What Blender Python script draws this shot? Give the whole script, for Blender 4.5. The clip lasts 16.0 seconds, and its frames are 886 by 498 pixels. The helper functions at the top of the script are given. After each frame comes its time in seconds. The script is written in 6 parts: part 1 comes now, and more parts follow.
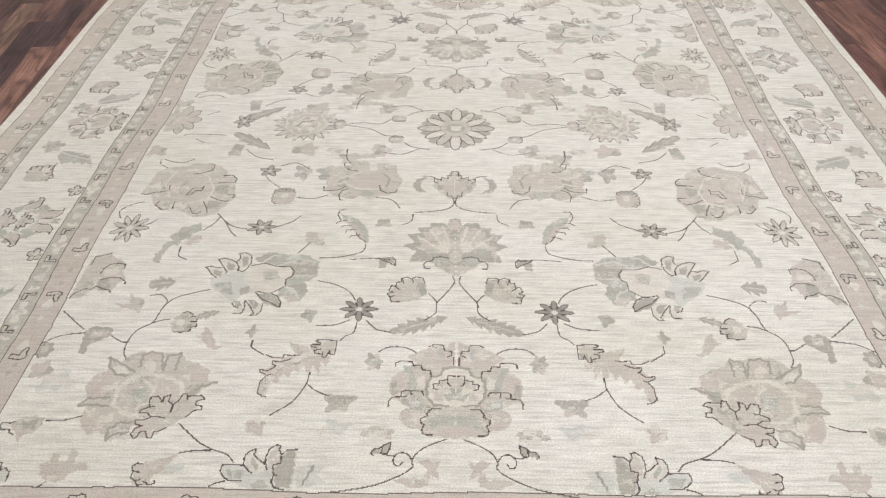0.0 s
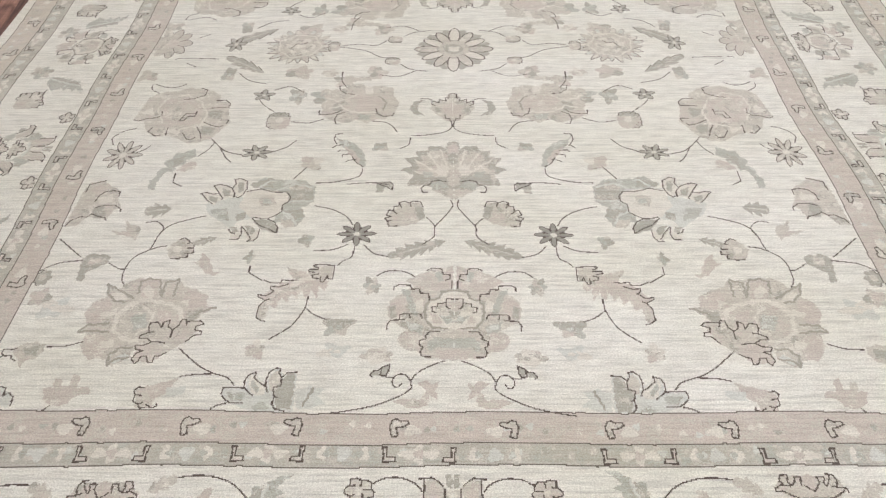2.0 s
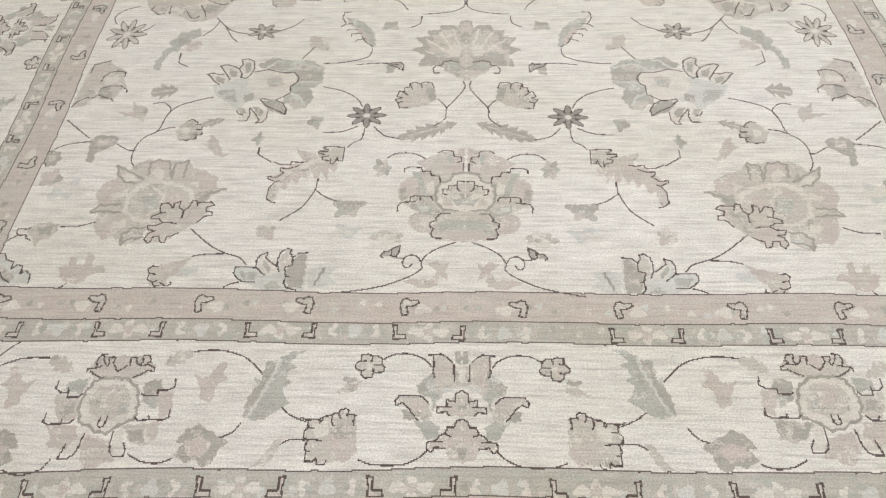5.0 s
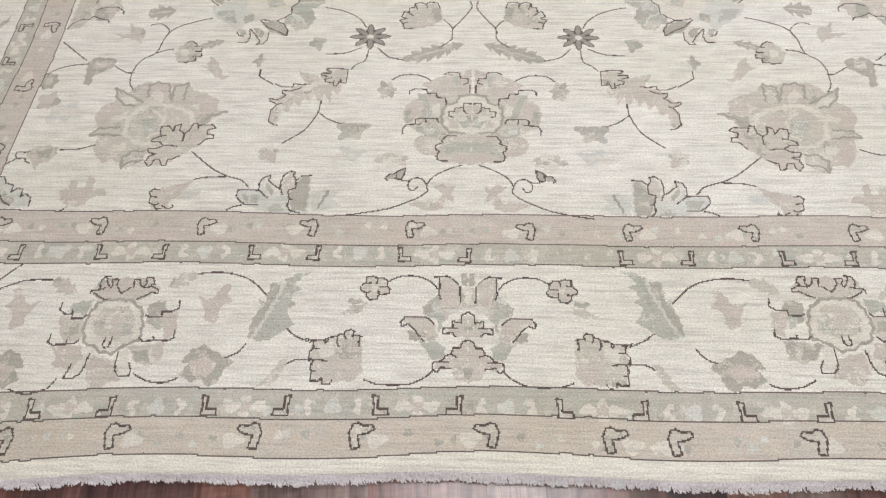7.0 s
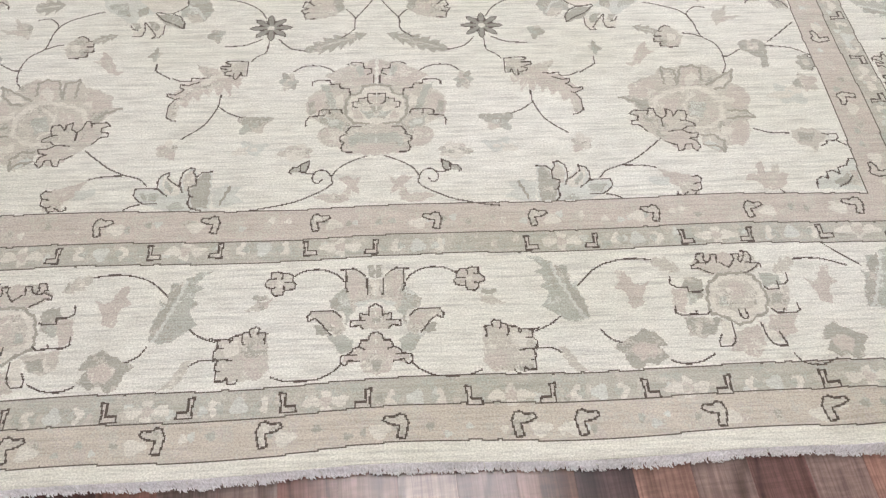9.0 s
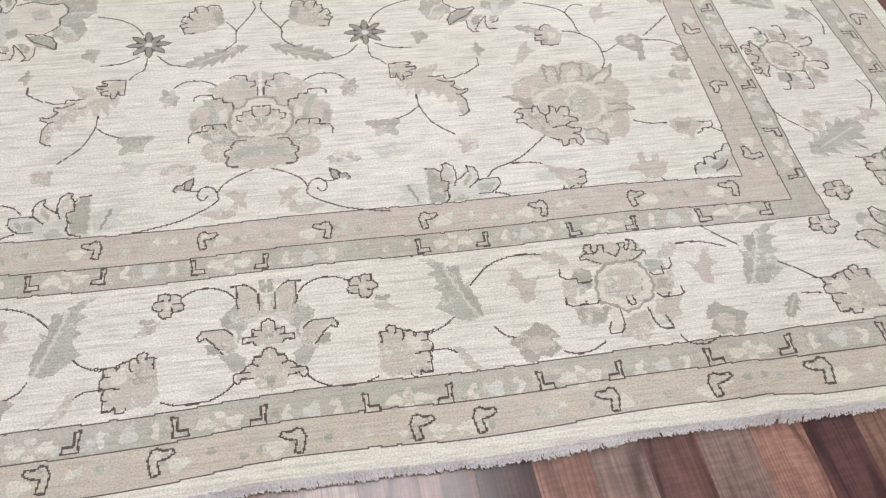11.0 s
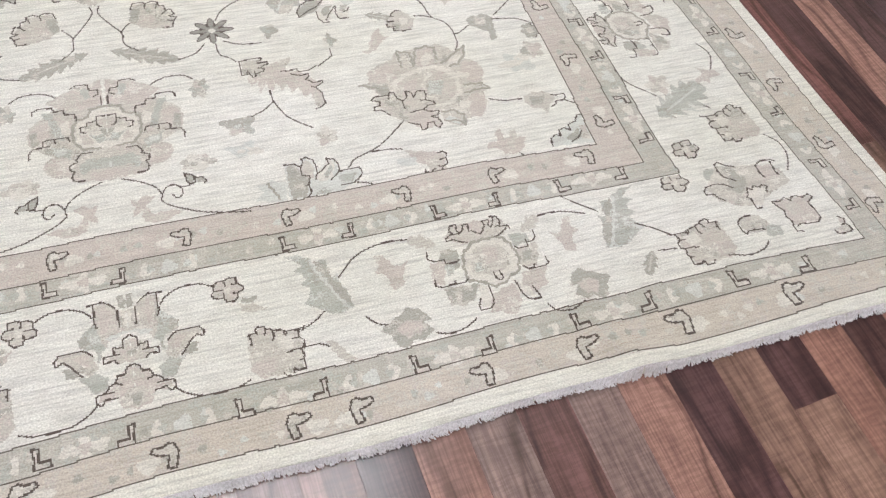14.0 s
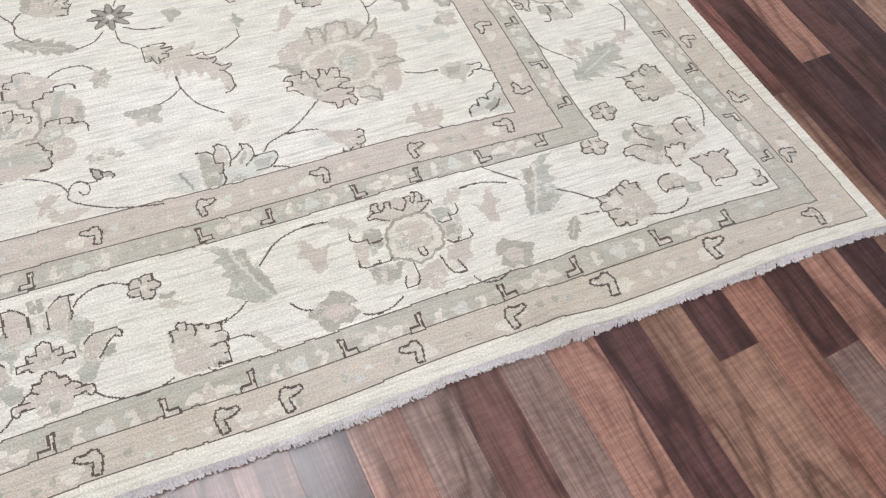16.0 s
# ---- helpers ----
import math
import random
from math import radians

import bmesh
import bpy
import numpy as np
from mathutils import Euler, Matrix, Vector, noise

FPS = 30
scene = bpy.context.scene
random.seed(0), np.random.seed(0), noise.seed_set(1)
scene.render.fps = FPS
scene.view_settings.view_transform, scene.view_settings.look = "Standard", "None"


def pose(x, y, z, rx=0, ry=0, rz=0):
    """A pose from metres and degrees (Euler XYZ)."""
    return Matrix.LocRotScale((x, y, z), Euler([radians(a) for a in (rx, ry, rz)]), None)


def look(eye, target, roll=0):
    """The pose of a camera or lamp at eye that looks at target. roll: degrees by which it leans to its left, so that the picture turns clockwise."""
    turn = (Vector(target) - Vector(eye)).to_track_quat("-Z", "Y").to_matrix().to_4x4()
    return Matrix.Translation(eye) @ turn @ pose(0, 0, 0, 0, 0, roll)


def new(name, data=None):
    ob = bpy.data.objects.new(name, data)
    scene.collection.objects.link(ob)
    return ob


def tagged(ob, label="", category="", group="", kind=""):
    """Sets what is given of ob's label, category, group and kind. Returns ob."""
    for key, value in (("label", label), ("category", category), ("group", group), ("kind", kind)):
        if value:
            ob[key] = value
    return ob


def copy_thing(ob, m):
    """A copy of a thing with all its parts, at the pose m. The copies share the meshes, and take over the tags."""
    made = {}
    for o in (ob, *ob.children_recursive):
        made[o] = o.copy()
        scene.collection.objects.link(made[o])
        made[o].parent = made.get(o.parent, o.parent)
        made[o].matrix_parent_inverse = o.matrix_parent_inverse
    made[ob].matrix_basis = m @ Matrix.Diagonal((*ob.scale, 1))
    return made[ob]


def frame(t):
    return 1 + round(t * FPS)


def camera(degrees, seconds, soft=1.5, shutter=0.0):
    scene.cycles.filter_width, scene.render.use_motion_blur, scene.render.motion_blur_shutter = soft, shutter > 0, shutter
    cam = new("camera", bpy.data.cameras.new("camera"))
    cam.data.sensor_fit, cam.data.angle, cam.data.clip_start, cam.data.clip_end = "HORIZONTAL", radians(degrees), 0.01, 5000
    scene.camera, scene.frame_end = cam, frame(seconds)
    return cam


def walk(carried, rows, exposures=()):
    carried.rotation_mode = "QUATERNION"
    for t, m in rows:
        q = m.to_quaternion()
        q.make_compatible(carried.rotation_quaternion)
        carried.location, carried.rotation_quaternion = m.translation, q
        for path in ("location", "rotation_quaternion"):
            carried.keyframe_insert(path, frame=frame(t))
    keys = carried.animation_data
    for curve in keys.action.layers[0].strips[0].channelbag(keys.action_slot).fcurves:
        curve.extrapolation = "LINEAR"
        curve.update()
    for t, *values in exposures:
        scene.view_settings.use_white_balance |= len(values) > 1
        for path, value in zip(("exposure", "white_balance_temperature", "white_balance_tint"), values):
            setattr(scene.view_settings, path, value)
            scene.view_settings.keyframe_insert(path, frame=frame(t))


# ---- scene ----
import functools

cam = camera(60.5, 16.0, soft=1.3)
PATH = [
    (0, (0.015, -2.45, 1.533), (-0.027, -0.942, 0.221), -0.5),
    (0.5, (0.033, -2.448, 1.531), (-0.022, -0.973, 0.182), -1.1),
    (1, (0.033, -2.449, 1.519), (-0.021, -1.005, 0.136), -1.2),
    (1.5, (0.033, -2.444, 1.51), (-0.018, -1.029, 0.097), -1.4),
    (2, (0.031, -2.446, 1.503), (-0.02, -1.064, 0.058), -1.5),
    (2.5, (0.029, -2.45, 1.497), (-0.025, -1.103, 0.019), -1.6),
    (3, (0.03, -2.455, 1.491), (-0.028, -1.135, -0.011), -1.6),
    (3.5, (0.034, -2.457, 1.485), (-0.032, -1.168, -0.043), -2.0),
    (4, (0.037, -2.459, 1.481), (-0.036, -1.211, -0.081), -2.3),
    (6.5, (0.045, -2.481, 1.425), (-0.061, -1.401, -0.255), -3.9),
    (7, (0.041, -2.49, 1.411), (-0.063, -1.436, -0.285), -4.0),
    (7.5, (0.047, -2.488, 1.407), (-0.047, -1.444, -0.296), -3.7),
    (8, (0.063, -2.484, 1.407), (0.018, -1.45, -0.305), -1.9),
    (8.5, (0.086, -2.489, 1.399), (0.092, -1.457, -0.314), -0.4),
    (9, (0.111, -2.489, 1.398), (0.167, -1.451, -0.31), 1.0),
    (11.5, (0.217, -2.501, 1.401), (0.492, -1.471, -0.291), 6.0),
    (12, (0.235, -2.504, 1.402), (0.549, -1.48, -0.287), 6.8),
    (12.5, (0.248, -2.509, 1.401), (0.596, -1.496, -0.288), 7.6),
    (13, (0.263, -2.512, 1.403), (0.644, -1.517, -0.29), 8.3),
    (13.5, (0.28, -2.516, 1.402), (0.696, -1.534, -0.29), 9.0),
    (14, (0.291, -2.523, 1.403), (0.749, -1.559, -0.288), 10.0),
    (14.5, (0.303, -2.527, 1.402), (0.799, -1.586, -0.291), 10.7),
    (15, (0.315, -2.529, 1.4), (0.838, -1.617, -0.301), 11.4),
    (15.5, (0.332, -2.526, 1.403), (0.877, -1.64, -0.306), 12.0),
    (16, (0.351, -2.522, 1.401), (0.915, -1.666, -0.316), 12.7),
]
walk(cam, [(t, look(eye, target, roll)) for t, eye, target, roll in PATH],
     [(0, 0.11, 6450, 11), (1.5, 0.11, 6450, 11), (2.5, 0.0, 6450, 10.8), (3.5, 0.07, 6450, 10.6), (4, 0.04, 6450, 10.5), (9, 0.08, 6430, 10.5), (12.5, 0.12, 6290, 11), (16, 0.2, 6220, 11)])

# ---- light: white ceiling panels, one inferred and the rest added, in a closed room ----
# The first follows from its floor reflection; the rest are unseen, added to balance brightness.
LAMPS = ((0.15, -1.42), (1.85, -0.25), (-2.9, 0.2), (-3.1, 2.6), (0.05, 1.8), (2.0, 2.6), (-3.0, -4.3), (0.05, -4.3), (2.2, -4.2))
PLANK_SEED = 5
world = bpy.data.worlds.new("world")
world.use_nodes = True
world.node_tree.nodes["Background"].inputs["Color"].default_value = (0.6, 0.62, 0.65, 1)
world.node_tree.nodes["Background"].inputs["Strength"].default_value = 0.2
scene.world = world

# ---- materials ----
def node_mat(name, rough):
    m = bpy.data.materials.new(name)
    m.use_nodes = True
    nt = m.node_tree
    b = nt.nodes["Principled BSDF"]
    b.inputs["Roughness"].default_value = rough
    return m, nt, b


def link(nt, a, b):
    nt.links.new(a, b)


def coords(nt, scale):
    tc = nt.nodes.new("ShaderNodeTexCoord")
    mp = nt.nodes.new("ShaderNodeMapping")
    mp.inputs["Scale"].default_value = scale
    link(nt, tc.outputs["Object"], mp.inputs["Vector"])
    return mp.outputs["Vector"]


def noise_tex(nt, vec, scale, detail=2.0, rough=0.5):
    n = nt.nodes.new("ShaderNodeTexNoise")
    n.inputs["Scale"].default_value, n.inputs["Detail"].default_value, n.inputs["Roughness"].default_value = scale, detail, rough
    if vec is not None:
        link(nt, vec, n.inputs["Vector"])
    return n.outputs["Fac"]


def ramp(nt, fac, stops):
    r = nt.nodes.new("ShaderNodeValToRGB")
    e = r.color_ramp.elements
    while len(e) < len(stops):
        e.new(0.5)
    for k, (p, c) in enumerate(stops):
        e[k].position, e[k].color = p, (*c, 1)
    link(nt, fac, r.inputs["Fac"])
    return r.outputs["Color"]


def mix(nt, kind, fac, a, b):
    n = nt.nodes.new("ShaderNodeMix")
    n.data_type, n.blend_type = "RGBA", kind
    for sock, v in ((n.inputs["Factor"], fac), (n.inputs["A"], a), (n.inputs["B"], b)):
        if isinstance(v, (int, float)):
            sock.default_value = v
        elif isinstance(v, tuple):
            sock.default_value = (*v, 1)
        else:
            link(nt, v, sock)
    return n.outputs["Result"]


def bump(nt, b, height, strength, dist):
    n = nt.nodes.new("ShaderNodeBump")
    n.inputs["Strength"].default_value, n.inputs["Distance"].default_value = strength, dist
    link(nt, height, n.inputs["Height"])
    link(nt, n.outputs["Normal"], b.inputs["Normal"])


def wool(name, c, streak=0.12, warm=0.06):
    """Hand-knotted wool: streaks along the weft, patchy dye lots, knot grain."""
    m, nt, b = node_mat(name, 0.95)
    rows = noise_tex(nt, coords(nt, (8.0, 150.0, 1.0)), 1.0, 4.0, 0.7)
    knots = noise_tex(nt, coords(nt, (260.0, 300.0, 1.0)), 1.0, 2.0, 0.6)
    lots = noise_tex(nt, coords(nt, (1.3, 3.0, 1.0)), 1.0, 3.0)
    patch = noise_tex(nt, coords(nt, (22.0, 34.0, 1.0)), 1.0, 3.0)
    dark = tuple(v * (1 - 2.2 * streak) for v in c)
    lite = tuple(min(0.9, v * (1 + 1.1 * streak)) for v in c)
    col = ramp(nt, rows, [(0.34, dark), (0.5, c), (0.66, lite)])
    col = mix(nt, "MULTIPLY", 1.0, col, ramp(nt, knots, [(0.32, (0.76, 0.75, 0.74)), (0.66, (1.1, 1.1, 1.1))]))
    col = mix(nt, "MULTIPLY", 1.0, col, ramp(nt, lots, [(0.3, (1 - warm, 1 - warm, 1 - 1.6 * warm)), (0.65, (1.03, 1.03, 1.04))]))
    col = mix(nt, "MULTIPLY", 1.0, col, ramp(nt, patch, [(0.3, (0.93, 0.92, 0.91)), (0.65, (1.03, 1.03, 1.03))]))
    link(nt, col, b.inputs["Base Color"])
    b.inputs["Specular IOR Level"].default_value = 0.15
    b.inputs["Sheen Weight"].default_value = 0.25
    b.inputs["Sheen Roughness"].default_value = 0.6
    pile = mix(nt, "ADD", 0.6, knots, rows)
    bump(nt, b, pile, 0.7, 0.003)
    return m


def wood(name, per_piece, tones):
    """Glossy laminate strip in walnut tones; each strip takes its own tone and stretch of grain."""
    m, nt, b = node_mat(name, 0.3)
    if per_piece:
        rnd = nt.nodes.new("ShaderNodeObjectInfo").outputs["Random"]
    else:
        rnd = nt.nodes.new("ShaderNodeNewGeometry").outputs["Random Per Island"]
    tc = nt.nodes.new("ShaderNodeNewGeometry").outputs["Position"]
    rot = nt.nodes.new("ShaderNodeMapping")
    rot.inputs["Rotation"].default_value = (0, 0, -SLANT)
    link(nt, tc, rot.inputs["Vector"])
    shift = nt.nodes.new("ShaderNodeCombineXYZ")
    mul = nt.nodes.new("ShaderNodeMath")
    mul.operation = "MULTIPLY"
    mul.inputs[1].default_value = 37.0
    link(nt, rnd, mul.inputs[0])
    for k in ("X", "Y", "Z"):
        link(nt, mul.outputs[0], shift.inputs[k])
    add = nt.nodes.new("ShaderNodeVectorMath")
    link(nt, rot.outputs["Vector"], add.inputs[0])
    link(nt, shift.outputs[0], add.inputs[1])

    def scaled(s):
        mp = nt.nodes.new("ShaderNodeMapping")
        mp.inputs["Scale"].default_value = s
        link(nt, add.outputs[0], mp.inputs["Vector"])
        return mp.outputs["Vector"]
    tone = ramp(nt, rnd, tones)
    tone.node.color_ramp.interpolation = "CONSTANT"
    ring = noise_tex(nt, scaled((4.2, 0.9, 1.0)), 1.0, 3.0, 0.5)
    turns = nt.nodes.new("ShaderNodeMath")
    turns.operation = "MULTIPLY"
    turns.inputs[1].default_value = 60.0
    link(nt, ring, turns.inputs[0])
    wav = nt.nodes.new("ShaderNodeMath")
    wav.operation = "SINE"
    link(nt, turns.outputs[0], wav.inputs[0])
    unit = nt.nodes.new("ShaderNodeMapRange")
    unit.inputs["From Min"].default_value = -1.0
    link(nt, wav.outputs[0], unit.inputs["Value"])
    fine = noise_tex(nt, scaled((190.0, 5.0, 1.0)), 1.0, 4.0, 0.65)
    broad = noise_tex(nt, scaled((9.0, 2.2, 1.0)), 1.0, 3.0, 0.6)
    cross = noise_tex(nt, scaled((22.0, 120.0, 1.0)), 1.0, 3.0, 0.6)
    col = mix(nt, "MULTIPLY", 1.0, tone, ramp(nt, unit.outputs[0], [(0.0, (0.56, 0.52, 0.50)), (0.16, (0.90, 0.88, 0.87)), (0.5, (1.08, 1.08, 1.08))]))
    col = mix(nt, "MULTIPLY", 1.0, col, ramp(nt, fine, [(0.40, (0.70, 0.67, 0.66)), (0.58, (1.1, 1.1, 1.1))]))
    col = mix(nt, "MULTIPLY", 1.0, col, ramp(nt, broad, [(0.34, (0.72, 0.69, 0.68)), (0.64, (1.25, 1.24, 1.23))]))
    col = mix(nt, "MULTIPLY", 0.55, col, ramp(nt, cross, [(0.42, (0.74, 0.71, 0.69)), (0.58, (1.12, 1.12, 1.12))]))
    link(nt, col, b.inputs["Base Color"])
    b.inputs["Specular IOR Level"].default_value = 0.3
    b.inputs["Coat Weight"].default_value = 0.75
    b.inputs["Coat Roughness"].default_value = 0.2
    link(nt, ramp(nt, fine, [(0.3, (0.55, 0.55, 0.55)), (0.7, (0.36, 0.36, 0.36))]), b.inputs["Roughness"])
    bump(nt, b, fine, 0.5, 0.0012)
    return m


def paint(name, c, rough=0.8):
    m, nt, b = node_mat(name, rough)
    n = noise_tex(nt, coords(nt, (1, 1, 1)), 3.0, 4.0)
    link(nt, ramp(nt, n, [(0.3, tuple(v * 0.94 for v in c)), (0.7, c)]), b.inputs["Base Color"])
    return m


SLANT = 0.08
TONES = {"d": [(0.0, (0.081, 0.039, 0.039)), (0.35, (0.062, 0.033, 0.035)), (0.7, (0.095, 0.048, 0.045))],
         "r": [(0.0, (0.162, 0.075, 0.063)), (0.35, (0.129, 0.064, 0.057)), (0.7, (0.179, 0.089, 0.071))],
         "s": [(0.0, (0.302, 0.171, 0.135)), (0.35, (0.263, 0.139, 0.106)), (0.7, (0.325, 0.192, 0.153))],
         "g": [(0.0, (0.213, 0.150, 0.133)), (0.35, (0.185, 0.135, 0.122)), (0.7, (0.241, 0.165, 0.142))],
         "t": [(0.0, (0.245, 0.150, 0.112)), (0.35, (0.205, 0.128, 0.099)), (0.7, (0.255, 0.165, 0.125))]}
ALL_TONES = [(0.0, (0.081, 0.039, 0.039)), (0.2, (0.162, 0.075, 0.063)), (0.36, (0.067, 0.034, 0.035)), (0.52, (0.213, 0.150, 0.133)), (0.62, (0.129, 0.064, 0.057)),
             (0.74, (0.325, 0.157, 0.113)), (0.84, (0.095, 0.048, 0.045)), (0.93, (0.263, 0.162, 0.124))]
CREAM, EDGE, BEIGE, GUARD, LINE, ROSE, TAN, GREY, SAGE, PALE, DEEP, LIGHT, RULE, SAND, MOSS = range(15)
WOOL = [wool("cream_wool", (0.725, 0.72, 0.662), 0.105), wool("undyed_wool", (0.735, 0.727, 0.66), 0.095), wool("beige_wool", (0.55, 0.498, 0.445), 0.07),
        wool("grey_green_wool", (0.482, 0.468, 0.408), 0.07), wool("dark_brown_wool", (0.098, 0.077, 0.062), 0.1), wool("rose_beige_wool", (0.56, 0.512, 0.462), 0.07),
        wool("tan_wool", (0.556, 0.532, 0.47), 0.07), wool("grey_wool", (0.415, 0.402, 0.352), 0.07), wool("sage_wool", (0.462, 0.470, 0.418), 0.07),
        wool("pale_green_wool", (0.60, 0.615, 0.57), 0.07), wool("deep_green_wool", (0.30, 0.29, 0.255), 0.1), wool("light_wool", (0.672, 0.65, 0.585), 0.07),
        wool("brown_rule_wool", (0.13, 0.11, 0.09), 0.1), wool("sand_wool", (0.568, 0.52, 0.448), 0.07), wool("moss_wool", (0.365, 0.348, 0.298), 0.07)]
FRINGE = wool("cotton_fringe", (0.84, 0.825, 0.85), 0.06, 0.03)
WALL_PAINT, CEILING_PAINT = paint("wall_paint", (0.72, 0.71, 0.69)), paint("ceiling_paint", (0.8, 0.8, 0.79))
LAMP_METAL = paint("white_enamel", (0.78, 0.78, 0.78), 0.4)


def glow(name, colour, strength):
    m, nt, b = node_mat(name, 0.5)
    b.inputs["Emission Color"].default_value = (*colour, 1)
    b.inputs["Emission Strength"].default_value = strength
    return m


# Lamp tints are chosen so the rug turns from warm left to cool right.
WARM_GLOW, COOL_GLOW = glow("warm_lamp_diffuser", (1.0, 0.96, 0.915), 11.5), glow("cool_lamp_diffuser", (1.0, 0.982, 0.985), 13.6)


# ---- building helpers ----
def part(name, bm, material, parent=None, label=""):
    me = bpy.data.meshes.new(name)
    bm.to_mesh(me)
    bm.free()
    me.materials.append(material)
    ob = new(name, me)
    ob.parent = parent
    return tagged(ob, label)


def box(bm, x0, x1, y0, y1, z0, z1):
    v = [bm.verts.new((x, y, z)) for z in (z0, z1) for y in (y0, y1) for x in (x0, x1)]
    for f in ((0, 2, 3, 1), (4, 5, 7, 6), (0, 1, 5, 4), (2, 6, 7, 3), (0, 4, 6, 2), (1, 3, 7, 5)):
        bm.faces.new([v[k] for k in f])
    return bm


def solid(name, x0, x1, y0, y1, z0, z1, material, parent=None, label=""):
    return part(name, box(bmesh.new(), x0, x1, y0, y1, z0, z1), material, parent, label)


# ---- room shell: the floor, with unseen walls and ceiling around it ----
RX, RY, RZ = 5.0, 5.5, 2.9
tagged(solid("floor", -RX, RX, -RY, RY, -0.06, -0.0105, wood("underfloor", False, ALL_TONES)), "dark wood strip floor under the rug", "floor", kind="structure")
# Walls and ceiling are out of view, added to enclose the lamp light.
for nm, a in (("wall_north", (-RX, RX, RY, RY + 0.12)), ("wall_south", (-RX, RX, -RY - 0.12, -RY)), ("wall_east", (RX, RX + 0.12, -RY, RY)), ("wall_west", (-RX - 0.12, -RX, -RY, RY))):
    tagged(solid(nm, *a, -0.06, RZ, WALL_PAINT), "unseen plain off-white painted wall", "wall", kind="structure")
tagged(solid("ceiling", -RX, RX, -RY, RY, RZ, RZ + 0.1, CEILING_PAINT), "unseen plain white ceiling", "ceiling", kind="structure")


def ceiling_light(x, y, light):
    root = tagged(new("ceiling_light"), "unseen white rectangular ceiling light with a glowing diffuser", "ceiling light", "ceiling lights")
    bm = bmesh.new()
    for a in ((-0.64, 0.64, -0.34, -0.30), (-0.64, 0.64, 0.30, 0.34), (-0.64, -0.60, -0.30, 0.30), (0.60, 0.64, -0.30, 0.30)):
        box(bm, *a, -0.05, -0.002)
    part("frame", bm, LAMP_METAL, root)
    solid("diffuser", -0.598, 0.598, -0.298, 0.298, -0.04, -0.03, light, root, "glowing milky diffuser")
    root.location = (x, y, RZ)
    return root


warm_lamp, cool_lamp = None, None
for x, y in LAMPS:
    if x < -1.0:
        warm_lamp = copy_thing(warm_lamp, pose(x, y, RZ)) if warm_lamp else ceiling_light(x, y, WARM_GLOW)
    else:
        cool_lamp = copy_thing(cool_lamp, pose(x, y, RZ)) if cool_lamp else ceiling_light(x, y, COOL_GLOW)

# ---- the rug's design: a grid of knots ----
CELL = 0.0027
HX, HY = 1.737, 2.102
NX, NY = int(2 * HX / CELL), int(2 * HY / CELL)
gx = (np.arange(NX) + 0.5 - NX / 2) * CELL * 100
gy = (np.arange(NY) + 0.5 - NY / 2) * CELL * 100
hue = np.zeros((NY, NX), np.uint8)
owner = np.zeros((NY, NX), np.int32)
KINDS = []      # (name, label) of each owner
rng = np.random.default_rng(7)


def owned(name, label=""):
    KINDS.append((name, label))
    return len(KINDS) - 1


# bands, from the field outwards; the wool's colour, and the half-width and half-length at which each ends
BANDS = (("field", CREAM, 111.8, 152.1), ("inner_band", BEIGE, 119.8, 159.9), ("inner_guard", GUARD, 125.8, 165.2), ("main_border", CREAM, 154.6, 193.2),
         ("outer_guard", GUARD, 161.2, 199.0), ("outer_band", SAND, 170.2, 206.3), ("edge_strip", EDGE, 999.0, 999.0))
def shiver(n, step, amp, seed):
    """Uneven knotting: a small random wander along a line."""
    k = np.random.default_rng(seed).normal(0, amp, n // step + 3)
    return np.interp(np.arange(n) / step, np.arange(len(k)), k)


wob_x = shiver(NY, 7, 0.05, 1) + 0.35 * np.sin(gy / 9.0) + 0.3 * np.sin(gy / 23.0 + 1.0)
wob_y = shiver(NX, 7, 0.05, 2) + 0.35 * np.sin(gx / 11.0 + 0.6) + 0.45 * np.sin(gx / 27.0)
ax, ay = np.abs(gx)[None, :] + wob_x[:, None], np.abs(gy)[:, None] + wob_y[None, :]
for nm, col, bx, by in reversed(BANDS):
    inside = (ax < bx) & (ay < by)
    hue[inside], owner[inside] = col, owned(nm)
same = np.ones_like(hue, bool)
half_y, half_x = NY // 2, NX // 2
same[1:half_y] &= owner[1:half_y] == owner[:half_y - 1]
same[half_y:-1] &= owner[half_y:-1] == owner[half_y + 1:]
same[:, 1:half_x] &= owner[:, 1:half_x] == owner[:, :half_x - 1]
same[:, half_x:-1] &= owner[:, half_x:-1] == owner[:, half_x + 1:]
rule = ~same
for step in (1, -1):        # close the rule lines where they step sideways
    open_step = rule[:-1, ::step][:, :-1] & rule[1:, ::step][:, 1:] & ~rule[1:, ::step][:, :-1] & ~rule[:-1, ::step][:, 1:]
    lower, owned_by = rule[1:, ::step][:, :-1], owner[1:, ::step][:, :-1]
    owned_by[open_step] = owner[:-1, ::step][:, :-1][open_step]
    lower[open_step] = True
hue[rule] = RULE
FIELD_OWNER = len(KINDS) - 1
NOT_FIELD = ~((ax < 111.5) & (ay < 151.8))
NOT_BORDER = ~((ax < 154.3) & (ay < 192.9)) | ((ax < 126.1) & (ay < 165.5))


def axis_at(y):
    """The design's middle line leans a little along the rug."""
    return -0.2 - 0.0095 * np.minimum(y, 0.0)


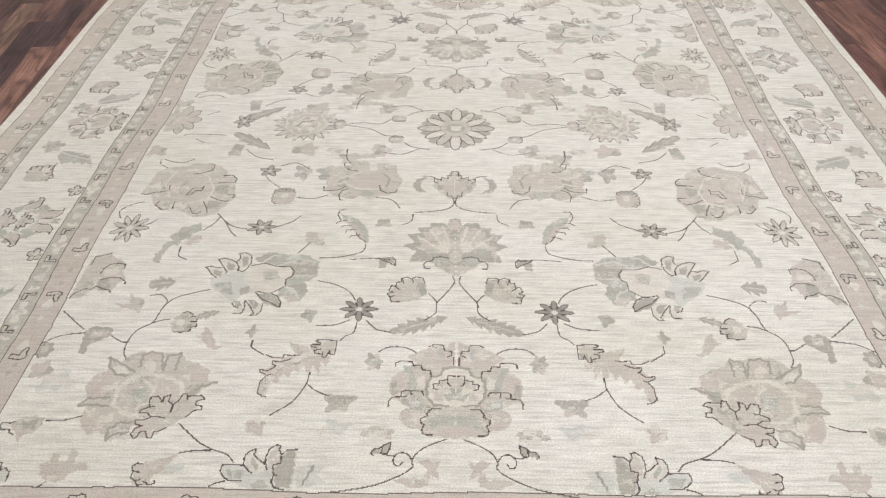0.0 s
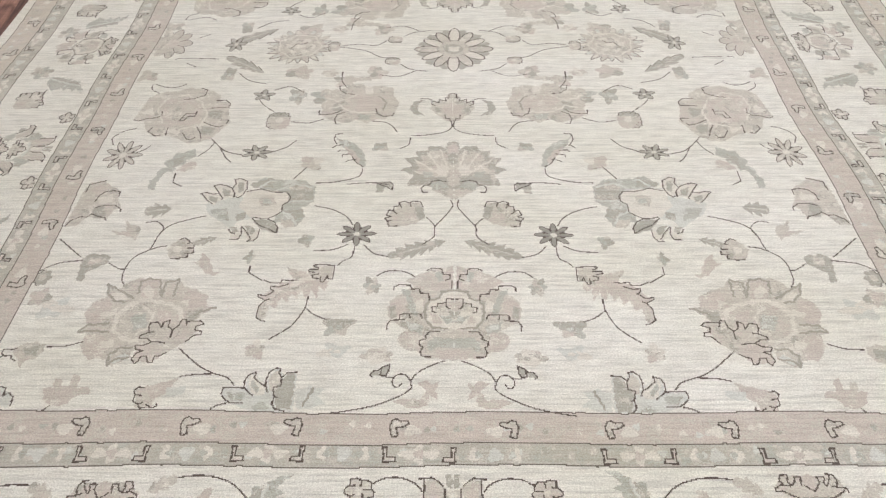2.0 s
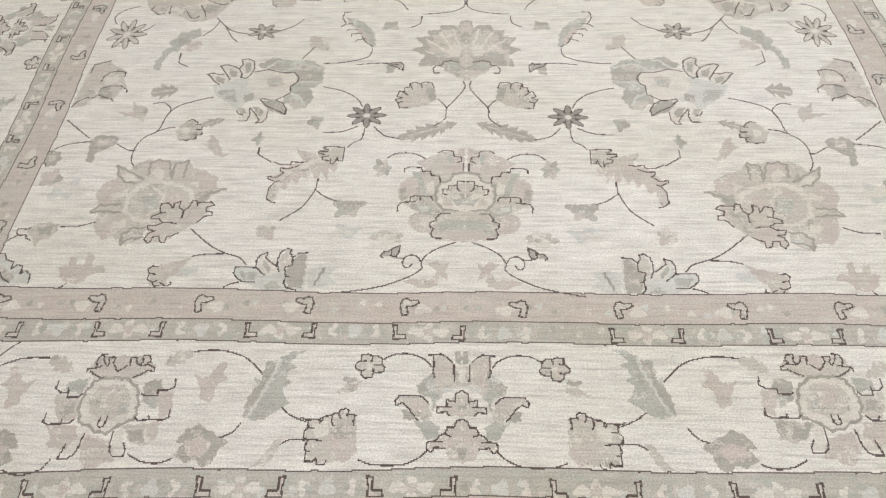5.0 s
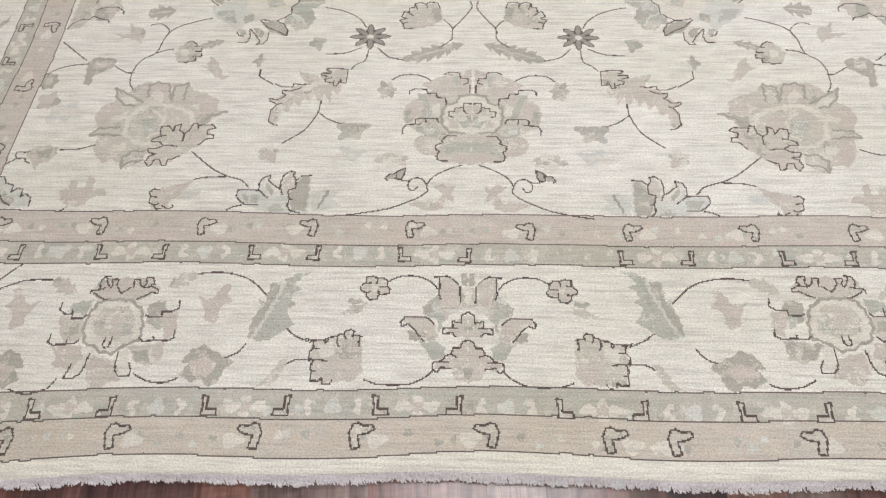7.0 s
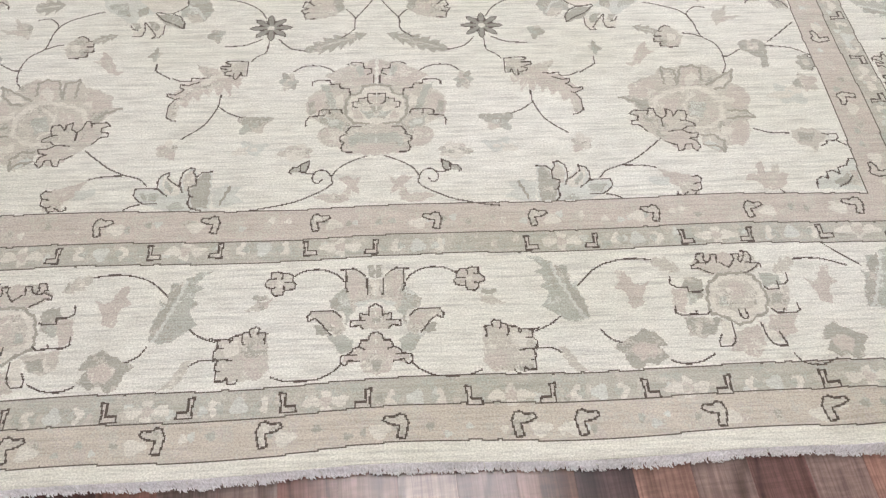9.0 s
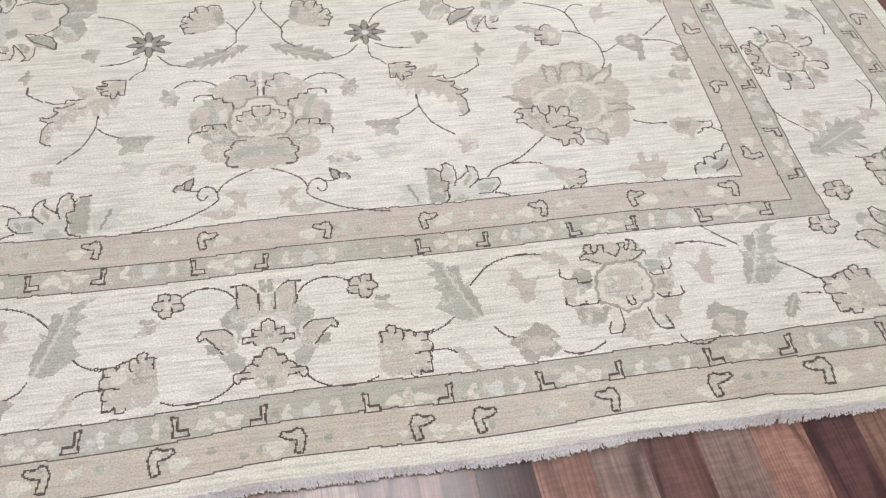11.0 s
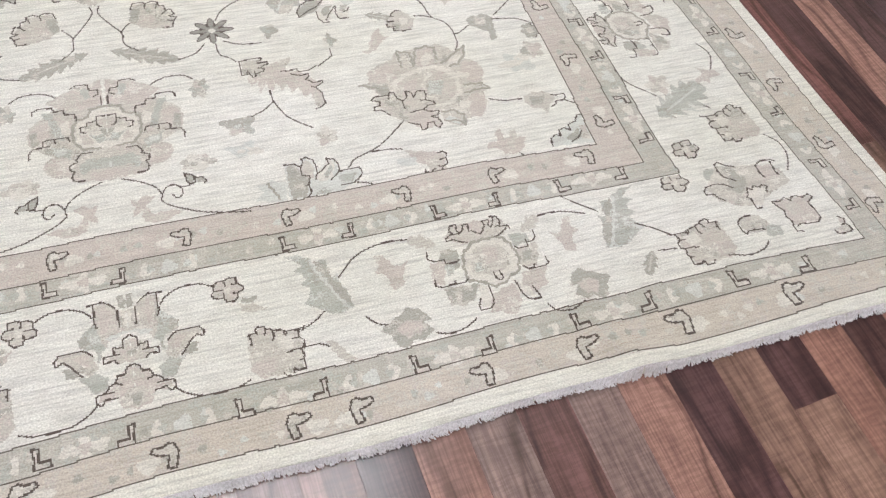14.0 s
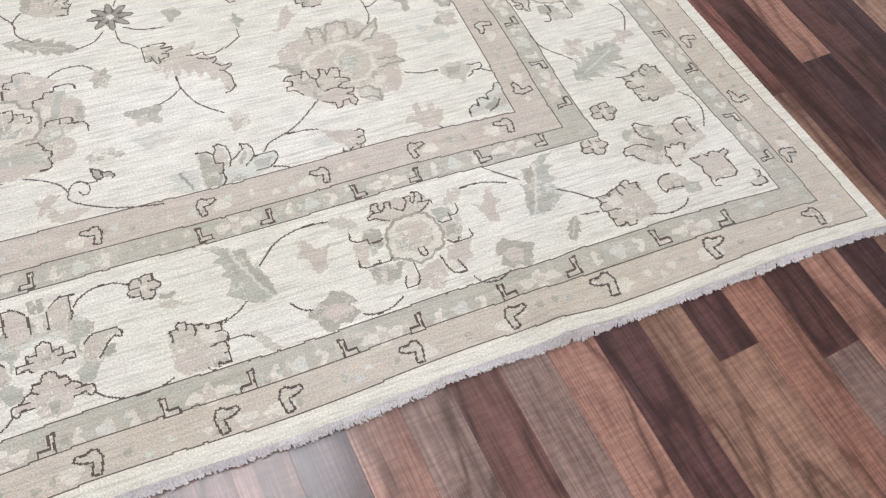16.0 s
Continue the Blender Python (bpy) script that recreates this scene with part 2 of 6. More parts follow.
def knots(fn, cx, cy, r, name, label="", mirror=True, clip=None, jitter=0.15, right=(0, 0)):
    """Tie a motif into the grid, mirrored about both axes. fn(x, y) in centimetres gives wool numbers, -1 for none."""
    sides = [(sx, sy) for sx in ((1, -1) if abs(cx) > 0.1 else (1,)) for sy in ((1, -1) if abs(cy) > 6.5 else (1,))] if mirror else [(1, 1)]
    for sx, sy in sides:
        i0, i1 = np.searchsorted(gx, (sx * cx - r - 2, sx * cx + r + 4))
        j0, j1 = np.searchsorted(gy, (sy * cy - r, sy * cy + r))
        if i1 <= i0 or j1 <= j0:
            continue
        dx, dy = rng.normal(0, jitter, 2) if mirror and sy > 0 and cy > -100 else (0, 0)
        X, Y = np.meshgrid(gx[i0:i1], gy[j0:j1])
        if mirror and abs(cx) <= 0.1:
            X = X - axis_at(Y)
        elif mirror and sx < 0:
            X = dx + right[0] - X + 2 * axis_at(Y) * np.clip((100 - np.abs(X)) / 15, 0, 1)
            dy = dy - right[1]
        else:
            X = X + dx
        h = fn(X, Y * sy + dy)
        if clip is not None:
            h = np.where(clip[j0:j1, i0:i1], -1, h)
        on = h >= 0
        if on.any():
            hue[j0:j1, i0:i1][on] = h[on]
            owner[j0:j1, i0:i1][on] = owned(name, label)


def clip_at(cx, cy):
    return NOT_FIELD if abs(cx) < 112 and abs(cy) < 153 else NOT_BORDER


def near_path(x, y, pts):
    """Distance from a polyline."""
    d = np.full(x.shape, 1e9)
    for (x0, y0), (x1, y1) in zip(pts, pts[1:]):
        ux, uy = x1 - x0, y1 - y0
        t = np.clip(((x - x0) * ux + (y - y0) * uy) / (ux * ux + uy * uy + 1e-9), 0, 1)
        d = np.minimum(d, np.hypot(x - x0 - t * ux, y - y0 - t * uy))
    return d


def spline(pts, n=6):
    q = [np.array(p, float) for p in (pts[0], *pts, pts[-1])]
    out = []
    for a, b, c, d in zip(q, q[1:], q[2:], q[3:]):
        for k in range(n):
            t = k / n
            out.append(tuple(0.5 * (2 * b + (c - a) * t + (2 * a - 5 * b + 4 * c - d) * t * t + (3 * b - a - 3 * c + d) * t ** 3)))
    return out + [tuple(q[-1])]


def vine(*pts):
    path = spline(pts)
    xs, ys = [p[0] for p in path], [p[1] for p in path]
    cx, cy = (min(xs) + max(xs)) / 2, (min(ys) + max(ys)) / 2
    if abs(cx) < 2:
        cx = -2
    r = max(max(xs) - min(xs), max(ys) - min(ys)) / 2 + 4
    knots(lambda x, y: np.where(near_path(x, y, path) < 0.17, LINE, -1), cx, cy, r, "vine", "thin dark brown vine line", jitter=0.12)


def frame_of(x, y, cx, cy, rx, ry, turn):
    if turn:
        return -(y - cy) / rx, (x - cx) / ry
    return (x - cx) / rx, (y - cy) / ry


def polar(u, v):
    return np.hypot(u, v), np.arctan2(v, u)


def rim(on):
    """The outermost knots of a shape."""
    q = np.pad(on, 1)
    return on & ~(q[:-2, 1:-1] & q[2:, 1:-1] & q[1:-1, :-2] & q[1:-1, 2:])


def petal(h, u, v, base, tip, w, col, line, rx):
    """One pointed petal from base to tip in a motif's own frame, outlined in dark wool if line."""
    bx, by = base
    tx, ty = tip[0] - bx, tip[1] - by
    n = math.hypot(tx, ty)
    s = ((u - bx) * tx + (v - by) * ty) / (n * n)
    d = np.abs(-(u - bx) * ty + (v - by) * tx) / n
    prof = (1 + 0.13 * np.sin(s * 19 + 3 * tip[0])) * 1.75 * w * np.clip(s, 0, 1) ** 0.7 * np.clip(1 - s, 0, 1) ** 0.62
    inside = (s > 0) & (s < 1.0) & (d < prof)
    h[inside] = col
    if line:
        h[rim(inside) & (s > 0.25)] = LINE
    return h


def inside_of(x, y, pts):
    """Whether places lie inside a closed outline."""
    on = np.zeros(x.shape, bool)
    for (x0, y0), (x1, y1) in zip(pts, pts[1:] + pts[:1]):
        if y0 != y1:
            on ^= ((y0 > y) != (y1 > y)) & (x < (x1 - x0) * (y - y0) / (y1 - y0) + x0)
    return on


class Motif:
    """A drawn motif in centimetres about its own middle: patches of wool, soft lines and dark outlines. fold: the left half is drawn, the right one mirrors it."""

    def __init__(self, name, label, fold=False):
        self.name, self.label, self.folded, self.steps, self.reach = name, label, fold, [], 0.0

    def add(self, kind, col, pts):
        self.steps.append((kind, col, list(pts)))
        self.reach = max(self.reach, max(math.hypot(*p) for p in pts))

    def fill(self, col, *pts):
        self.add("fill", col, pts)

    def soft(self, col, *pts):
        self.add("soft", col, pts)

    def line(self, *pts):
        self.add("line", LINE, pts)

    def tie(self, cx, cy, turn=False, flip=1, s=1.0, right=(0, 0)):
        def fn(x, y):
            u, v = frame_of(x, y, cx, cy, s, s, turn)
            u = u * flip
            if self.folded:
                u = -np.abs(u)
            ur, vr = u + 0.16 * np.sin(v * 2.9 + u), v + 0.16 * np.sin(u * 2.3 + 1.0)
            h = np.full(x.shape, -1)
            for kind, col, pts in self.steps:
                if kind == "fill":
                    h[inside_of(ur, vr, pts)] = col
                elif kind == "soft":
                    h[near_path(ur, vr, pts) < 0.33 / s] = col
                else:
                    h[near_path(u, v, pts) < 0.175 / s] = LINE
            return h
        knots(fn, cx, cy, self.reach * s + 1, self.name, self.label, clip=clip_at(cx, cy), right=right)


def blossom(cx, cy, rx, ry, col):
    n, ph = int(rng.integers(4, 7)), rng.uniform(0, 6)
    tips = [(ph + 6.283 * (k + rng.uniform(-0.25, 0.25)) / n, rng.uniform(0.75, 1.12), rng.uniform(0.38, 0.55)) for k in range(n)]
    other = {ROSE: (ROSE, TAN, LIGHT), GREY: (GREY, SAGE, TAN), PALE: (PALE, LIGHT, PALE), TAN: (TAN, ROSE, GREY)}[col]

    def fn(x, y):
        u, v = (x - cx) / rx, (y - cy) / ry
        h = np.where(np.hypot(u, v) < 0.55, col, -1)
        for k, (a, ln, w) in enumerate(tips):
            c, s = math.cos(a), math.sin(a)
            petal(h, u, v, (-0.3 * c, -0.3 * s), (ln * c, ln * s), w, other[k % 3], False, rx)
        h[np.hypot(u - 0.1, v + 0.1) < 0.2] = other[1]
        return h
    knots(fn, cx, cy, max(rx, ry) * 1.2, "blossom", "soft pale blossom without outline", clip=clip_at(cx, cy))


def bud(cx, cy, rx, ry, col):
    def fn(x, y):
        u, v = (x - cx) / rx, (y - cy) / ry
        p, a = polar(u, v)
        b = 0.76 + 0.24 * np.abs(np.cos(3.5 * a))
        h = np.where(p < b, col, -1)
        h[rim(p < b) & (u < -0.15)] = LINE
        h[(p < 0.4)] = TAN
        return h
    knots(fn, cx, cy, max(rx, ry) * 1.1, "bud", "scalloped bud, outlined on one side", clip=clip_at(cx, cy))


def leaf(x0, y0, x1, y1, w, col, bend=0.0, edge=0):
    n = math.hypot(x1 - x0, y1 - y0)
    ex, ey = (x1 - x0) / n, (y1 - y0) / n
    teeth = max(3, round(n / (4.2 if edge else 2.8)))
    tooth = 0.46 if edge else 0.55

    def fn(x, y):
        s = ((x - x0) * ex + (y - y0) * ey) / n
        d = -(x - x0) * ey + (y - y0) * ex - bend * n * np.sin(np.clip(s, 0, 1) * math.pi)
        saw = 1 - (s * teeth) % 1.0
        prof = 0.64 * w * np.sin(np.clip(s, 0.0, 1) ** 0.8 * math.pi) ** 0.6 * (1.05 - tooth + tooth * saw)
        on = (s > 0) & (s < 1) & (np.abs(d) < prof)
        h = np.where(on, col, -1)
        h[on & (np.abs(d) < 0.25) & (s > 0.15) & (s < 0.8)] = PALE if col == SAGE else TAN
        if edge:
            rimmed = rim(on)
            h[rimmed if edge == 2 else rimmed & (d * edge < 0)] = LINE
        return h
    knots(fn, (x0 + x1) / 2, (y0 + y1) / 2, n * 0.6 + w, "leaf", "serrated leaf", clip=clip_at((x0 + x1) / 2, (y0 + y1) / 2))


def star(cx, cy, rx, ry, n, col):
    def fn(x, y):
        p, a = polar((x - cx) / rx, (y - cy) / ry)
        w = n * (a + 0.35) / (2 * math.pi)
        f = np.abs(w - np.floor(w) - 0.5) * 2
        b = 0.36 + 0.66 * (1 - f ** 1.5)
        h = np.where(p < b, col, -1)
        h[rim(p < b)] = LINE
        h[(p < 0.6) & (f > 0.84) & (p > 0.2)] = LINE
        h[p < 0.17] = LIGHT
        return h
    knots(fn, cx, cy, max(rx, ry) * 1.1, "star_flower", "dark pointed star flower" if col == DEEP else "outlined star flower with pointed petals", clip=clip_at(cx, cy))


def rings(u, v, n, cols, depth=0.14, core=TAN, halo=LIGHT, soft=0.045):
    """A layered round flower: uneven pointed petals of several wools with soft grey rims, a light ring, a core."""
    p, a = polar(u, v)
    w = n * a / (2 * math.pi) + 0.5
    k = np.mod(np.floor(w), n).astype(int)
    f = np.abs(w - np.floor(w) - 0.5) * 2
    size = 1 - 0.45 * np.mod(k * 0.618, 1.0)
    b = 1 - depth + depth * size * (1 - f ** 1.6) + 0.018 * np.sin(a * 41)
    petals = np.array(cols)[np.mod(k, len(cols))]
    h = np.where(p < b, petals, -1)
    h[(p < b) & (p > 0.6) & (f > 0.82)] = GREY
    h[(p < b) & (p > b - soft)] = GREY
    h[(p > 0.68) & (p < 0.80 + 0.06 * size) & (f < 0.42)] = np.array((LIGHT, PALE, TAN))[np.mod(k, 3)][(p > 0.68) & (p < 0.80 + 0.06 * size) & (f < 0.42)]
    q = p - 0.035 * np.cos(7 * a) - 0.02 * np.cos(4 * a + 1)
    h[(q < 0.60)] = halo
    h[(q < 0.55)] = core
    h[(q < 0.40) & (np.cos(6 * a) > -0.3) & (q > 0.22)] = LIGHT if core == TAN else SAGE
    h[(q < 0.31) & (np.cos(3 * a + 1) > 0.3) & (q > 0.24)] = GREY
    h[q < 0.14] = LIGHT
    return h, p, a, b


def rosette(cx, cy, rx, ry, n, col):
    ph = rng.uniform(0, 6)

    def fn(x, y):
        u, v = (x - cx) / rx, (y - cy) / ry
        h, p, a, b = rings(u, v, n, (col, ROSE, TAN, col), 0.33)
        w = n * a / (2 * math.pi) + 0.5
        f = np.abs(w - np.floor(w) - 0.5) * 2
        part_of = (v < 0.3) & (np.cos(5 * a + 2 * ph) > -0.8)
        h[rim(p < b) & part_of] = LINE
        h[(p < b) & (p > 0.70) & (f > 0.9) & part_of] = LINE
        h[near_path(u, v, ((-0.22, -0.1), (-0.1, 0.12), (0.08, 0.1), (0.2, 0.2))) < 0.18 / rx] = LINE
        return h
    knots(fn, cx, cy, max(rx, ry) * 1.1, "rosette", "large round tan rosette, partly outlined", clip=clip_at(cx, cy))


def halfrose(cx, cy, rx, ry):
    def fn(x, y):
        p, a = polar((x - cx) / rx, (y - cy) / ry)
        c = np.abs(np.cos(4.5 * a))
        b = 0.68 + 0.32 * c
        h = np.where(p < b, TAN, -1)
        h[rim(p < b) & (x > cx - 0.2 * rx)] = LINE
        h[(p < 0.68) & (p > 0.35) & (c < 0.12) & (x > cx)] = LINE
        h[p < 0.3] = ROSE
        return h
    knots(fn, cx, cy, max(rx, ry) * 1.1, "half_rosette", "tan flower with outlined petals, cut by the band", clip=clip_at(cx, cy))


def shell(cx, cy, rx, ry, turn=False, flip=1, lobes=7.5):
    def fn(x, y):
        u, v = frame_of(x, y, cx, cy, rx, ry, turn)
        u = u * flip
        p = (np.abs(u) ** 3 + np.abs(v) ** 3) ** (1 / 3)
        a = np.arctan2(v, u)
        c = np.abs(np.cos(lobes * a))
        b = 0.96 - 0.75 / lobes + 0.75 / lobes * c
        h = np.where(p < b, TAN, -1)
        h[(p < b) & (u > 0.15) & (v < 0.35)] = ROSE
        h[(p < b) & (v > 0.45)] = GREY
        h[np.hypot(u - 0.1, v - 0.05) < 0.3] = LIGHT
        out = (u < -0.25) | ((v > 0.2) & (u < 0.85))
        h[rim(p < b) & out] = LINE
        h[(p < b) & (p > 0.56) & (c < 0.15) & out] = LINE
        return h
    knots(fn, cx, cy, max(rx, ry) * 1.15, "shell_flower", "scalloped fan-shaped flower outlined in dark brown", clip=clip_at(cx, cy))


# drawn motifs
BORDER_PALMETTE = Motif("border_palmette", "stepped palmette of the border, in rose and tan", fold=True)
BORDER_PALMETTE.fill(GREY, (-1.6, 13.9), (-0.2, 14.2), (-0.1, 10.9), (-1.2, 11.1))
BORDER_PALMETTE.fill(SAGE, (-5.8, 9.1), (-8.6, 7.1), (-9.5, 4.3), (-6.2, 3.0), (-6.1, -0.1), (-4.4, 1.9), (-3.4, 5.8))
BORDER_PALMETTE.fill(GREY, (-9.5, 5.7), (-8.1, 6.9), (-7.1, 4.8), (-9.0, 3.7))
BORDER_PALMETTE.fill(TAN, (-6.5, 12.9), (-4.5, 13.1), (-2.8, 12.3), (-1.7, 11.0), (-1.6, 6.5), (-2.6, 3.6), (-4.5, 3.0), (-5.5, 5.8))
BORDER_PALMETTE.fill(ROSE, (-5.6, 11.9), (-4.0, 12.3), (-3.4, 9.2), (-4.1, 4.9), (-5.0, 6.4))
BORDER_PALMETTE.fill(TAN, (-1.7, 10.6), (-0.1, 10.6), (-0.1, 5.2), (-1.6, 5.4))
BORDER_PALMETTE.fill(LIGHT, (-0.8, 10.3), (-0.1, 10.3), (-0.1, 6.5), (-0.8, 7.1))
BORDER_PALMETTE.fill(PALE, (-4.5, 4.9), (-2.7, 5.7), (-0.1, 5.9), (0.0, 4.4), (-2.6, 3.3))
BORDER_PALMETTE.fill(TAN, (-13.6, 1.7), (-12.9, 3.4), (-8.9, 3.5), (-7.0, 2.0), (-6.2, -1.4), (-8.1, -2.1), (-9.6, -0.9), (-10.8, 0.6))
BORDER_PALMETTE.fill(GREY, (-12.5, 0.1), (-10.8, 0.4), (-9.4, -1.7), (-12.0, -1.8))
BORDER_PALMETTE.fill(ROSE, (-10.5, 2.4), (-8.4, 2.5), (-7.7, 0.1), (-9.0, -0.1))
BORDER_PALMETTE.fill(SAGE, (-9.8, -2.2), (-6.7, -1.9), (-4.6, -3.3), (-5.0, -5.3), (-6.8, -6.3), (-8.2, -4.4))
BORDER_PALMETTE.fill(CREAM, (-0.1, 5.5), (-3.3, 4.4), (-5.4, 2.2), (-5.8, -0.1), (-4.4, -1.3), (0.0, -1.5))
BORDER_PALMETTE.fill(TAN, (0.0, 4.4), (-1.2, 3.6), (-3.1, 2.4), (-3.3, 1.0), (-4.9, 0.6), (-2.5, -0.7), (0.0, -1.1))
BORDER_PALMETTE.fill(GREY, (-0.7, 1.3), (0.0, 1.6), (0.0, 0.6), (-0.9, 0.5))
BORDER_PALMETTE.fill(ROSE, (-0.1, -2.0), (-1.1, -2.1), (-2.9, -3.7), (-3.5, -4.9), (-5.3, -6.4), (-6.7, -6.9), (-6.5, -8.1), (-3.4, -8.0), (-2.5, -10.1), (0.1, -10.9))
BORDER_PALMETTE.fill(TAN, (0.0, -6.2), (-1.8, -6.7), (-2.4, -9.6), (0.1, -10.5))
BORDER_PALMETTE.fill(GREY, (0.1, -7.6), (-1.0, -8.0), (-0.9, -9.6), (0.1, -10.0))
BORDER_PALMETTE.line((-7.2, 13.1), (-6.1, 13.2), (-6.0, 10.7), (-6.2, 9.1), (-5.7, 7.8))
BORDER_PALMETTE.line((-6.1, 13.2), (-4.5, 13.4), (-3.3, 12.7), (-2.1, 11.5))
BORDER_PALMETTE.line((-1.7, 10.8), (-1.7, 8.9), (-1.5, 7.0))
BORDER_PALMETTE.line((-13.8, 1.3), (-13.9, 2.4), (-13.0, 3.6), (-10.9, 3.5), (-9.0, 3.6), (-8.0, 3.1), (-7.0, 2.0))
BORDER_PALMETTE.line((-13.8, 1.3), (-12.4, 1.9), (-11.0, 0.6), (-10.1, -0.6), (-9.1, -1.9))
BORDER_PALMETTE.line((-0.1, 4.8), (-0.9, 4.3), (-1.4, 3.9), (-1.3, 2.3), (-3.2, 2.7), (-3.1, 1.1), (-2.2, 1.1))
BORDER_PALMETTE.line((-3.1, 1.1), (-5.1, 1.0), (-5.1, -0.2), (-3.2, 0.0), (-2.6, -0.8))
BORDER_PALMETTE.line((0.0, -1.6), (-1.1, -1.9), (-1.6, -3.4), (-2.9, -3.3), (-3.5, -4.8), (-2.3, -5.3))
BORDER_PALMETTE.line((-3.5, -4.8), (-4.5, -5.1), (-5.3, -6.3), (-6.4, -6.4), (-4.0, -6.4))
BORDER_PALMETTE.line((-5.3, -6.3), (-7.0, -6.6), (-7.2, -7.8), (-6.3, -8.7), (-5.4, -7.6), (-3.4, -7.9))

BORDER_SHELL = Motif("shell_flower", "scalloped fan-shaped flower outlined in dark brown")
BORDER_SHELL.fill(TAN, (-5.3, 3.7), (-2.8, 4.3), (-0.2, 5.2), (1.7, 6.2), (3.0, 5.6), (4.7, 4.7), (5.2, 0.6), (5.4, -3.0), (3.8, -4.8), (-0.1, -4.9), (-2.4, -5.1), (-4.3, -4.6), (-5.2, -1.9), (-5.5, 0.6))
BORDER_SHELL.fill(ROSE, (0.6, -0.9), (4.5, 0.4), (5.3, -3.0), (3.5, -4.8), (1.1, -4.0))
BORDER_SHELL.fill(LIGHT, (-4.2, 2.8), (-1.0, 3.6), (-0.5, 0.6), (-3.4, 0.1))
BORDER_SHELL.line((-6.6, 4.3), (-5.5, 3.9), (-3.0, 4.0), (-1.7, 4.7), (-0.2, 4.8), (0.0, 5.3), (1.0, 5.5), (1.3, 6.1), (2.5, 6.4), (3.1, 5.9), (2.8, 5.0), (3.8, 5.1), (4.8, 4.9))
BORDER_SHELL.line((4.4, 4.7), (4.2, 3.6), (4.4, 2.6))
BORDER_SHELL.line((1.0, 5.5), (1.5, 4.3))
BORDER_SHELL.line((-0.2, 4.8), (-0.3, 3.6), (0.2, 2.6))
BORDER_SHELL.line((-3.0, 4.0), (-2.6, 3.3), (-2.2, 3.9))
BORDER_SHELL.line((-5.2, 3.9), (-4.9, 2.2), (-3.7, 2.1))
BORDER_SHELL.line((-4.9, 2.2), (-5.7, 1.4), (-5.6, 0.1), (-4.8, -0.4), (-3.5, -0.3), (-1.9, -0.6))
BORDER_SHELL.line((-4.8, -0.4), (-5.1, -1.9), (-4.9, -2.6), (-4.0, -2.7))
BORDER_SHELL.line((-4.9, -2.6), (-4.8, -4.7), (-3.3, -4.8), (-2.6, -4.2), (-2.4, -5.4), (-1.0, -5.4), (-0.4, -4.7))

POD = Motif("border_pod_flower", "pod-shaped border flower in tan and rose")
POD.fill(SAGE, (-11.1, 7.0), (-7.0, 7.7), (-7.5, 4.1), (-11.9, 4.9))
POD.fill(TAN, (-13.3, 4.2), (-7.6, 3.6), (-7.1, -1.3), (-10.5, -1.8), (-12.3, 0.8))
POD.fill(GREY, (-11.2, 2.7), (-8.4, 2.4), (-8.0, 0.1), (-9.9, -0.1))
POD.fill(ROSE, (-13.4, -2.4), (-7.0, -2.3), (-5.1, -5.9), (-7.5, -7.6), (-11.6, -6.5), (-11.3, -4.6))
POD.fill(TAN, (-8.1, 9.5), (-6.9, 11.6), (-5.4, 13.0), (-3.3, 12.3), (-1.0, 12.9), (1.6, 12.7), (4.9, 12.9), (6.9, 10.0), (3.7, 7.6), (-2.6, 7.4), (-6.4, 7.7))
POD.fill(ROSE, (-2.8, 12.7), (0.9, 12.8), (0.9, 10.8), (-1.3, 9.5))
POD.fill(GREY, (5.2, 6.6), (8.7, 7.4), (10.2, 4.3), (8.3, 1.0), (6.1, 2.2))
POD.fill(ROSE, (8.5, 4.3), (12.0, 4.8), (12.9, -0.3), (10.5, -1.3))
POD.fill(SAGE, (6.9, 3.8), (9.2, 3.2), (9.3, 0.7), (7.5, 1.2))
POD.fill(TAN, (3.1, -2.7), (10.9, -1.9), (10.9, -6.1), (7.9, -7.0), (5.1, -5.6))
POD.fill(GREY, (4.3, -3.9), (7.7, -3.5), (8.4, -6.1), (5.8, -6.1))
POD.fill(ROSE, (-4.7, -6.2), (-3.4, -4.5), (1.7, -6.0), (3.5, -9.8), (0.9, -10.4), (-1.4, -11.8), (-3.6, -9.9))
POD.fill(LIGHT, (1.5, -4.1), (3.3, -2.7), (5.0, -8.4), (2.5, -8.6))
POD.fill(LIGHT, (-4.5, -3.8), (-3.6, -2.6), (-4.4, -7.3), (-7.3, -9.1), (-7.1, -6.8))
POD.fill(LIGHT, (-5.5, 7.2), (-3.3, 7.7), (1.0, 7.6), (4.0, 5.7), (5.2, 1.9), (5.3, -1.5), (3.0, -2.2), (2.0, -2.9), (0.1, -4.3), (-2.4, -3.8), (-4.0, -2.6), (-6.2, -1.8), (-7.4, 1.4), (-6.9, 4.5))
POD.soft(MOSS, (-5.5, 7.2), (-3.3, 7.7), (1.0, 7.6), (4.0, 5.7), (5.2, 1.9), (5.3, -1.5), (3.0, -2.2), (2.0, -2.9), (0.1, -4.3), (-2.4, -3.8), (-4.0, -2.6), (-6.2, -1.8), (-7.4, 1.4), (-6.9, 4.5), (-5.5, 7.2))
POD.fill(TAN, (-4.3, 5.7), (0.8, 6.3), (3.3, 3.8), (3.6, 0.0), (-0.2, -1.4), (-4.7, -0.2), (-5.5, 3.2))
POD.fill(ROSE, (-3.5, 5.3), (-0.4, 5.7), (0.7, 3.5), (-0.2, 1.3), (-2.8, 2.1))
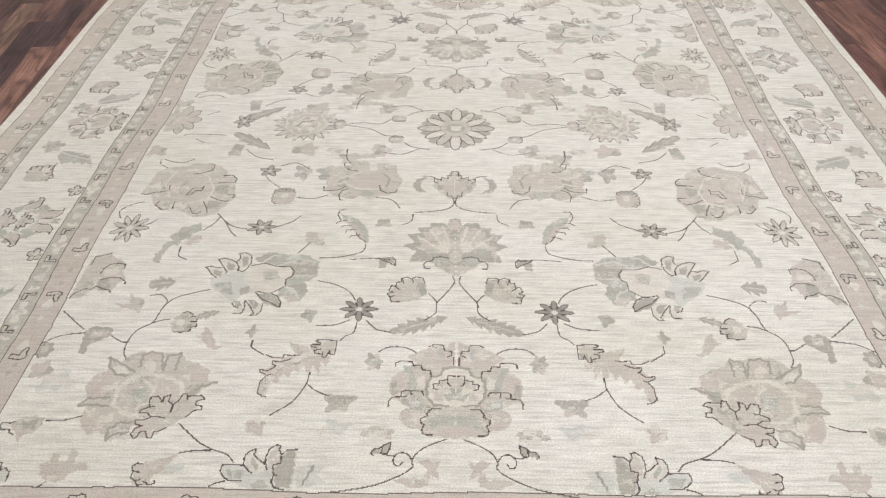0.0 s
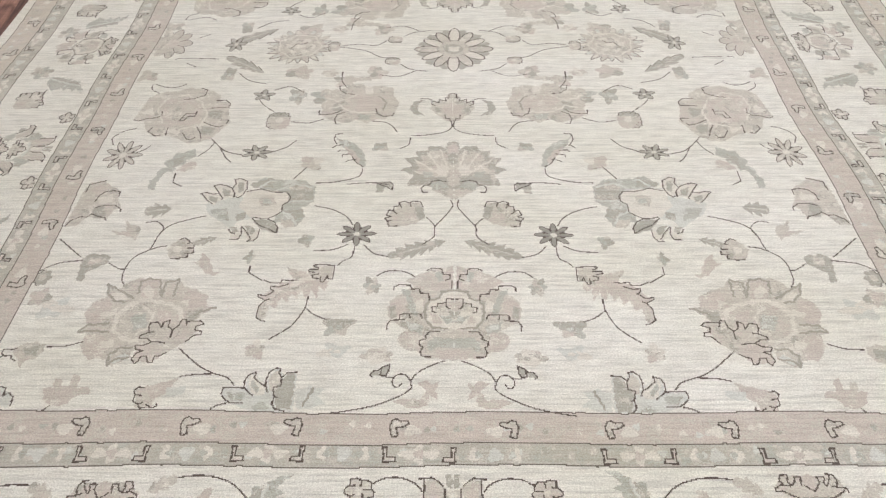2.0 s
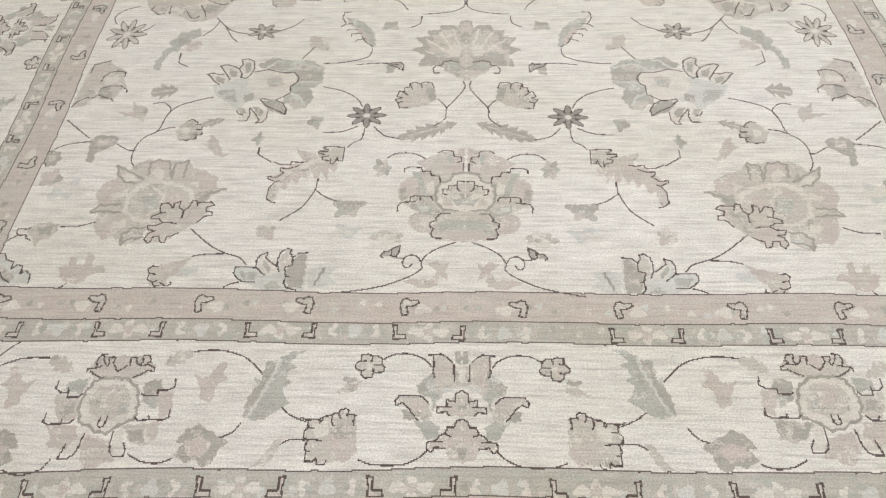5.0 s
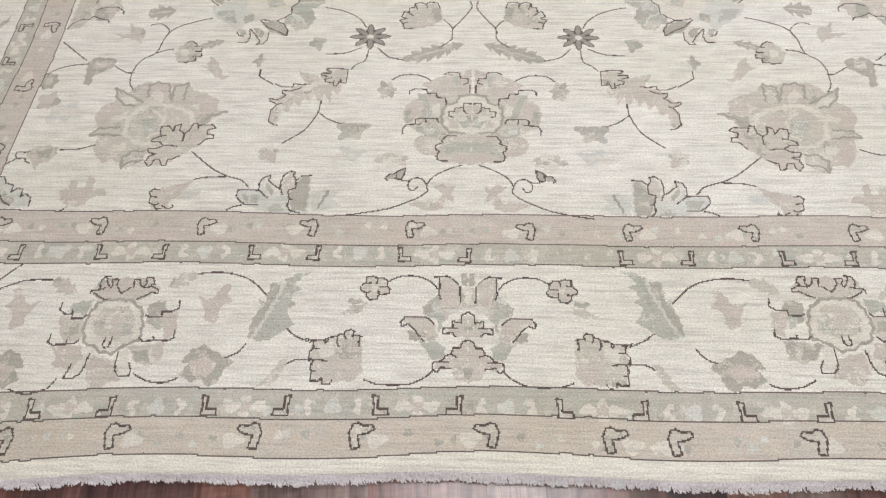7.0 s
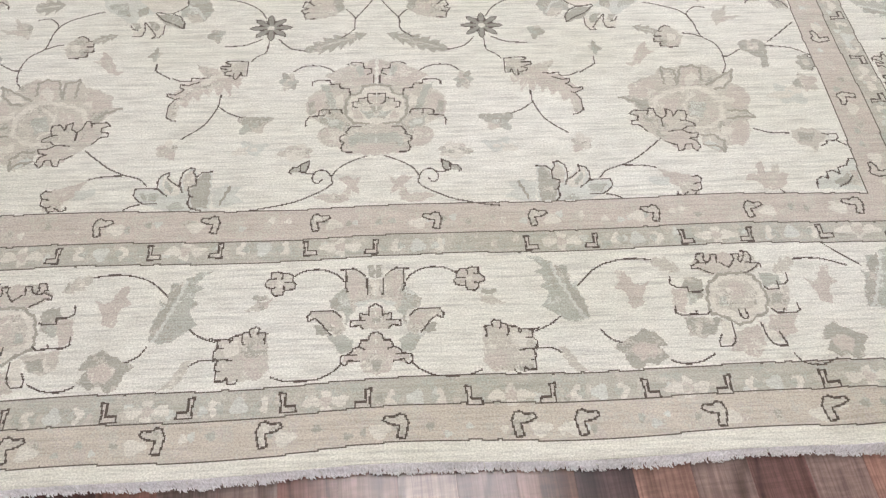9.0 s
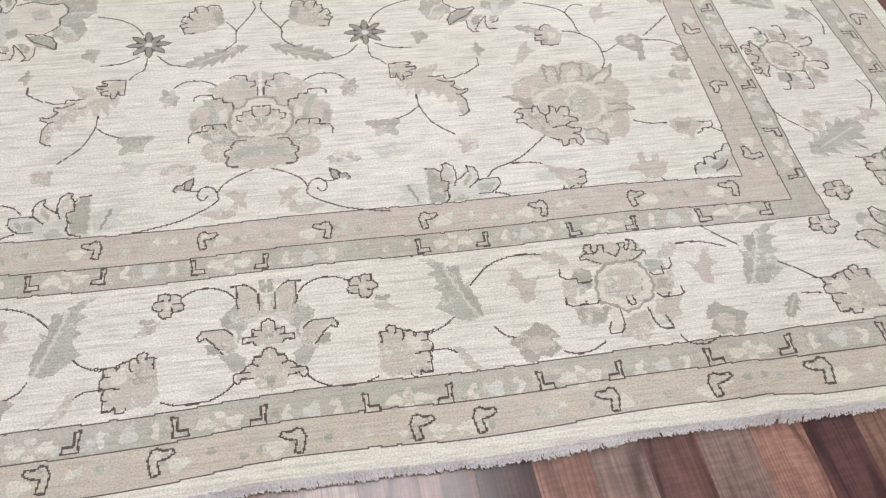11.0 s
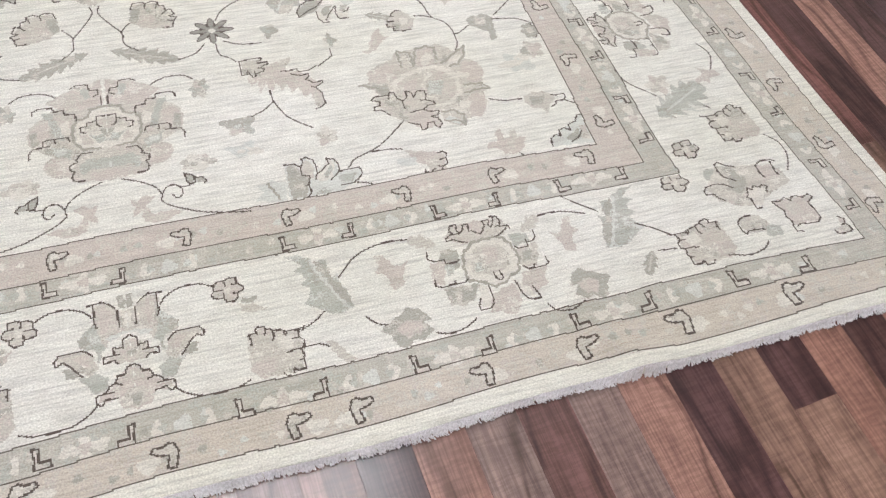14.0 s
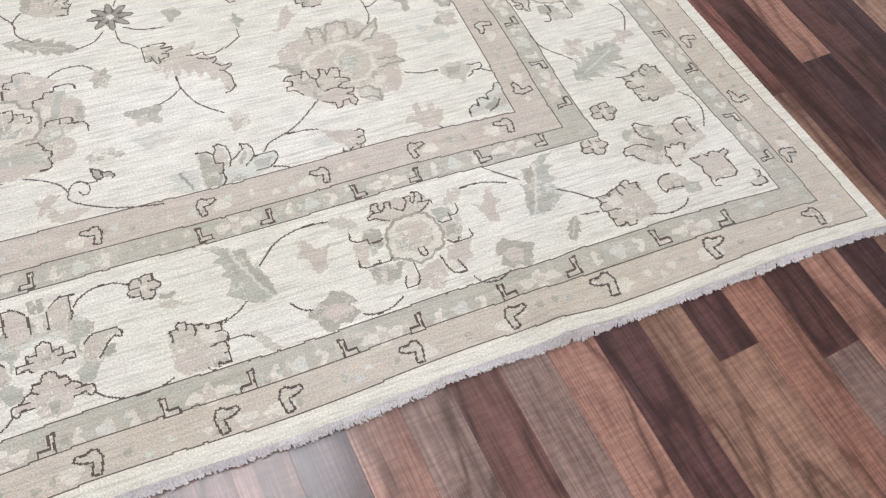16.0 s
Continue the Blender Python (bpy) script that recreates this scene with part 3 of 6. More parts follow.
POD.fill(SAGE, (1.1, 1.9), (2.7, 2.3), (3.0, 0.3), (1.4, -0.2))
POD.line((-8.2, 9.0), (-8.0, 9.8), (-6.4, 10.0), (-5.3, 10.3))
POD.line((-7.4, 9.3), (-5.9, 8.3), (-4.9, 7.8), (-4.1, 7.8))
POD.line((-6.3, 10.4), (-6.6, 11.9), (-5.9, 13.0), (-4.7, 13.1))
POD.line((-5.4, 12.8), (-4.9, 11.3), (-4.0, 10.3), (-3.7, 10.9), (-4.2, 12.3), (-3.4, 12.5), (-2.6, 12.3), (-2.9, 11.2), (-1.8, 9.7), (-1.3, 9.1), (-0.5, 9.7), (0.5, 10.5))
POD.line((1.0, 10.5), (0.8, 12.3), (2.0, 12.4), (2.3, 11.2), (3.1, 10.5), (3.7, 11.3), (3.4, 12.9), (4.9, 12.8), (5.5, 11.3), (4.9, 11.1))
POD.line((3.5, 10.4), (5.2, 10.7), (6.6, 9.9), (6.7, 9.1), (5.3, 9.3), (3.9, 8.4), (2.5, 7.8))
POD.line((-13.5, 7.2), (-13.7, 5.6), (-12.5, 4.6), (-10.7, 4.5), (-10.8, 5.5))
POD.line((-10.7, 4.5), (-10.5, 3.5), (-8.2, 3.5), (-7.4, 4.2))
POD.line((-13.8, 0.0), (-14.0, -1.6), (-13.0, -2.2), (-9.9, -2.1), (-10.1, -1.2))
POD.line((-9.9, -2.1), (-8.3, -2.0), (-7.5, -1.1))
POD.line((11.9, 7.4), (12.2, 5.7), (10.9, 4.9), (8.7, 4.9), (8.8, 3.7), (6.3, 3.6), (5.4, 4.1))
POD.line((12.3, 0.6), (12.5, -1.0), (11.4, -1.6), (8.5, -1.5), (8.1, -0.8))
POD.line((8.5, -1.5), (6.1, -1.7), (5.2, -1.0))
POD.line((-2.0, -0.9), (-2.2, -2.6), (-1.5, -3.1), (-0.8, -2.6), (-0.6, -0.8))
POD.line((-4.4, -4.2), (-4.6, -5.7), (-4.8, -7.3), (-5.4, -8.6), (-6.6, -9.3), (-8.4, -9.3), (-8.1, -8.2), (-7.8, -7.3), (-7.6, -6.3))
POD.line((1.5, -3.9), (1.6, -6.6), (2.0, -8.1), (2.9, -9.0), (5.1, -8.9), (5.1, -7.8), (4.4, -6.3))

BORDER_LEAF = Motif("leaf", "serrated grey-green leaf with a pale vein")
BORDER_LEAF.fill(SAGE, (7.0, 8.6), (3.7, 8.2), (1.4, 6.7), (1.1, 4.7), (-0.3, 6.0), (-1.5, 5.6), (-2.0, 2.7), (-1.4, 1.3), (-3.3, 2.0), (-3.2, -0.6), (-3.9, -1.9), (-4.5, -3.9), (-4.6, -6.4), (-4.3, -7.0), (-1.2, -7.6), (1.5, -6.3), (2.5, -5.1), (5.0, -3.8), (3.3, -1.9), (3.0, 0.1), (4.9, 0.7), (3.3, 2.1), (3.7, 3.4), (5.3, 4.5), (3.5, 5.4), (5.3, 7.5))
BORDER_LEAF.fill(GREY, (0.8, 6.5), (-2.1, 3.3), (-1.8, 1.3), (-3.2, -0.6), (-4.0, -2.7), (-4.7, -6.0), (-2.9, -5.2), (-1.6, -1.4), (-0.7, 2.0), (0.7, 4.2))
BORDER_LEAF.soft(PALE, (1.6, 6.1), (0.7, 3.4), (-0.6, 0.0), (-1.9, -3.2), (-3.7, -6.9))

QUATREFOIL = Motif("quatrefoil_flower", "small four-petalled flower outlined in dark brown")
QUATREFOIL.fill(TAN, (-2.1, 1.4), (-2.0, 2.9), (0.2, 2.6), (1.4, 2.7), (2.5, 2.0), (2.6, 0.5), (3.2, -0.1), (2.9, -1.2), (0.8, -1.5), (0.5, -2.4), (-0.9, -2.7), (-1.9, -1.5), (-3.2, -0.4), (-3.2, 0.4), (-2.3, 1.2))
QUATREFOIL.fill(LIGHT, (-0.8, 0.8), (0.6, 0.9), (0.9, -0.6), (-0.6, -0.8))
QUATREFOIL.line((-1.1, 1.4), (-2.1, 1.2), (-2.1, 2.9), (-0.8, 3.0), (0.4, 2.6), (0.2, 1.3))
QUATREFOIL.line((0.4, 2.5), (1.4, 2.7), (2.5, 2.0), (2.6, 0.5), (0.9, 0.4))
QUATREFOIL.line((2.6, 0.5), (3.2, -0.1), (2.9, -1.2), (0.8, -1.5), (0.7, -0.4))
QUATREFOIL.line((0.8, -1.5), (0.5, -2.4), (-0.9, -2.7), (-1.8, -1.9), (-1.9, -0.9), (-1.0, -0.7))
QUATREFOIL.line((-1.9, -0.9), (-3.2, -0.4), (-3.2, 0.4), (-2.5, 1.2))

PALMETTE = Motif("palmette", "large layered palmette in rose, tan and sage", fold=True)
PALMETTE.fill(TAN, (-0.5, 16.8), (-3.2, 15.9), (-6.1, 15.3), (-9.6, 13.5), (-12.7, 11.5), (-10.3, 9.6), (-13.5, 7.2), (-16.5, 4.6), (-17.1, 1.6), (-16.4, -2.1), (-13.5, -3.5), (-11.6, -5.2), (-13.7, -6.3), (-13.5, -9.1), (-12.0, -10.8), (-8.7, -11.4), (-6.7, -13.6), (-2.8, -13.0), (0.5, -14.2))
PALMETTE.fill(ROSE, (-0.5, 16.2), (-3.2, 14.4), (-6.8, 14.7), (-9.9, 13.1), (-12.9, 11.1), (-9.4, 8.8), (-5.1, 8.1), (-0.3, 8.6))
PALMETTE.fill(SAGE, (-5.4, 14.7), (-3.6, 14.4), (-2.9, 11.6), (-4.3, 10.8))
PALMETTE.fill(ROSE, (-12.6, 5.7), (-15.5, 4.9), (-16.9, 2.3), (-16.3, -1.5), (-13.6, -0.2), (-12.3, 2.0))
PALMETTE.fill(GREY, (-16.6, 2.7), (-15.2, 3.1), (-14.4, -1.0), (-16.1, -1.4))
PALMETTE.fill(ROSE, (-13.7, -6.5), (-9.1, -5.2), (-8.2, -10.9), (-12.0, -10.6), (-13.8, -8.4))
PALMETTE.fill(SAGE, (-14.1, 8.8), (-11.7, 7.7), (-10.2, 3.9), (-9.2, -0.9), (-11.4, 0.9), (-12.3, 4.8))
PALMETTE.fill(LIGHT, (-10.2, 3.9), (-8.3, 5.4), (-7.8, 1.0), (-9.5, 1.0))
PALMETTE.fill(SAGE, (-12.2, -2.0), (-7.7, -3.4), (-8.2, -6.2), (-11.3, -4.9))
PALMETTE.fill(PALE, (-11.2, -2.7), (-8.9, -3.4), (-9.4, -4.8), (-11.1, -4.1))
PALMETTE.fill(LIGHT, (-0.3, 7.6), (-3.3, 7.2), (-3.8, 5.1), (-6.3, 4.3), (-7.1, 0.3), (-6.5, -2.3), (-4.8, -3.9), (0.1, -4.5))
PALMETTE.soft(MOSS, (-0.3, 8.2), (-3.4, 7.8), (-3.8, 5.5), (-6.3, 4.9), (-7.4, 3.0), (-7.5, 0.3), (-6.9, -2.5), (-5.2, -4.0), (-2.0, -4.2))
PALMETTE.fill(TAN, (-0.2, 4.6), (-4.2, 3.4), (-5.5, 1.0), (0.0, 1.1))
PALMETTE.fill(ROSE, (-0.1, 4.0), (-1.8, 4.0), (-1.7, 1.4), (0.0, 1.1))
PALMETTE.fill(GREY, (0.0, 1.3), (-1.6, 1.1), (-1.1, -0.4), (0.0, -1.1))
PALMETTE.fill(SAGE, (-1.0, -0.4), (-3.9, -0.2), (-1.8, -2.9), (0.1, -2.2))
PALMETTE.fill(ROSE, (-6.1, 0.6), (-4.2, -0.1), (-2.9, -2.9), (-5.1, -2.6))
PALMETTE.fill(TAN, (0.2, -5.0), (-6.1, -5.7), (-8.1, -8.0), (-7.9, -12.6), (-4.1, -13.2), (0.5, -14.0))
PALMETTE.fill(SAGE, (0.3, -7.5), (-5.1, -6.9), (-6.6, -9.0), (-6.0, -11.4), (-4.2, -10.0), (0.3, -10.3))
PALMETTE.fill(ROSE, (-4.2, -11.2), (0.4, -10.8), (0.5, -13.8), (-3.4, -13.4))
PALMETTE.fill(PALE, (0.3, -8.2), (-0.4, -8.5), (-0.3, -9.9), (0.3, -10.3))
PALMETTE.line((-7.4, 15.1), (-6.0, 15.9), (-4.2, 15.9), (-3.4, 15.4), (-3.2, 13.8), (-1.4, 13.8), (-1.2, 12.2), (-2.4, 11.6))
PALMETTE.line((-0.8, 11.6), (-0.7, 8.9))
PALMETTE.line((-15.9, 8.0), (-15.8, 9.3), (-14.7, 9.9), (-11.6, 9.8), (-11.2, 8.4), (-9.2, 8.6), (-8.9, 7.1), (-6.7, 7.0), (-6.5, 4.9))
PALMETTE.line((-16.7, -4.8), (-16.8, -3.2), (-16.0, -1.9), (-12.6, -1.7))
PALMETTE.line((-13.8, -1.5), (-13.9, -0.2), (-13.1, 0.2), (-11.4, 0.2), (-11.2, -1.1))
PALMETTE.line((-11.4, 0.2), (-8.5, 0.1), (-8.1, -1.0))
PALMETTE.line((-3.6, -5.1), (-6.1, -5.3), (-7.2, -6.9), (-6.8, -7.4), (-8.5, -8.2), (-8.3, -9.7), (-7.5, -10.0), (-8.1, -11.3), (-8.0, -12.4), (-7.0, -12.9), (-5.6, -12.9))
PALMETTE.line((-4.7, 0.7), (-5.7, 1.2), (-5.8, 2.5), (-4.3, 2.7), (-4.3, 3.6), (-2.2, 4.0), (-2.1, 5.3), (-0.2, 5.2))
PALMETTE.line((-2.2, 4.0), (-2.0, 2.5), (-1.2, 2.0))

PEONY = Motif("peony", "large soft peony with an outlined leaf cluster")
PEONY.fill(TAN, (-14.5, 12.8), (-11.1, 10.6), (-8.9, 13.3), (-6.7, 14.5), (-0.9, 14.2), (2.2, 13.8), (4.3, 14.2), (6.4, 11.4), (9.0, 10.9), (13.4, 8.4), (13.6, 5.2), (16.2, 4.3), (12.9, 2.0), (12.1, -1.0), (9.7, -3.2), (4.3, -6.8), (-0.6, -8.6), (-1.6, -11.2), (-4.7, -13.8), (-6.5, -12.1), (-8.5, -11.3), (-11.4, -11.8), (-14.4, -7.8), (-14.5, -4.2), (-16.8, -3.3), (-15.0, -1.2), (-17.0, 2.2), (-16.4, 6.0), (-13.3, 7.9))
PEONY.fill(ROSE, (-17.3, 2.9), (-15.8, 6.3), (-12.1, 7.1), (-10.5, 3.7), (-11.9, -0.6), (-15.3, -0.8))
PEONY.fill(ROSE, (-14.6, -7.8), (-14.2, -4.2), (-10.3, -4.2), (-7.4, -7.2), (-8.4, -11.6), (-11.5, -11.6))
PEONY.fill(ROSE, (7.3, 10.7), (13.1, 8.4), (13.5, 5.2), (9.1, 3.8), (7.0, 6.8))
PEONY.fill(ROSE, (-6.5, 13.7), (-0.8, 13.8), (0.8, 8.3), (-1.0, 7.5), (-4.1, 7.9))
PEONY.fill(GREY, (9.7, -3.2), (12.5, 1.6), (13.1, 4.2), (9.3, 3.1))
PEONY.fill(LIGHT, (-4.9, 9.8), (-3.4, 12.2), (-1.0, 9.8), (-1.2, 7.1))
PEONY.fill(LIGHT, (-12.7, 8.3), (-11.1, 10.0), (-7.2, 7.5), (-9.8, 6.5))
PEONY.fill(LIGHT, (-12.8, 2.6), (-9.2, 4.3), (-8.6, 2.0), (-12.1, 1.1))
PEONY.fill(LIGHT, (6.2, 6.0), (8.7, 7.6), (8.9, 4.9))
PEONY.fill(LIGHT, (-10.2, -6.6), (-6.8, -5.5), (-6.3, -8.3), (-8.8, -8.3))
PEONY.fill(PALE, (-5.3, -11.8), (-2.8, -9.7), (-1.7, -10.7), (-4.4, -13.1))
PEONY.soft(MOSS, (-6.2, 7.5), (-11.1, 10.6), (-14.4, 12.4), (-13.1, 8.8), (-10.4, 6.5), (-8.0, 6.3))
PEONY.soft(MOSS, (-9.8, -0.8), (-15.0, -1.2), (-16.8, -3.3), (-13.1, -3.0), (-9.1, -3.5))
PEONY.soft(MOSS, (-1.5, -8.3), (-4.5, -8.3), (-6.5, -10.4), (-6.1, -13.5), (-4.9, -11.8), (-1.6, -11.2))
PEONY.soft(MOSS, (-5.3, 9.4), (-5.8, 13.3), (-3.9, 14.3), (-0.8, 13.8), (1.2, 7.9))
PEONY.soft(MOSS, (1.2, 7.9), (0.9, 12.8), (4.2, 14.0), (4.2, 8.3))
PEONY.soft(MOSS, (11.3, 2.0), (13.9, 3.7), (16.2, 4.5))
PEONY.fill(LIGHT, (-6.3, 6.5), (-3.0, 7.7), (4.0, 6.2), (7.8, 4.2), (9.4, -0.4), (8.2, -4.3), (3.0, -7.5), (-4.3, -6.3), (-8.5, -3.3), (-9.1, 2.2))
PEONY.fill(TAN, (-5.3, 5.2), (-2.6, 6.4), (3.6, 5.1), (6.8, 3.2), (8.1, -0.3), (6.9, -3.2), (2.7, -6.1), (-4.1, -5.1), (-7.4, -2.9), (-7.8, 1.8))
PEONY.fill(SAGE, (-5.0, 1.6), (-1.5, 2.6), (0.5, -1.8), (-2.9, -2.9))
PEONY.fill(ROSE, (1.0, 4.1), (5.0, 3.0), (6.5, -0.7), (3.3, -0.7))
PEONY.soft(LIGHT, (-2.7, 4.8), (0.6, 2.2), (1.0, -1.8), (-1.8, -4.0))
PEONY.fill(TAN, (0.6, -0.5), (2.7, -0.3), (4.0, -1.6), (5.3, 0.4), (6.9, -1.9), (8.6, 0.6), (10.0, 0.1), (13.7, 0.2), (13.5, -2.8), (11.2, -6.4), (9.5, -8.1), (7.1, -9.9), (5.4, -11.1), (4.8, -12.7), (3.1, -11.2), (2.2, -12.4), (-0.1, -12.4), (-0.4, -9.5), (-0.7, -7.2), (-0.3, -5.2), (1.2, -3.6))
PEONY.fill(ROSE, (-0.5, -7.4), (4.2, -6.6), (7.2, -9.6), (4.7, -12.5), (-0.1, -12.4))
PEONY.line((6.1, -6.8), (4.2, -6.4), (2.8, -6.5), (1.4, -5.4), (-0.6, -5.4), (-0.5, -4.5), (1.4, -3.6), (2.6, -3.4))
PEONY.line((1.4, -3.6), (0.8, -1.8), (0.9, -0.5), (2.7, -0.3), (4.1, -2.0), (4.1, -0.5), (5.6, 0.4), (5.7, -1.8), (7.1, -2.7), (7.1, -5.2))
PEONY.line((7.1, -2.7), (8.2, -1.4), (8.6, 0.6), (9.6, 0.7), (10.3, -1.2))
PEONY.line((10.0, -0.1), (13.4, 0.2), (14.6, -0.9), (12.6, -1.5), (12.8, -2.8), (14.4, -3.1), (14.6, -4.2), (12.8, -4.4), (11.2, -6.5))
PEONY.line((2.8, -6.5), (1.3, -7.4), (-0.9, -7.6), (-0.4, -8.8), (1.5, -9.1), (0.1, -9.8), (-0.6, -11.7), (0.5, -12.9), (1.2, -12.4), (1.5, -10.8), (2.9, -10.8), (3.6, -12.5), (4.9, -12.7), (4.9, -10.8), (5.9, -10.6), (7.4, -9.7))

ACANTHUS = Motif("leaf", "curled rose leaf with a hand-shaped outlined bud")
ACANTHUS.fill(ROSE, (0.1, 6.5), (5.2, 4.2), (8.5, 2.7), (7.7, -0.8), (6.1, 1.1), (6.1, -3.5), (4.4, -0.5), (3.3, -3.2), (1.6, -0.9), (0.9, -3.6), (-0.8, -1.7), (-1.4, -5.0), (-3.2, -3.1), (-4.0, -6.9), (-5.6, -5.6), (-6.0, -7.7), (-6.2, -10.8), (-8.3, -9.9), (-8.5, -5.8), (-7.3, -4.1), (-9.0, -3.0), (-6.5, -0.7), (-6.0, 0.9), (-3.9, 1.9), (-1.2, 2.9))
ACANTHUS.fill(TAN, (-8.3, -6.8), (-6.9, -4.9), (-6.0, -7.7), (-6.3, -10.8), (-8.2, -9.7))
ACANTHUS.soft(TAN, (6.1, 3.0), (2.0, 1.0), (-2.8, -1.0), (-5.9, -4.1))
ACANTHUS.fill(TAN, (-3.6, 7.5), (-0.5, 6.5), (1.0, 3.7), (-1.2, 3.3))
ACANTHUS.fill(TAN, (3.7, 7.8), (9.1, 8.3), (9.2, 3.5), (7.2, 3.4), (6.2, 2.5), (3.8, 3.8), (2.5, 5.7))
ACANTHUS.line((-5.9, -11.0), (-7.0, -10.8), (-8.5, -9.7), (-8.5, -6.4), (-7.3, -4.1), (-6.2, -3.7))
ACANTHUS.line((-7.3, -4.1), (-9.2, -3.0), (-9.4, -2.2), (-7.3, -2.6), (-5.4, -1.0), (-6.5, -0.3), (-6.5, 0.7), (-4.5, 0.5), (-2.1, 1.5))
ACANTHUS.line((-13.5, 7.9), (-13.5, 5.5), (-11.7, 4.2), (-9.5, 2.8))
ACANTHUS.line((-8.8, 2.8), (-6.9, 1.9), (-4.2, 1.9), (-4.0, 2.9), (-1.9, 2.7), (0.0, 2.9))
ACANTHUS.line((5.0, 7.4), (3.9, 7.8), (3.7, 8.4), (6.1, 8.6), (9.4, 8.3), (9.4, 6.1), (9.4, 3.5), (8.2, 3.5), (7.8, 4.8), (7.5, 3.5), (6.9, 2.3), (6.1, 2.6), (6.2, 4.2))
ACANTHUS.line((6.0, 3.4), (4.1, 3.8), (3.7, 4.8), (5.2, 5.2))
ACANTHUS.line((4.3, 5.6), (2.5, 6.1), (2.7, 6.8), (5.0, 6.8))

LILY = Motif("lily", "grey-green lily with outlined petals")
LILY.fill(PALE, (6.5, 0.6), (9.7, 1.9), (13.5, 0.9), (11.8, -0.9), (14.1, -2.7), (9.8, -4.2), (7.2, -4.1))
LILY.soft(MOSS, (8.7, -3.4), (10.7, 1.3))
LILY.fill(PALE, (-10.6, 1.0), (-5.7, 1.0), (-5.4, 4.2), (-3.8, 5.2), (-0.2, 1.5), (-0.6, 4.0), (1.0, 6.5), (2.3, 6.0), (2.8, 3.2), (3.8, 5.4), (6.1, 5.5), (6.7, -2.2), (6.7, -5.0), (2.2, -5.1), (-3.1, -5.0), (-7.3, -3.3), (-10.4, -1.3))
LILY.fill(LIGHT, (-5.3, 3.9), (-3.8, 5.1), (-0.1, 0.8), (-1.1, -1.1), (-3.9, -0.3))
LILY.fill(SAGE, (-4.5, 3.2), (-2.1, 1.3), (-2.5, -0.2), (-4.1, 1.0))
LILY.fill(SAGE, (-9.5, -0.2), (-5.3, -0.1), (-5.4, -2.5), (-8.3, -2.2))
LILY.fill(TAN, (-0.4, 4.0), (1.0, 6.0), (2.6, 4.1), (2.7, 1.6), (1.6, 0.0), (0.3, 0.8))
LILY.fill(GREY, (2.8, 3.2), (3.9, 5.1), (5.7, 5.3), (6.2, 0.1), (6.1, -4.2), (2.7, -4.3), (1.6, 0.0))
LILY.fill(SAGE, (-3.3, -3.7), (-0.6, -2.4), (1.4, -4.2), (-1.8, -4.9))
LILY.line((-3.5, -0.9), (-4.7, 0.2), (-5.7, 1.0), (-8.2, 1.1), (-10.5, 1.2), (-10.8, -0.6), (-9.7, -1.9), (-8.5, -2.8), (-6.7, -3.0), (-5.2, -2.9))
LILY.line((-5.7, 1.0), (-6.0, 3.0), (-5.3, 4.7), (-3.6, 5.4), (-3.9, 3.9), (-2.1, 2.3), (-0.8, 1.5), (-0.9, 3.6), (-0.5, 5.6), (0.9, 6.7), (2.0, 6.5), (1.8, 5.4), (2.6, 4.1), (2.8, 1.8), (1.1, 1.3), (1.7, -1.1), (2.6, -1.4))
LILY.line((-0.7, 1.7), (0.0, 0.0))
LILY.line((2.6, 4.1), (3.8, 5.4), (6.1, 5.6))
LILY.line((1.7, -1.1), (1.6, -3.1), (2.3, -4.3), (4.8, -5.0))
LILY.line((-12.4, -4.4), (-10.7, -3.5), (-9.0, -3.0))

SCROLL_LEAF = Motif("leaf", "small curled rose leaf")
SCROLL_LEAF.fill(ROSE, (-0.6, 3.5), (2.0, 3.9), (3.3, 2.8), (4.9, 3.5), (3.9, 0.9), (4.9, -1.5), (2.8, 0.0), (2.3, -3.0), (-1.5, -3.8), (-4.1, -2.6), (-6.1, -1.7), (-3.0, -1.0), (0.3, -1.3), (1.6, 0.8), (0.7, 2.4))
SCROLL_LEAF.fill(TAN, (-2.9, -1.7), (0.6, -1.7), (-0.1, -3.2), (-2.8, -3.2))

SCROLL_BUD = Motif("bud", "pair of small grey buds outlined in dark brown")
SCROLL_BUD.fill(GREY, (-2.4, -1.3), (-1.6, 0.0), (0.0, 0.0), (-0.2, -1.3), (-1.2, -1.5))
SCROLL_BUD.fill(GREY, (0.2, -1.1), (0.4, 1.0), (2.1, 1.7), (2.0, -0.1), (1.1, -1.3))
SCROLL_BUD.line((-2.4, -1.3), (-1.6, 0.0), (-0.3, 0.2), (0.3, 0.9), (2.1, 1.9), (2.0, -0.1), (1.3, -1.4), (0.1, -1.1), (0.3, 0.5))
SCROLL_BUD.line((-2.4, -1.3), (-1.7, -1.7))

LOTUS = Motif("lotus", "grey-green lotus with outlined side petals")
LOTUS.fill(SAGE, (-4.4, 9.9), (0.0, 13.9), (3.7, 12.7), (11.6, 12.6), (15.6, 9.3), (15.8, 2.9), (12.5, 0.3), (14.0, -3.4), (12.1, -7.6), (7.7, -5.9), (5.2, -5.7), (5.8, 0.2), (1.2, 7.5))
LOTUS.fill(GREY, (4.8, 6.5), (14.5, 10.1), (15.7, 3.8), (8.9, 2.2))
LOTUS.fill(TAN, (7.7, 9.6), (11.9, 11.3), (12.6, 8.8), (8.4, 7.1))
LOTUS.fill(GREY, (7.4, -1.0), (12.9, -0.1), (14.0, -3.4), (11.6, -4.4))
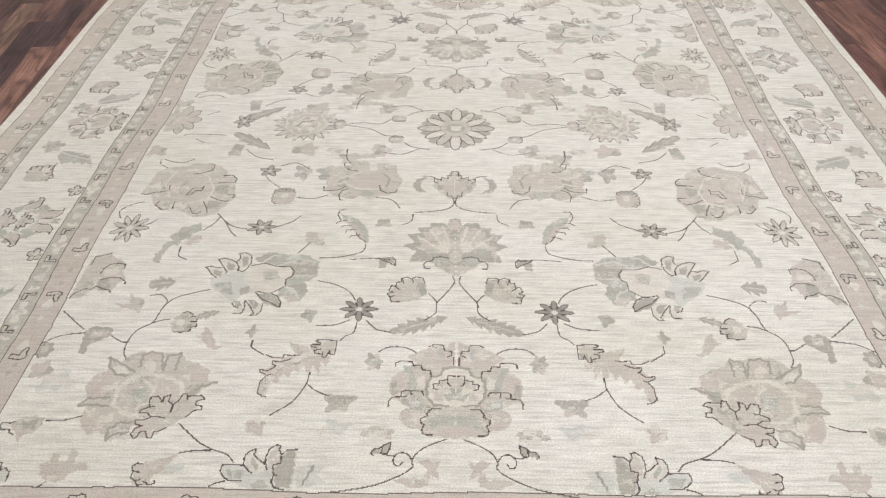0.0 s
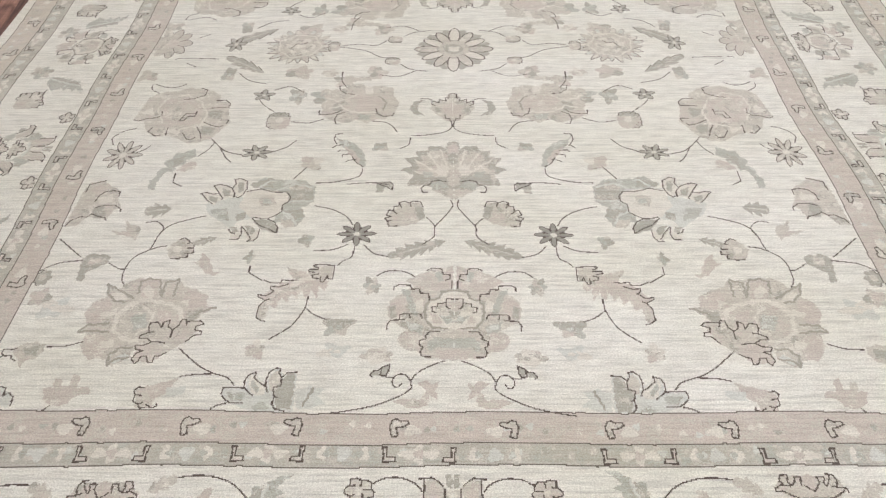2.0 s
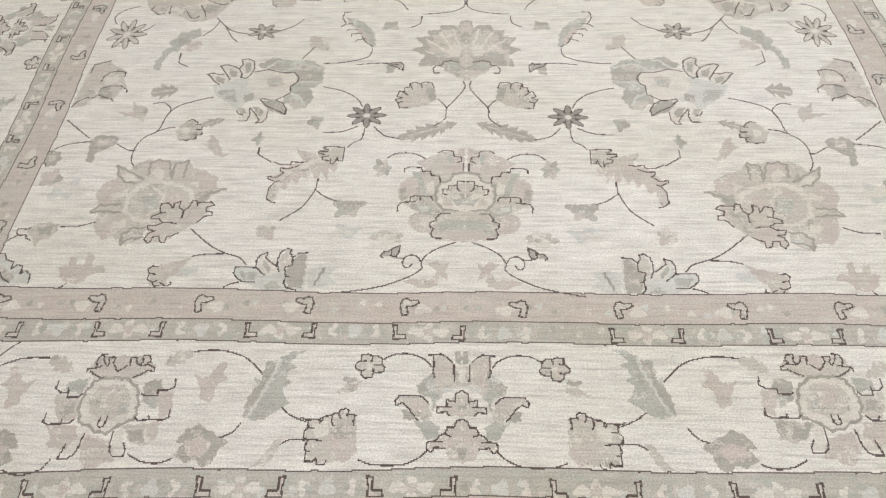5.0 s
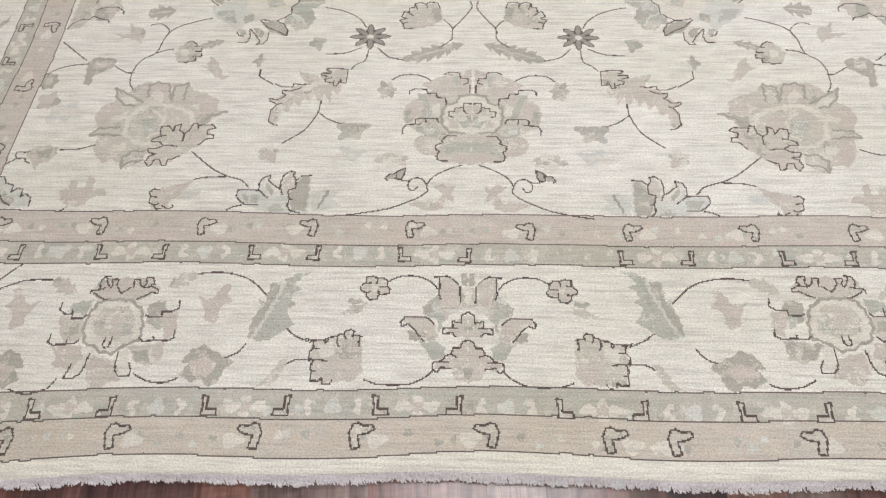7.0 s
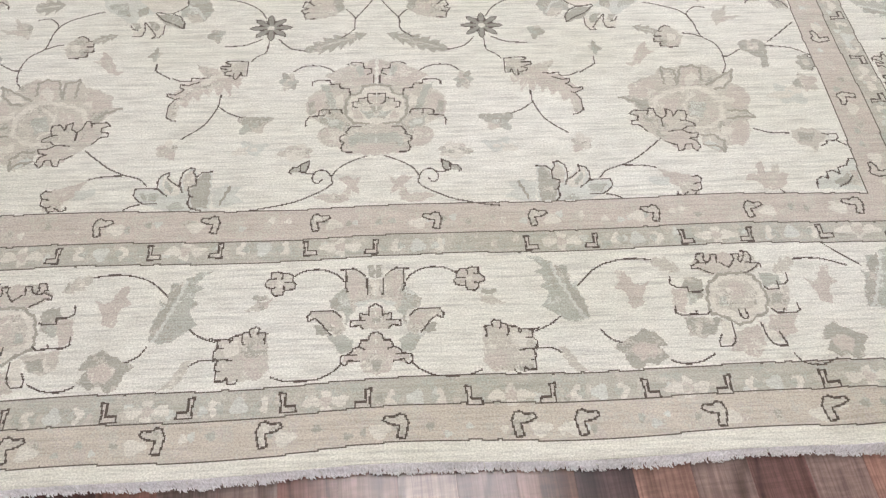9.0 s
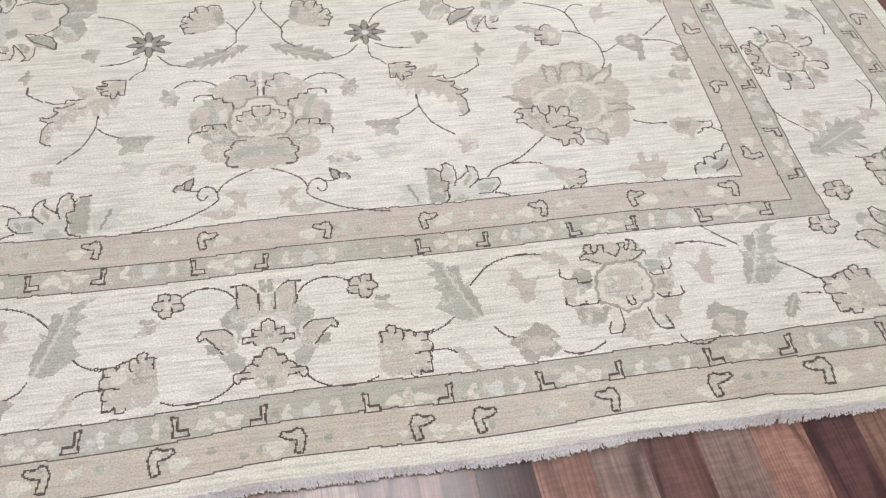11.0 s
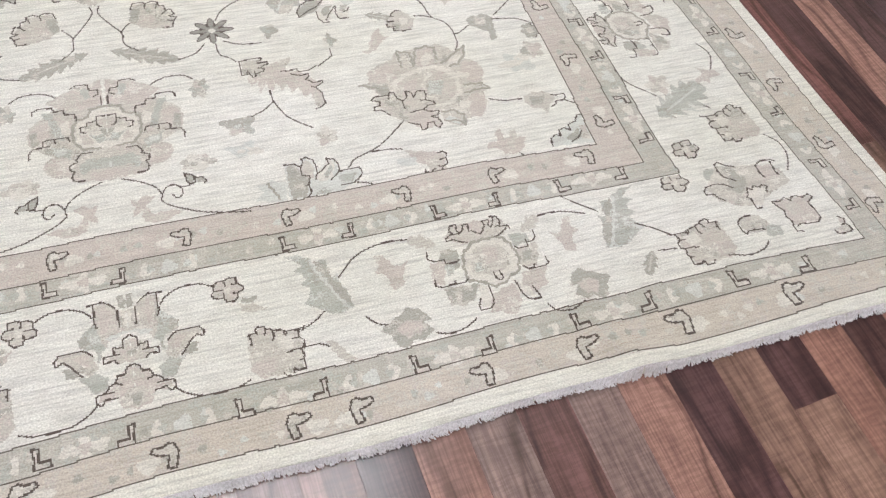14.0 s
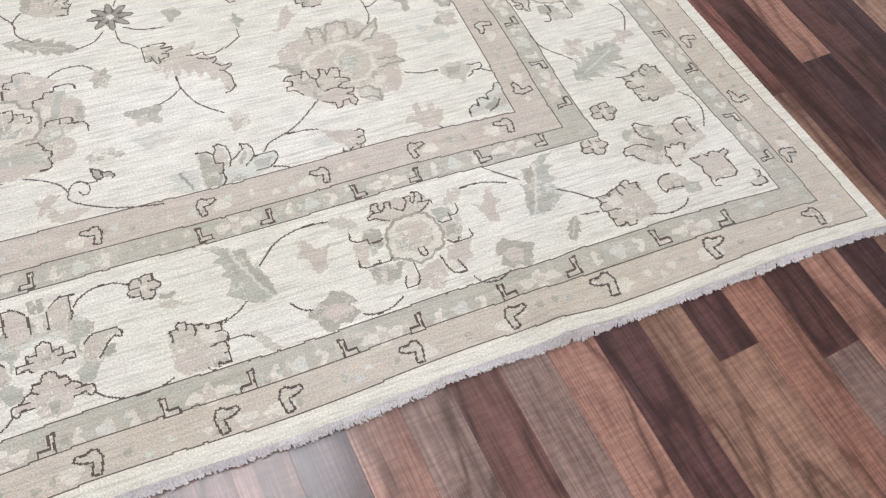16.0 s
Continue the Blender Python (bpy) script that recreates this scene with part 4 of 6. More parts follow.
LOTUS.fill(GREY, (-3.8, 11.2), (1.9, 13.1), (3.0, 9.0), (-3.4, 9.1))
LOTUS.fill(TAN, (6.7, -4.5), (10.7, -4.9), (11.7, -7.6), (8.9, -8.2))
LOTUS.fill(PALE, (-15.9, 1.6), (-11.6, 3.4), (-6.8, 4.8), (-1.7, 4.9), (2.5, 0.1), (1.6, -3.7), (-4.7, -5.3), (-6.4, -8.5), (-10.4, -5.4), (-14.5, -2.2))
LOTUS.fill(SAGE, (-14.1, -0.3), (-9.1, -0.2), (-7.6, -5.3), (-12.2, -4.0))
LOTUS.fill(GREY, (-6.1, -2.5), (-3.0, -1.5), (-3.2, -4.8), (-5.5, -5.3))
LOTUS.soft(PALE, (3.9, 7.5), (9.2, 10.7), (14.6, 9.3))
LOTUS.soft(PALE, (6.8, 2.6), (11.2, 3.2), (15.1, 3.3))
LOTUS.soft(PALE, (6.0, -1.0), (9.6, -2.6), (11.8, -6.3))
LOTUS.soft(PALE, (-0.9, 9.4), (1.4, 12.1), (3.5, 12.1))
LOTUS.fill(LIGHT, (-4.6, 7.3), (1.0, 8.2), (7.2, 7.1), (8.6, 3.6), (6.7, 1.2), (6.6, -2.2), (3.3, -4.4), (-1.7, -3.8), (-6.0, 0.9))
LOTUS.fill(TAN, (-1.1, 4.9), (3.2, 5.7), (5.1, 1.6), (0.7, 0.8))
LOTUS.fill(SAGE, (0.8, 3.9), (3.2, 4.0), (3.5, 2.0), (1.2, 2.0))
LOTUS.fill(LIGHT, (-18.4, 6.3), (-14.9, 6.6), (-12.5, 5.6), (-11.4, 3.9), (-13.6, 1.2), (-15.5, 2.9))
LOTUS.fill(GREY, (-15.7, 5.1), (-12.9, 4.6), (-12.7, 2.2), (-14.9, 3.1))
LOTUS.fill(LIGHT, (-15.1, 9.9), (-12.3, 10.5), (-9.4, 9.0), (-8.1, 5.2), (-11.4, 4.2), (-12.9, 6.6))
LOTUS.fill(GREY, (-12.5, 8.7), (-9.8, 7.7), (-9.3, 5.2), (-11.3, 5.2))
LOTUS.fill(LIGHT, (-9.3, 12.6), (-7.4, 13.4), (-5.4, 11.9), (-4.7, 7.1), (-6.3, 4.5), (-8.5, 6.5))
LOTUS.fill(GREY, (-8.1, 11.6), (-6.2, 11.1), (-5.8, 7.3), (-7.1, 6.3))
LOTUS.fill(LIGHT, (-6.8, -9.0), (-5.1, -11.0), (-3.6, -10.3), (-3.5, -8.0), (-3.1, -12.5), (-5.6, -13.0))
LOTUS.fill(GREY, (-6.7, -8.1), (-4.8, -7.6), (-4.0, -9.8), (-5.5, -10.3))
LOTUS.fill(LIGHT, (-3.3, -8.0), (-0.4, -10.2), (1.9, -8.8), (2.1, -12.1), (-0.3, -13.7))
LOTUS.fill(GREY, (-2.7, -7.1), (0.4, -7.9), (0.7, -10.6), (-0.9, -10.7))
LOTUS.fill(GREY, (-0.9, -4.7), (3.1, -4.6), (5.6, -6.2), (7.0, -8.4), (6.4, -10.3), (1.5, -8.3))
LOTUS.line((-14.1, 1.9), (-15.8, 3.4), (-17.6, 5.8), (-18.4, 6.3), (-16.7, 6.8), (-14.8, 6.1), (-12.8, 6.4), (-11.3, 4.2), (-11.5, 3.7))
LOTUS.line((-12.9, 6.6), (-15.1, 9.9), (-13.5, 10.5), (-11.0, 9.7), (-9.4, 8.7), (-8.2, 6.5), (-8.2, 4.7))
LOTUS.line((-9.4, 8.7), (-8.5, 10.6), (-9.3, 12.6), (-7.7, 13.2), (-5.4, 11.9), (-4.9, 8.6), (-5.7, 5.8), (-6.8, 4.5), (-8.3, 5.2))
LOTUS.line((-4.6, 7.3), (-0.7, 8.4), (2.0, 7.5), (3.8, 7.0), (7.2, 7.1), (8.7, 5.1), (8.4, 2.9), (6.8, 1.4), (7.0, -1.5), (5.5, -2.9), (3.3, -4.4), (1.7, -4.4), (-0.9, -3.8))
LOTUS.line((-1.1, -4.3), (1.4, -7.0), (4.1, -8.3), (6.9, -10.2), (6.9, -8.0), (5.6, -5.7), (3.3, -4.4))
LOTUS.line((-3.2, -7.8), (-1.2, -10.4), (0.1, -12.6), (-0.7, -13.5), (1.0, -13.3), (2.0, -11.5), (1.9, -8.8))
LOTUS.line((-6.9, -8.8), (-6.1, -10.1), (-4.8, -10.5))
LOTUS.line((-3.5, -7.8), (-2.9, -10.5), (-3.4, -12.7), (-5.9, -12.8))

FIELD_SHELL = Motif("shell_flower", "small scalloped tan flower outlined in dark brown")
FIELD_SHELL.fill(TAN, (-3.7, 1.8), (-1.9, 4.5), (3.6, 5.1), (4.9, 2.0), (5.6, -1.5), (2.3, -4.1), (-3.3, -5.4), (-5.0, -4.1), (-5.7, -1.1))
FIELD_SHELL.fill(GREY, (2.2, 3.6), (4.8, 3.2), (5.6, -1.0), (4.0, -2.7))
FIELD_SHELL.fill(ROSE, (-1.0, 1.2), (2.9, 0.3), (3.0, -1.8), (-0.5, -2.1))
FIELD_SHELL.line((4.8, 3.2), (4.1, 5.4), (1.9, 5.6), (0.8, 4.8), (-0.6, 5.5), (-2.1, 5.0), (-2.1, 3.5), (-3.5, 3.2), (-3.7, 1.3), (-4.9, 1.8), (-5.6, -0.4), (-4.2, -0.8))
FIELD_SHELL.line((-4.5, -1.1), (-6.0, -1.6), (-5.1, -2.9), (-3.8, -2.4))
FIELD_SHELL.line((-5.1, -2.9), (-4.6, -5.0), (-3.3, -4.9), (-2.2, -4.7))
FIELD_SHELL.line((-2.1, 5.0), (-1.3, 2.6))
FIELD_SHELL.line((1.0, 4.8), (1.4, 3.1))
FIELD_SHELL.line((-3.7, 1.3), (-2.6, 0.2))

CROWN = Motif("crown_palmette", "wide grey and tan palmette with soft petals", fold=True)
CROWN.fill(GREY, (0.1, 13.2), (-1.9, 12.0), (-2.1, 8.8), (-3.7, 10.5), (-7.5, 10.4), (-8.4, 8.1), (-11.8, 8.0), (-11.0, 5.2), (-15.1, 4.3), (-12.6, 0.8), (-16.4, -1.2), (-12.0, -3.7), (-13.8, -6.6), (-13.7, -8.4), (-8.0, -8.3), (-5.5, -10.5), (-1.2, -13.9), (-0.1, -14.6))
CROWN.fill(TAN, (0.1, 11.1), (-1.6, 10.0), (-1.7, 6.0), (-3.7, 8.2), (-7.0, 8.1), (-8.3, 5.8), (-10.5, 5.8), (-9.2, 3.1), (-12.2, 2.4), (-10.0, -0.2), (-12.7, -1.6), (-8.8, -3.9), (-5.4, -4.4), (-2.1, -4.3), (0.0, -2.1))
CROWN.fill(ROSE, (0.1, 11.7), (-1.4, 10.5), (-1.4, 6.6), (0.1, 6.0))
CROWN.soft(LIGHT, (-8.0, 7.0), (-5.6, 2.6), (-4.4, -0.1))
CROWN.soft(LIGHT, (-3.7, 8.2), (-3.0, 4.3), (-1.9, 1.0))
CROWN.soft(LIGHT, (-11.8, 3.5), (-8.6, 0.9), (-6.1, -1.7))
CROWN.fill(LIGHT, (-5.7, -1.5), (-3.3, 2.1), (-1.2, -0.6), (-2.3, -3.8), (-4.7, -3.8))
CROWN.fill(SAGE, (-9.6, -1.8), (-6.4, -2.3), (-6.1, -4.4), (-8.8, -4.4))
CROWN.fill(GREY, (0.1, 7.7), (-1.6, 5.4), (-1.4, 2.1), (0.0, 1.6))
CROWN.fill(TAN, (0.0, -2.1), (-1.9, -4.8), (-1.7, -7.9), (0.0, -9.1))
CROWN.fill(SAGE, (-7.2, -7.5), (-3.8, -5.9), (-1.7, -8.9), (-6.3, -10.5))
CROWN.fill(TAN, (-6.3, -10.5), (0.0, -9.9), (-0.1, -14.4), (-2.9, -13.0))
CROWN.line((-2.2, -6.6), (-4.7, -5.9), (-6.7, -6.5), (-7.2, -8.0), (-8.9, -8.3), (-9.7, -9.6), (-9.3, -11.4), (-7.8, -11.3))

SMALL_PALMETTE = Motif("small_palmette", "small outlined palmette", fold=True)
SMALL_PALMETTE.fill(TAN, (-0.1, 7.6), (-1.7, 6.9), (-2.2, 3.9), (-4.2, 3.5), (-6.8, 1.8), (-7.5, -0.8), (-5.9, -3.4), (-3.2, -6.5), (-1.6, -8.0), (0.0, -8.0))
SMALL_PALMETTE.fill(ROSE, (-0.1, 2.6), (-3.3, 0.5), (-2.8, -4.0), (0.0, -5.2))
SMALL_PALMETTE.fill(GREY, (-6.2, 0.2), (-3.7, -0.8), (-4.0, -3.3), (-5.5, -2.7))
SMALL_PALMETTE.line((-0.1, 7.6), (-1.3, 7.3), (-1.3, 4.9), (-2.5, 5.2), (-2.2, 3.2), (-4.6, 4.2), (-4.7, 2.2), (-6.9, 3.4), (-7.0, 1.5), (-5.6, 0.5))
SMALL_PALMETTE.line((-2.6, -4.6), (-2.2, -6.8), (-1.1, -6.4), (-0.7, -8.0), (0.0, -7.7))
SMALL_PALMETTE.line((-6.9, 3.8), (-8.9, 4.7), (-11.0, 4.7))

CRESCENT = Motif("blossom", "pale crescent without outline")
CRESCENT.fill(GREY, (2.7, 5.0), (-1.0, 4.0), (-2.5, 0.0), (-1.0, -3.2), (2.8, -4.1), (0.4, -1.2), (0.4, 2.3))

CLOUD_FLOWER = Motif("soft_flower", "soft many-lobed tan flower with hooked lines")
CLOUD_FLOWER.fill(TAN, (-11.4, 7.8), (-6.0, 9.3), (-4.7, 11.8), (0.1, 11.9), (1.1, 10.2), (5.9, 11.0), (10.6, 9.7), (11.1, 4.9), (13.2, 1.0), (12.0, -4.9), (9.4, -7.8), (6.0, -8.2), (3.0, -10.5), (-0.1, -8.4), (-3.7, -10.4), (-9.6, -8.6), (-13.0, -5.6), (-12.2, -3.6), (-13.3, 0.3), (-11.4, 2.3), (-13.3, 4.3))
CLOUD_FLOWER.fill(GREY, (-8.8, 0.4), (-5.5, 1.8), (-5.5, -4.1), (-9.1, -3.5))
CLOUD_FLOWER.fill(ROSE, (-5.5, 2.5), (-1.5, 5.0), (4.8, 4.8), (9.0, 1.5), (7.9, -3.1), (-0.5, -4.0))
CLOUD_FLOWER.fill(LIGHT, (0.7, 10.5), (3.5, 10.3), (3.9, 6.1), (1.5, 6.1))
CLOUD_FLOWER.soft(LIGHT, (-11.6, 3.7), (-7.8, 1.8), (-4.5, 3.2), (-1.6, 5.6))
CLOUD_FLOWER.soft(LIGHT, (-10.0, -2.3), (-6.3, -0.9), (-4.1, -3.4), (-0.5, -4.6), (5.7, -4.4))
CLOUD_FLOWER.soft(MOSS, (6.0, 4.8), (8.7, 1.5), (7.9, -3.1))
CLOUD_FLOWER.fill(SAGE, (-0.4, -5.2), (4.2, -5.8), (3.7, -8.3), (0.3, -8.4))
CLOUD_FLOWER.line((-6.2, 10.7), (-8.2, 10.7), (-7.7, 8.2), (-5.6, 6.2), (-2.6, 5.9))
CLOUD_FLOWER.line((-13.3, -3.6), (-13.2, -5.9), (-9.0, -5.5), (-7.2, -4.5), (-6.0, -3.1))
CLOUD_FLOWER.line((-4.7, -4.4), (-7.1, -5.7), (-7.7, -8.3), (-7.0, -10.8), (-5.5, -11.0))
CLOUD_FLOWER.line((5.5, -2.2), (6.1, -5.1), (8.3, -6.6), (11.2, -6.2), (11.8, -4.6))

ROUND_FLOWER = Motif("rosette", "large round tan rosette, partly outlined")
ROUND_FLOWER.fill(TAN, (-16.3, -2.4), (-15.4, 2.1), (-14.3, 9.8), (-11.1, 12.6), (-5.3, 13.3), (-1.9, 15.4), (6.6, 13.7), (10.2, 10.3), (10.1, 7.6), (14.5, 6.3), (14.6, 1.7), (16.4, -4.6), (14.5, -7.7), (12.1, -12.6), (8.4, -15.0), (4.4, -15.3), (0.2, -12.1), (-4.1, -11.3), (-6.7, -11.9), (-10.7, -8.0), (-12.4, -3.6))
ROUND_FLOWER.fill(ROSE, (-10.4, 7.5), (-1.5, 10.2), (5.3, 4.9), (6.6, -4.7), (0.1, -6.0), (-6.3, -3.6))
ROUND_FLOWER.fill(GREY, (7.6, 1.6), (11.6, 3.0), (13.3, -2.8), (9.4, -2.2))
ROUND_FLOWER.fill(GREY, (7.3, -6.3), (12.1, -7.1), (10.9, -11.4), (8.0, -10.2))
ROUND_FLOWER.fill(TAN, (-7.8, 5.5), (-1.3, 7.5), (3.3, 3.6), (3.4, -2.9), (-3.1, -2.9))
ROUND_FLOWER.soft(LIGHT, (-6.1, -4.2), (-9.6, 2.8), (-8.1, 9.1), (-1.8, 11.2), (4.3, 7.2), (7.9, 0.0), (6.8, -5.7), (0.6, -7.9))
ROUND_FLOWER.fill(LIGHT, (-15.0, 0.8), (-11.7, 4.1), (-9.9, -0.4))
ROUND_FLOWER.fill(LIGHT, (-3.9, -7.9), (1.1, -8.5), (0.8, -11.5))
ROUND_FLOWER.line((-16.0, -2.7), (-14.4, -3.3), (-11.6, -2.0), (-8.8, -1.7), (-7.3, -0.4), (-7.7, 1.8))
ROUND_FLOWER.line((2.2, 15.1), (4.7, 14.1), (4.5, 10.9), (3.5, 10.3), (0.9, 8.9), (-2.0, 8.5))
ROUND_FLOWER.line((9.2, 7.9), (12.4, 8.0), (14.4, 6.0), (14.1, 4.0), (11.4, 4.0), (8.7, 3.6))
ROUND_FLOWER.line((7.6, -4.1), (10.5, -5.9), (13.5, -6.8), (14.3, -5.9))
ROUND_FLOWER.line((13.0, -3.1), (15.7, -3.0), (15.2, -4.9))
ROUND_FLOWER.line((-0.7, -3.2), (0.6, 0.6), (3.7, 0.6), (4.0, 1.6), (3.9, -1.0), (1.6, -1.0), (0.8, -3.2), (-0.7, -3.2))
ROUND_FLOWER.line((-8.7, -7.0), (-9.5, -8.9), (-6.9, -11.3), (-5.1, -11.0))
ROUND_FLOWER.line((-3.4, -7.0), (-3.4, -9.1), (-3.3, -11.0))
ROUND_FLOWER.line((2.1, -10.0), (4.1, -13.3), (5.7, -13.3), (6.6, -12.1))
ROUND_FLOWER.line((6.0, -6.9), (7.7, -9.9), (8.6, -12.6))

CORNER_FLOWER = Motif("corner_flower", "corner flower with hooked outlined petals")
CORNER_FLOWER.fill(SAGE, (5.4, 9.7), (1.0, 9.6), (0.1, 6.1), (3.6, 4.7), (6.2, 7.1))
CORNER_FLOWER.fill(TAN, (2.1, 10.1), (-2.4, 9.3), (-7.2, 8.5), (-11.6, 6.2), (-11.9, 2.0), (-7.1, 0.2), (-1.7, -3.2), (2.4, -2.8), (6.2, -0.1), (7.4, 4.2))
CORNER_FLOWER.fill(GREY, (-0.7, 8.0), (-2.9, 5.0), (0.2, 1.0), (3.1, 2.7))
CORNER_FLOWER.fill(ROSE, (-6.9, 7.9), (-11.0, 8.0), (-10.1, 3.7), (-6.5, 3.8))
CORNER_FLOWER.fill(LIGHT, (-1.2, 2.0), (-5.7, 1.5), (-2.0, -3.7), (0.0, -1.9))
CORNER_FLOWER.fill(TAN, (4.0, -5.7), (0.2, -6.0), (-1.1, -9.7), (1.0, -10.9), (4.8, -10.2), (5.5, -7.8))
CORNER_FLOWER.fill(SAGE, (0.3, -9.2), (-2.9, -9.7), (-1.9, -12.6), (1.2, -12.1))
CORNER_FLOWER.line((-2.2, 9.0), (0.0, 10.1), (1.0, 11.3), (2.0, 10.8), (2.3, 8.5), (1.9, 6.7), (-0.2, 4.9))
CORNER_FLOWER.line((1.2, 2.9), (3.0, 4.5), (4.9, 5.0), (7.2, 4.5), (8.2, 3.2), (7.9, 2.2), (6.4, 2.1), (5.8, 0.6), (5.0, -0.2))
CORNER_FLOWER.line((-7.0, 4.4), (-6.6, 6.0), (-6.9, 8.4), (-8.6, 9.4), (-11.1, 9.3), (-11.8, 8.7))
CORNER_FLOWER.line((-10.7, 8.7), (-10.3, 5.7), (-10.5, 4.3))
CORNER_FLOWER.line((-5.2, 0.0), (-5.4, 1.0), (-6.2, 1.7), (-5.1, 2.4), (-4.3, 1.8), (-3.2, 2.5), (-2.2, 1.4), (-1.4, 2.3), (-0.8, 0.3), (-0.1, -0.4), (-0.7, -1.1), (-0.6, -2.8), (-0.5, -4.2), (-1.8, -4.1))
CORNER_FLOWER.line((1.8, -5.7), (3.7, -5.8), (4.9, -6.5), (5.7, -7.7), (5.7, -9.3), (5.2, -10.7), (4.5, -10.0), (3.1, -9.8), (0.9, -10.1))

CORNER_SHELL = Motif("shell_flower", "scalloped rose flower in the border corner")
CORNER_SHELL.fill(ROSE, (-6.5, 3.6), (-4.5, 4.1), (-1.6, 4.0), (0.7, 4.1), (3.3, 3.9), (2.4, 1.4), (1.9, 0.0), (2.3, -1.5), (2.1, -3.8), (0.6, -3.5), (-3.7, -3.6), (-4.7, -2.6), (-4.8, 0.1), (-4.6, 2.3))
CORNER_SHELL.fill(TAN, (1.2, 2.9), (-2.1, 2.4), (-1.8, -0.6), (1.0, -0.7))
CORNER_SHELL.line((-4.4, 2.0), (-6.3, 3.3), (-5.6, 4.3), (-3.9, 3.6), (-2.9, 4.3), (-1.7, 4.2), (-1.0, 3.3), (0.0, 4.4), (1.6, 3.5), (3.3, 3.9), (2.7, 2.3), (1.9, 0.7), (2.5, -1.1), (1.9, -2.5), (2.4, -3.8), (2.3, -5.3), (1.0, -5.6))
CORNER_SHELL.line((1.6, -4.1), (0.5, -3.5), (-1.4, -3.8), (-3.5, -3.7), (-4.6, -2.7), (-4.6, -0.5), (-4.4, 1.8))

CORNER_BUD = Motif("bud", "half quatrefoil beside the guard band")
CORNER_BUD.fill(TAN, (-0.2, 2.6), (-1.5, 1.8), (-0.9, 0.6), (-1.4, -0.2), (-1.4, -1.6), (1.3, -2.0), (2.7, -1.8), (2.8, -0.8), (0.5, 0.1))
CORNER_BUD.line((-0.3, 2.8), (-1.5, 1.8), (-0.9, 0.6), (0.4, 0.3))
CORNER_BUD.line((-0.9, 0.6), (-1.4, -0.2), (-1.4, -1.6), (1.3, -2.0), (2.6, -1.7), (2.7, -0.9))

BELL_BLOOM = Motif("blossom", "soft grey blossom with a drooping lobe")
BELL_BLOOM.fill(GREY, (-4.1, 2.1), (-2.4, 4.2), (3.4, 3.7), (3.8, 1.2), (2.0, -0.6), (-1.2, -2.6), (-0.8, -6.2), (-2.9, -5.4), (-3.4, -1.2))
BELL_BLOOM.fill(TAN, (-2.0, 2.9), (1.4, 2.9), (1.4, 0.4), (-1.5, 0.0))
BELL_BLOOM.soft(LIGHT, (-1.3, 1.5), (0.6, 1.3))

FORKED_BLOOM = Motif("blossom", "soft rose-tan forked blossom")
FORKED_BLOOM.fill(TAN, (-5.1, 0.0), (-0.4, -0.5), (-1.8, 4.0), (0.5, 2.2), (2.8, 1.7), (3.7, -0.5), (3.0, -4.0), (1.0, -2.2), (-2.7, -1.8))
FORKED_BLOOM.fill(ROSE, (-3.2, -0.4), (0.2, -0.5), (2.1, -2.7), (0.1, -2.2))

ROUND_BUD = Motif("bud", "scalloped bud, outlined on one side")
ROUND_BUD.fill(TAN, (-4.0, -0.6), (-2.7, 2.1), (-1.2, 3.4), (0.8, 3.6), (1.9, 2.1), (3.2, 1.5), (3.8, -1.2), (2.8, -2.3), (2.4, -3.7), (-0.6, -4.1), (-2.3, -3.7))
ROUND_BUD.fill(LIGHT, (-2.4, 0.4), (0.0, 0.9), (0.2, -1.7), (-1.5, -1.9))
ROUND_BUD.fill(GREY, (0.6, -1.7), (2.2, -0.8), (2.1, -3.3), (0.6, -3.3))
ROUND_BUD.line((-1.2, 3.4), (0.0, 3.9), (1.4, 3.0), (1.9, 1.9), (1.2, 1.7))
ROUND_BUD.line((1.9, 2.1), (3.2, 1.7), (3.4, 0.0), (1.7, 0.0))
ROUND_BUD.line((3.7, -0.6), (3.8, -1.9), (1.6, -2.1))
ROUND_BUD.line((2.3, -2.1), (2.5, -3.5), (0.6, -3.7), (0.3, -4.1), (-2.0, -3.9))

CURLED_LEAF = Motif("leaf", "small curled rose leaf without outline")
CURLED_LEAF.fill(ROSE, (-2.2, 4.2), (-0.1, 2.5), (1.7, -1.0), (2.5, -3.0), (4.7, -3.2), (2.8, -4.4), (0.7, -3.6), (-1.2, -1.6), (-2.0, -0.4), (-4.2, 0.4), (-2.3, 1.1), (-2.0, 2.5))
CURLED_LEAF.fill(TAN, (-1.3, 1.7), (0.1, 0.9), (1.0, -2.0), (-0.4, -1.2))

HOOKED_BLOOM = Motif("blossom", "grey blossom with a hooked outlined tip")
HOOKED_BLOOM.fill(TAN, (-3.6, 0.5), (-1.5, 2.3), (1.2, 2.8), (4.0, 1.9), (4.1, -0.4), (2.9, -2.3), (0.7, -3.0), (0.5, -5.1), (-1.2, -2.7))
HOOKED_BLOOM.fill(GREY, (-1.1, 1.0), (2.6, 1.6), (3.0, -1.3), (0.1, -1.3))
HOOKED_BLOOM.line((-2.5, 1.0), (-3.7, 0.5), (-5.9, 0.7), (-5.8, -0.7), (-4.9, -1.4), (-3.1, -1.3), (-2.9, -2.3), (-1.6, -2.8))
HOOKED_BLOOM.line((-8.5, -3.9), (-6.8, -2.6), (-5.2, -1.4))

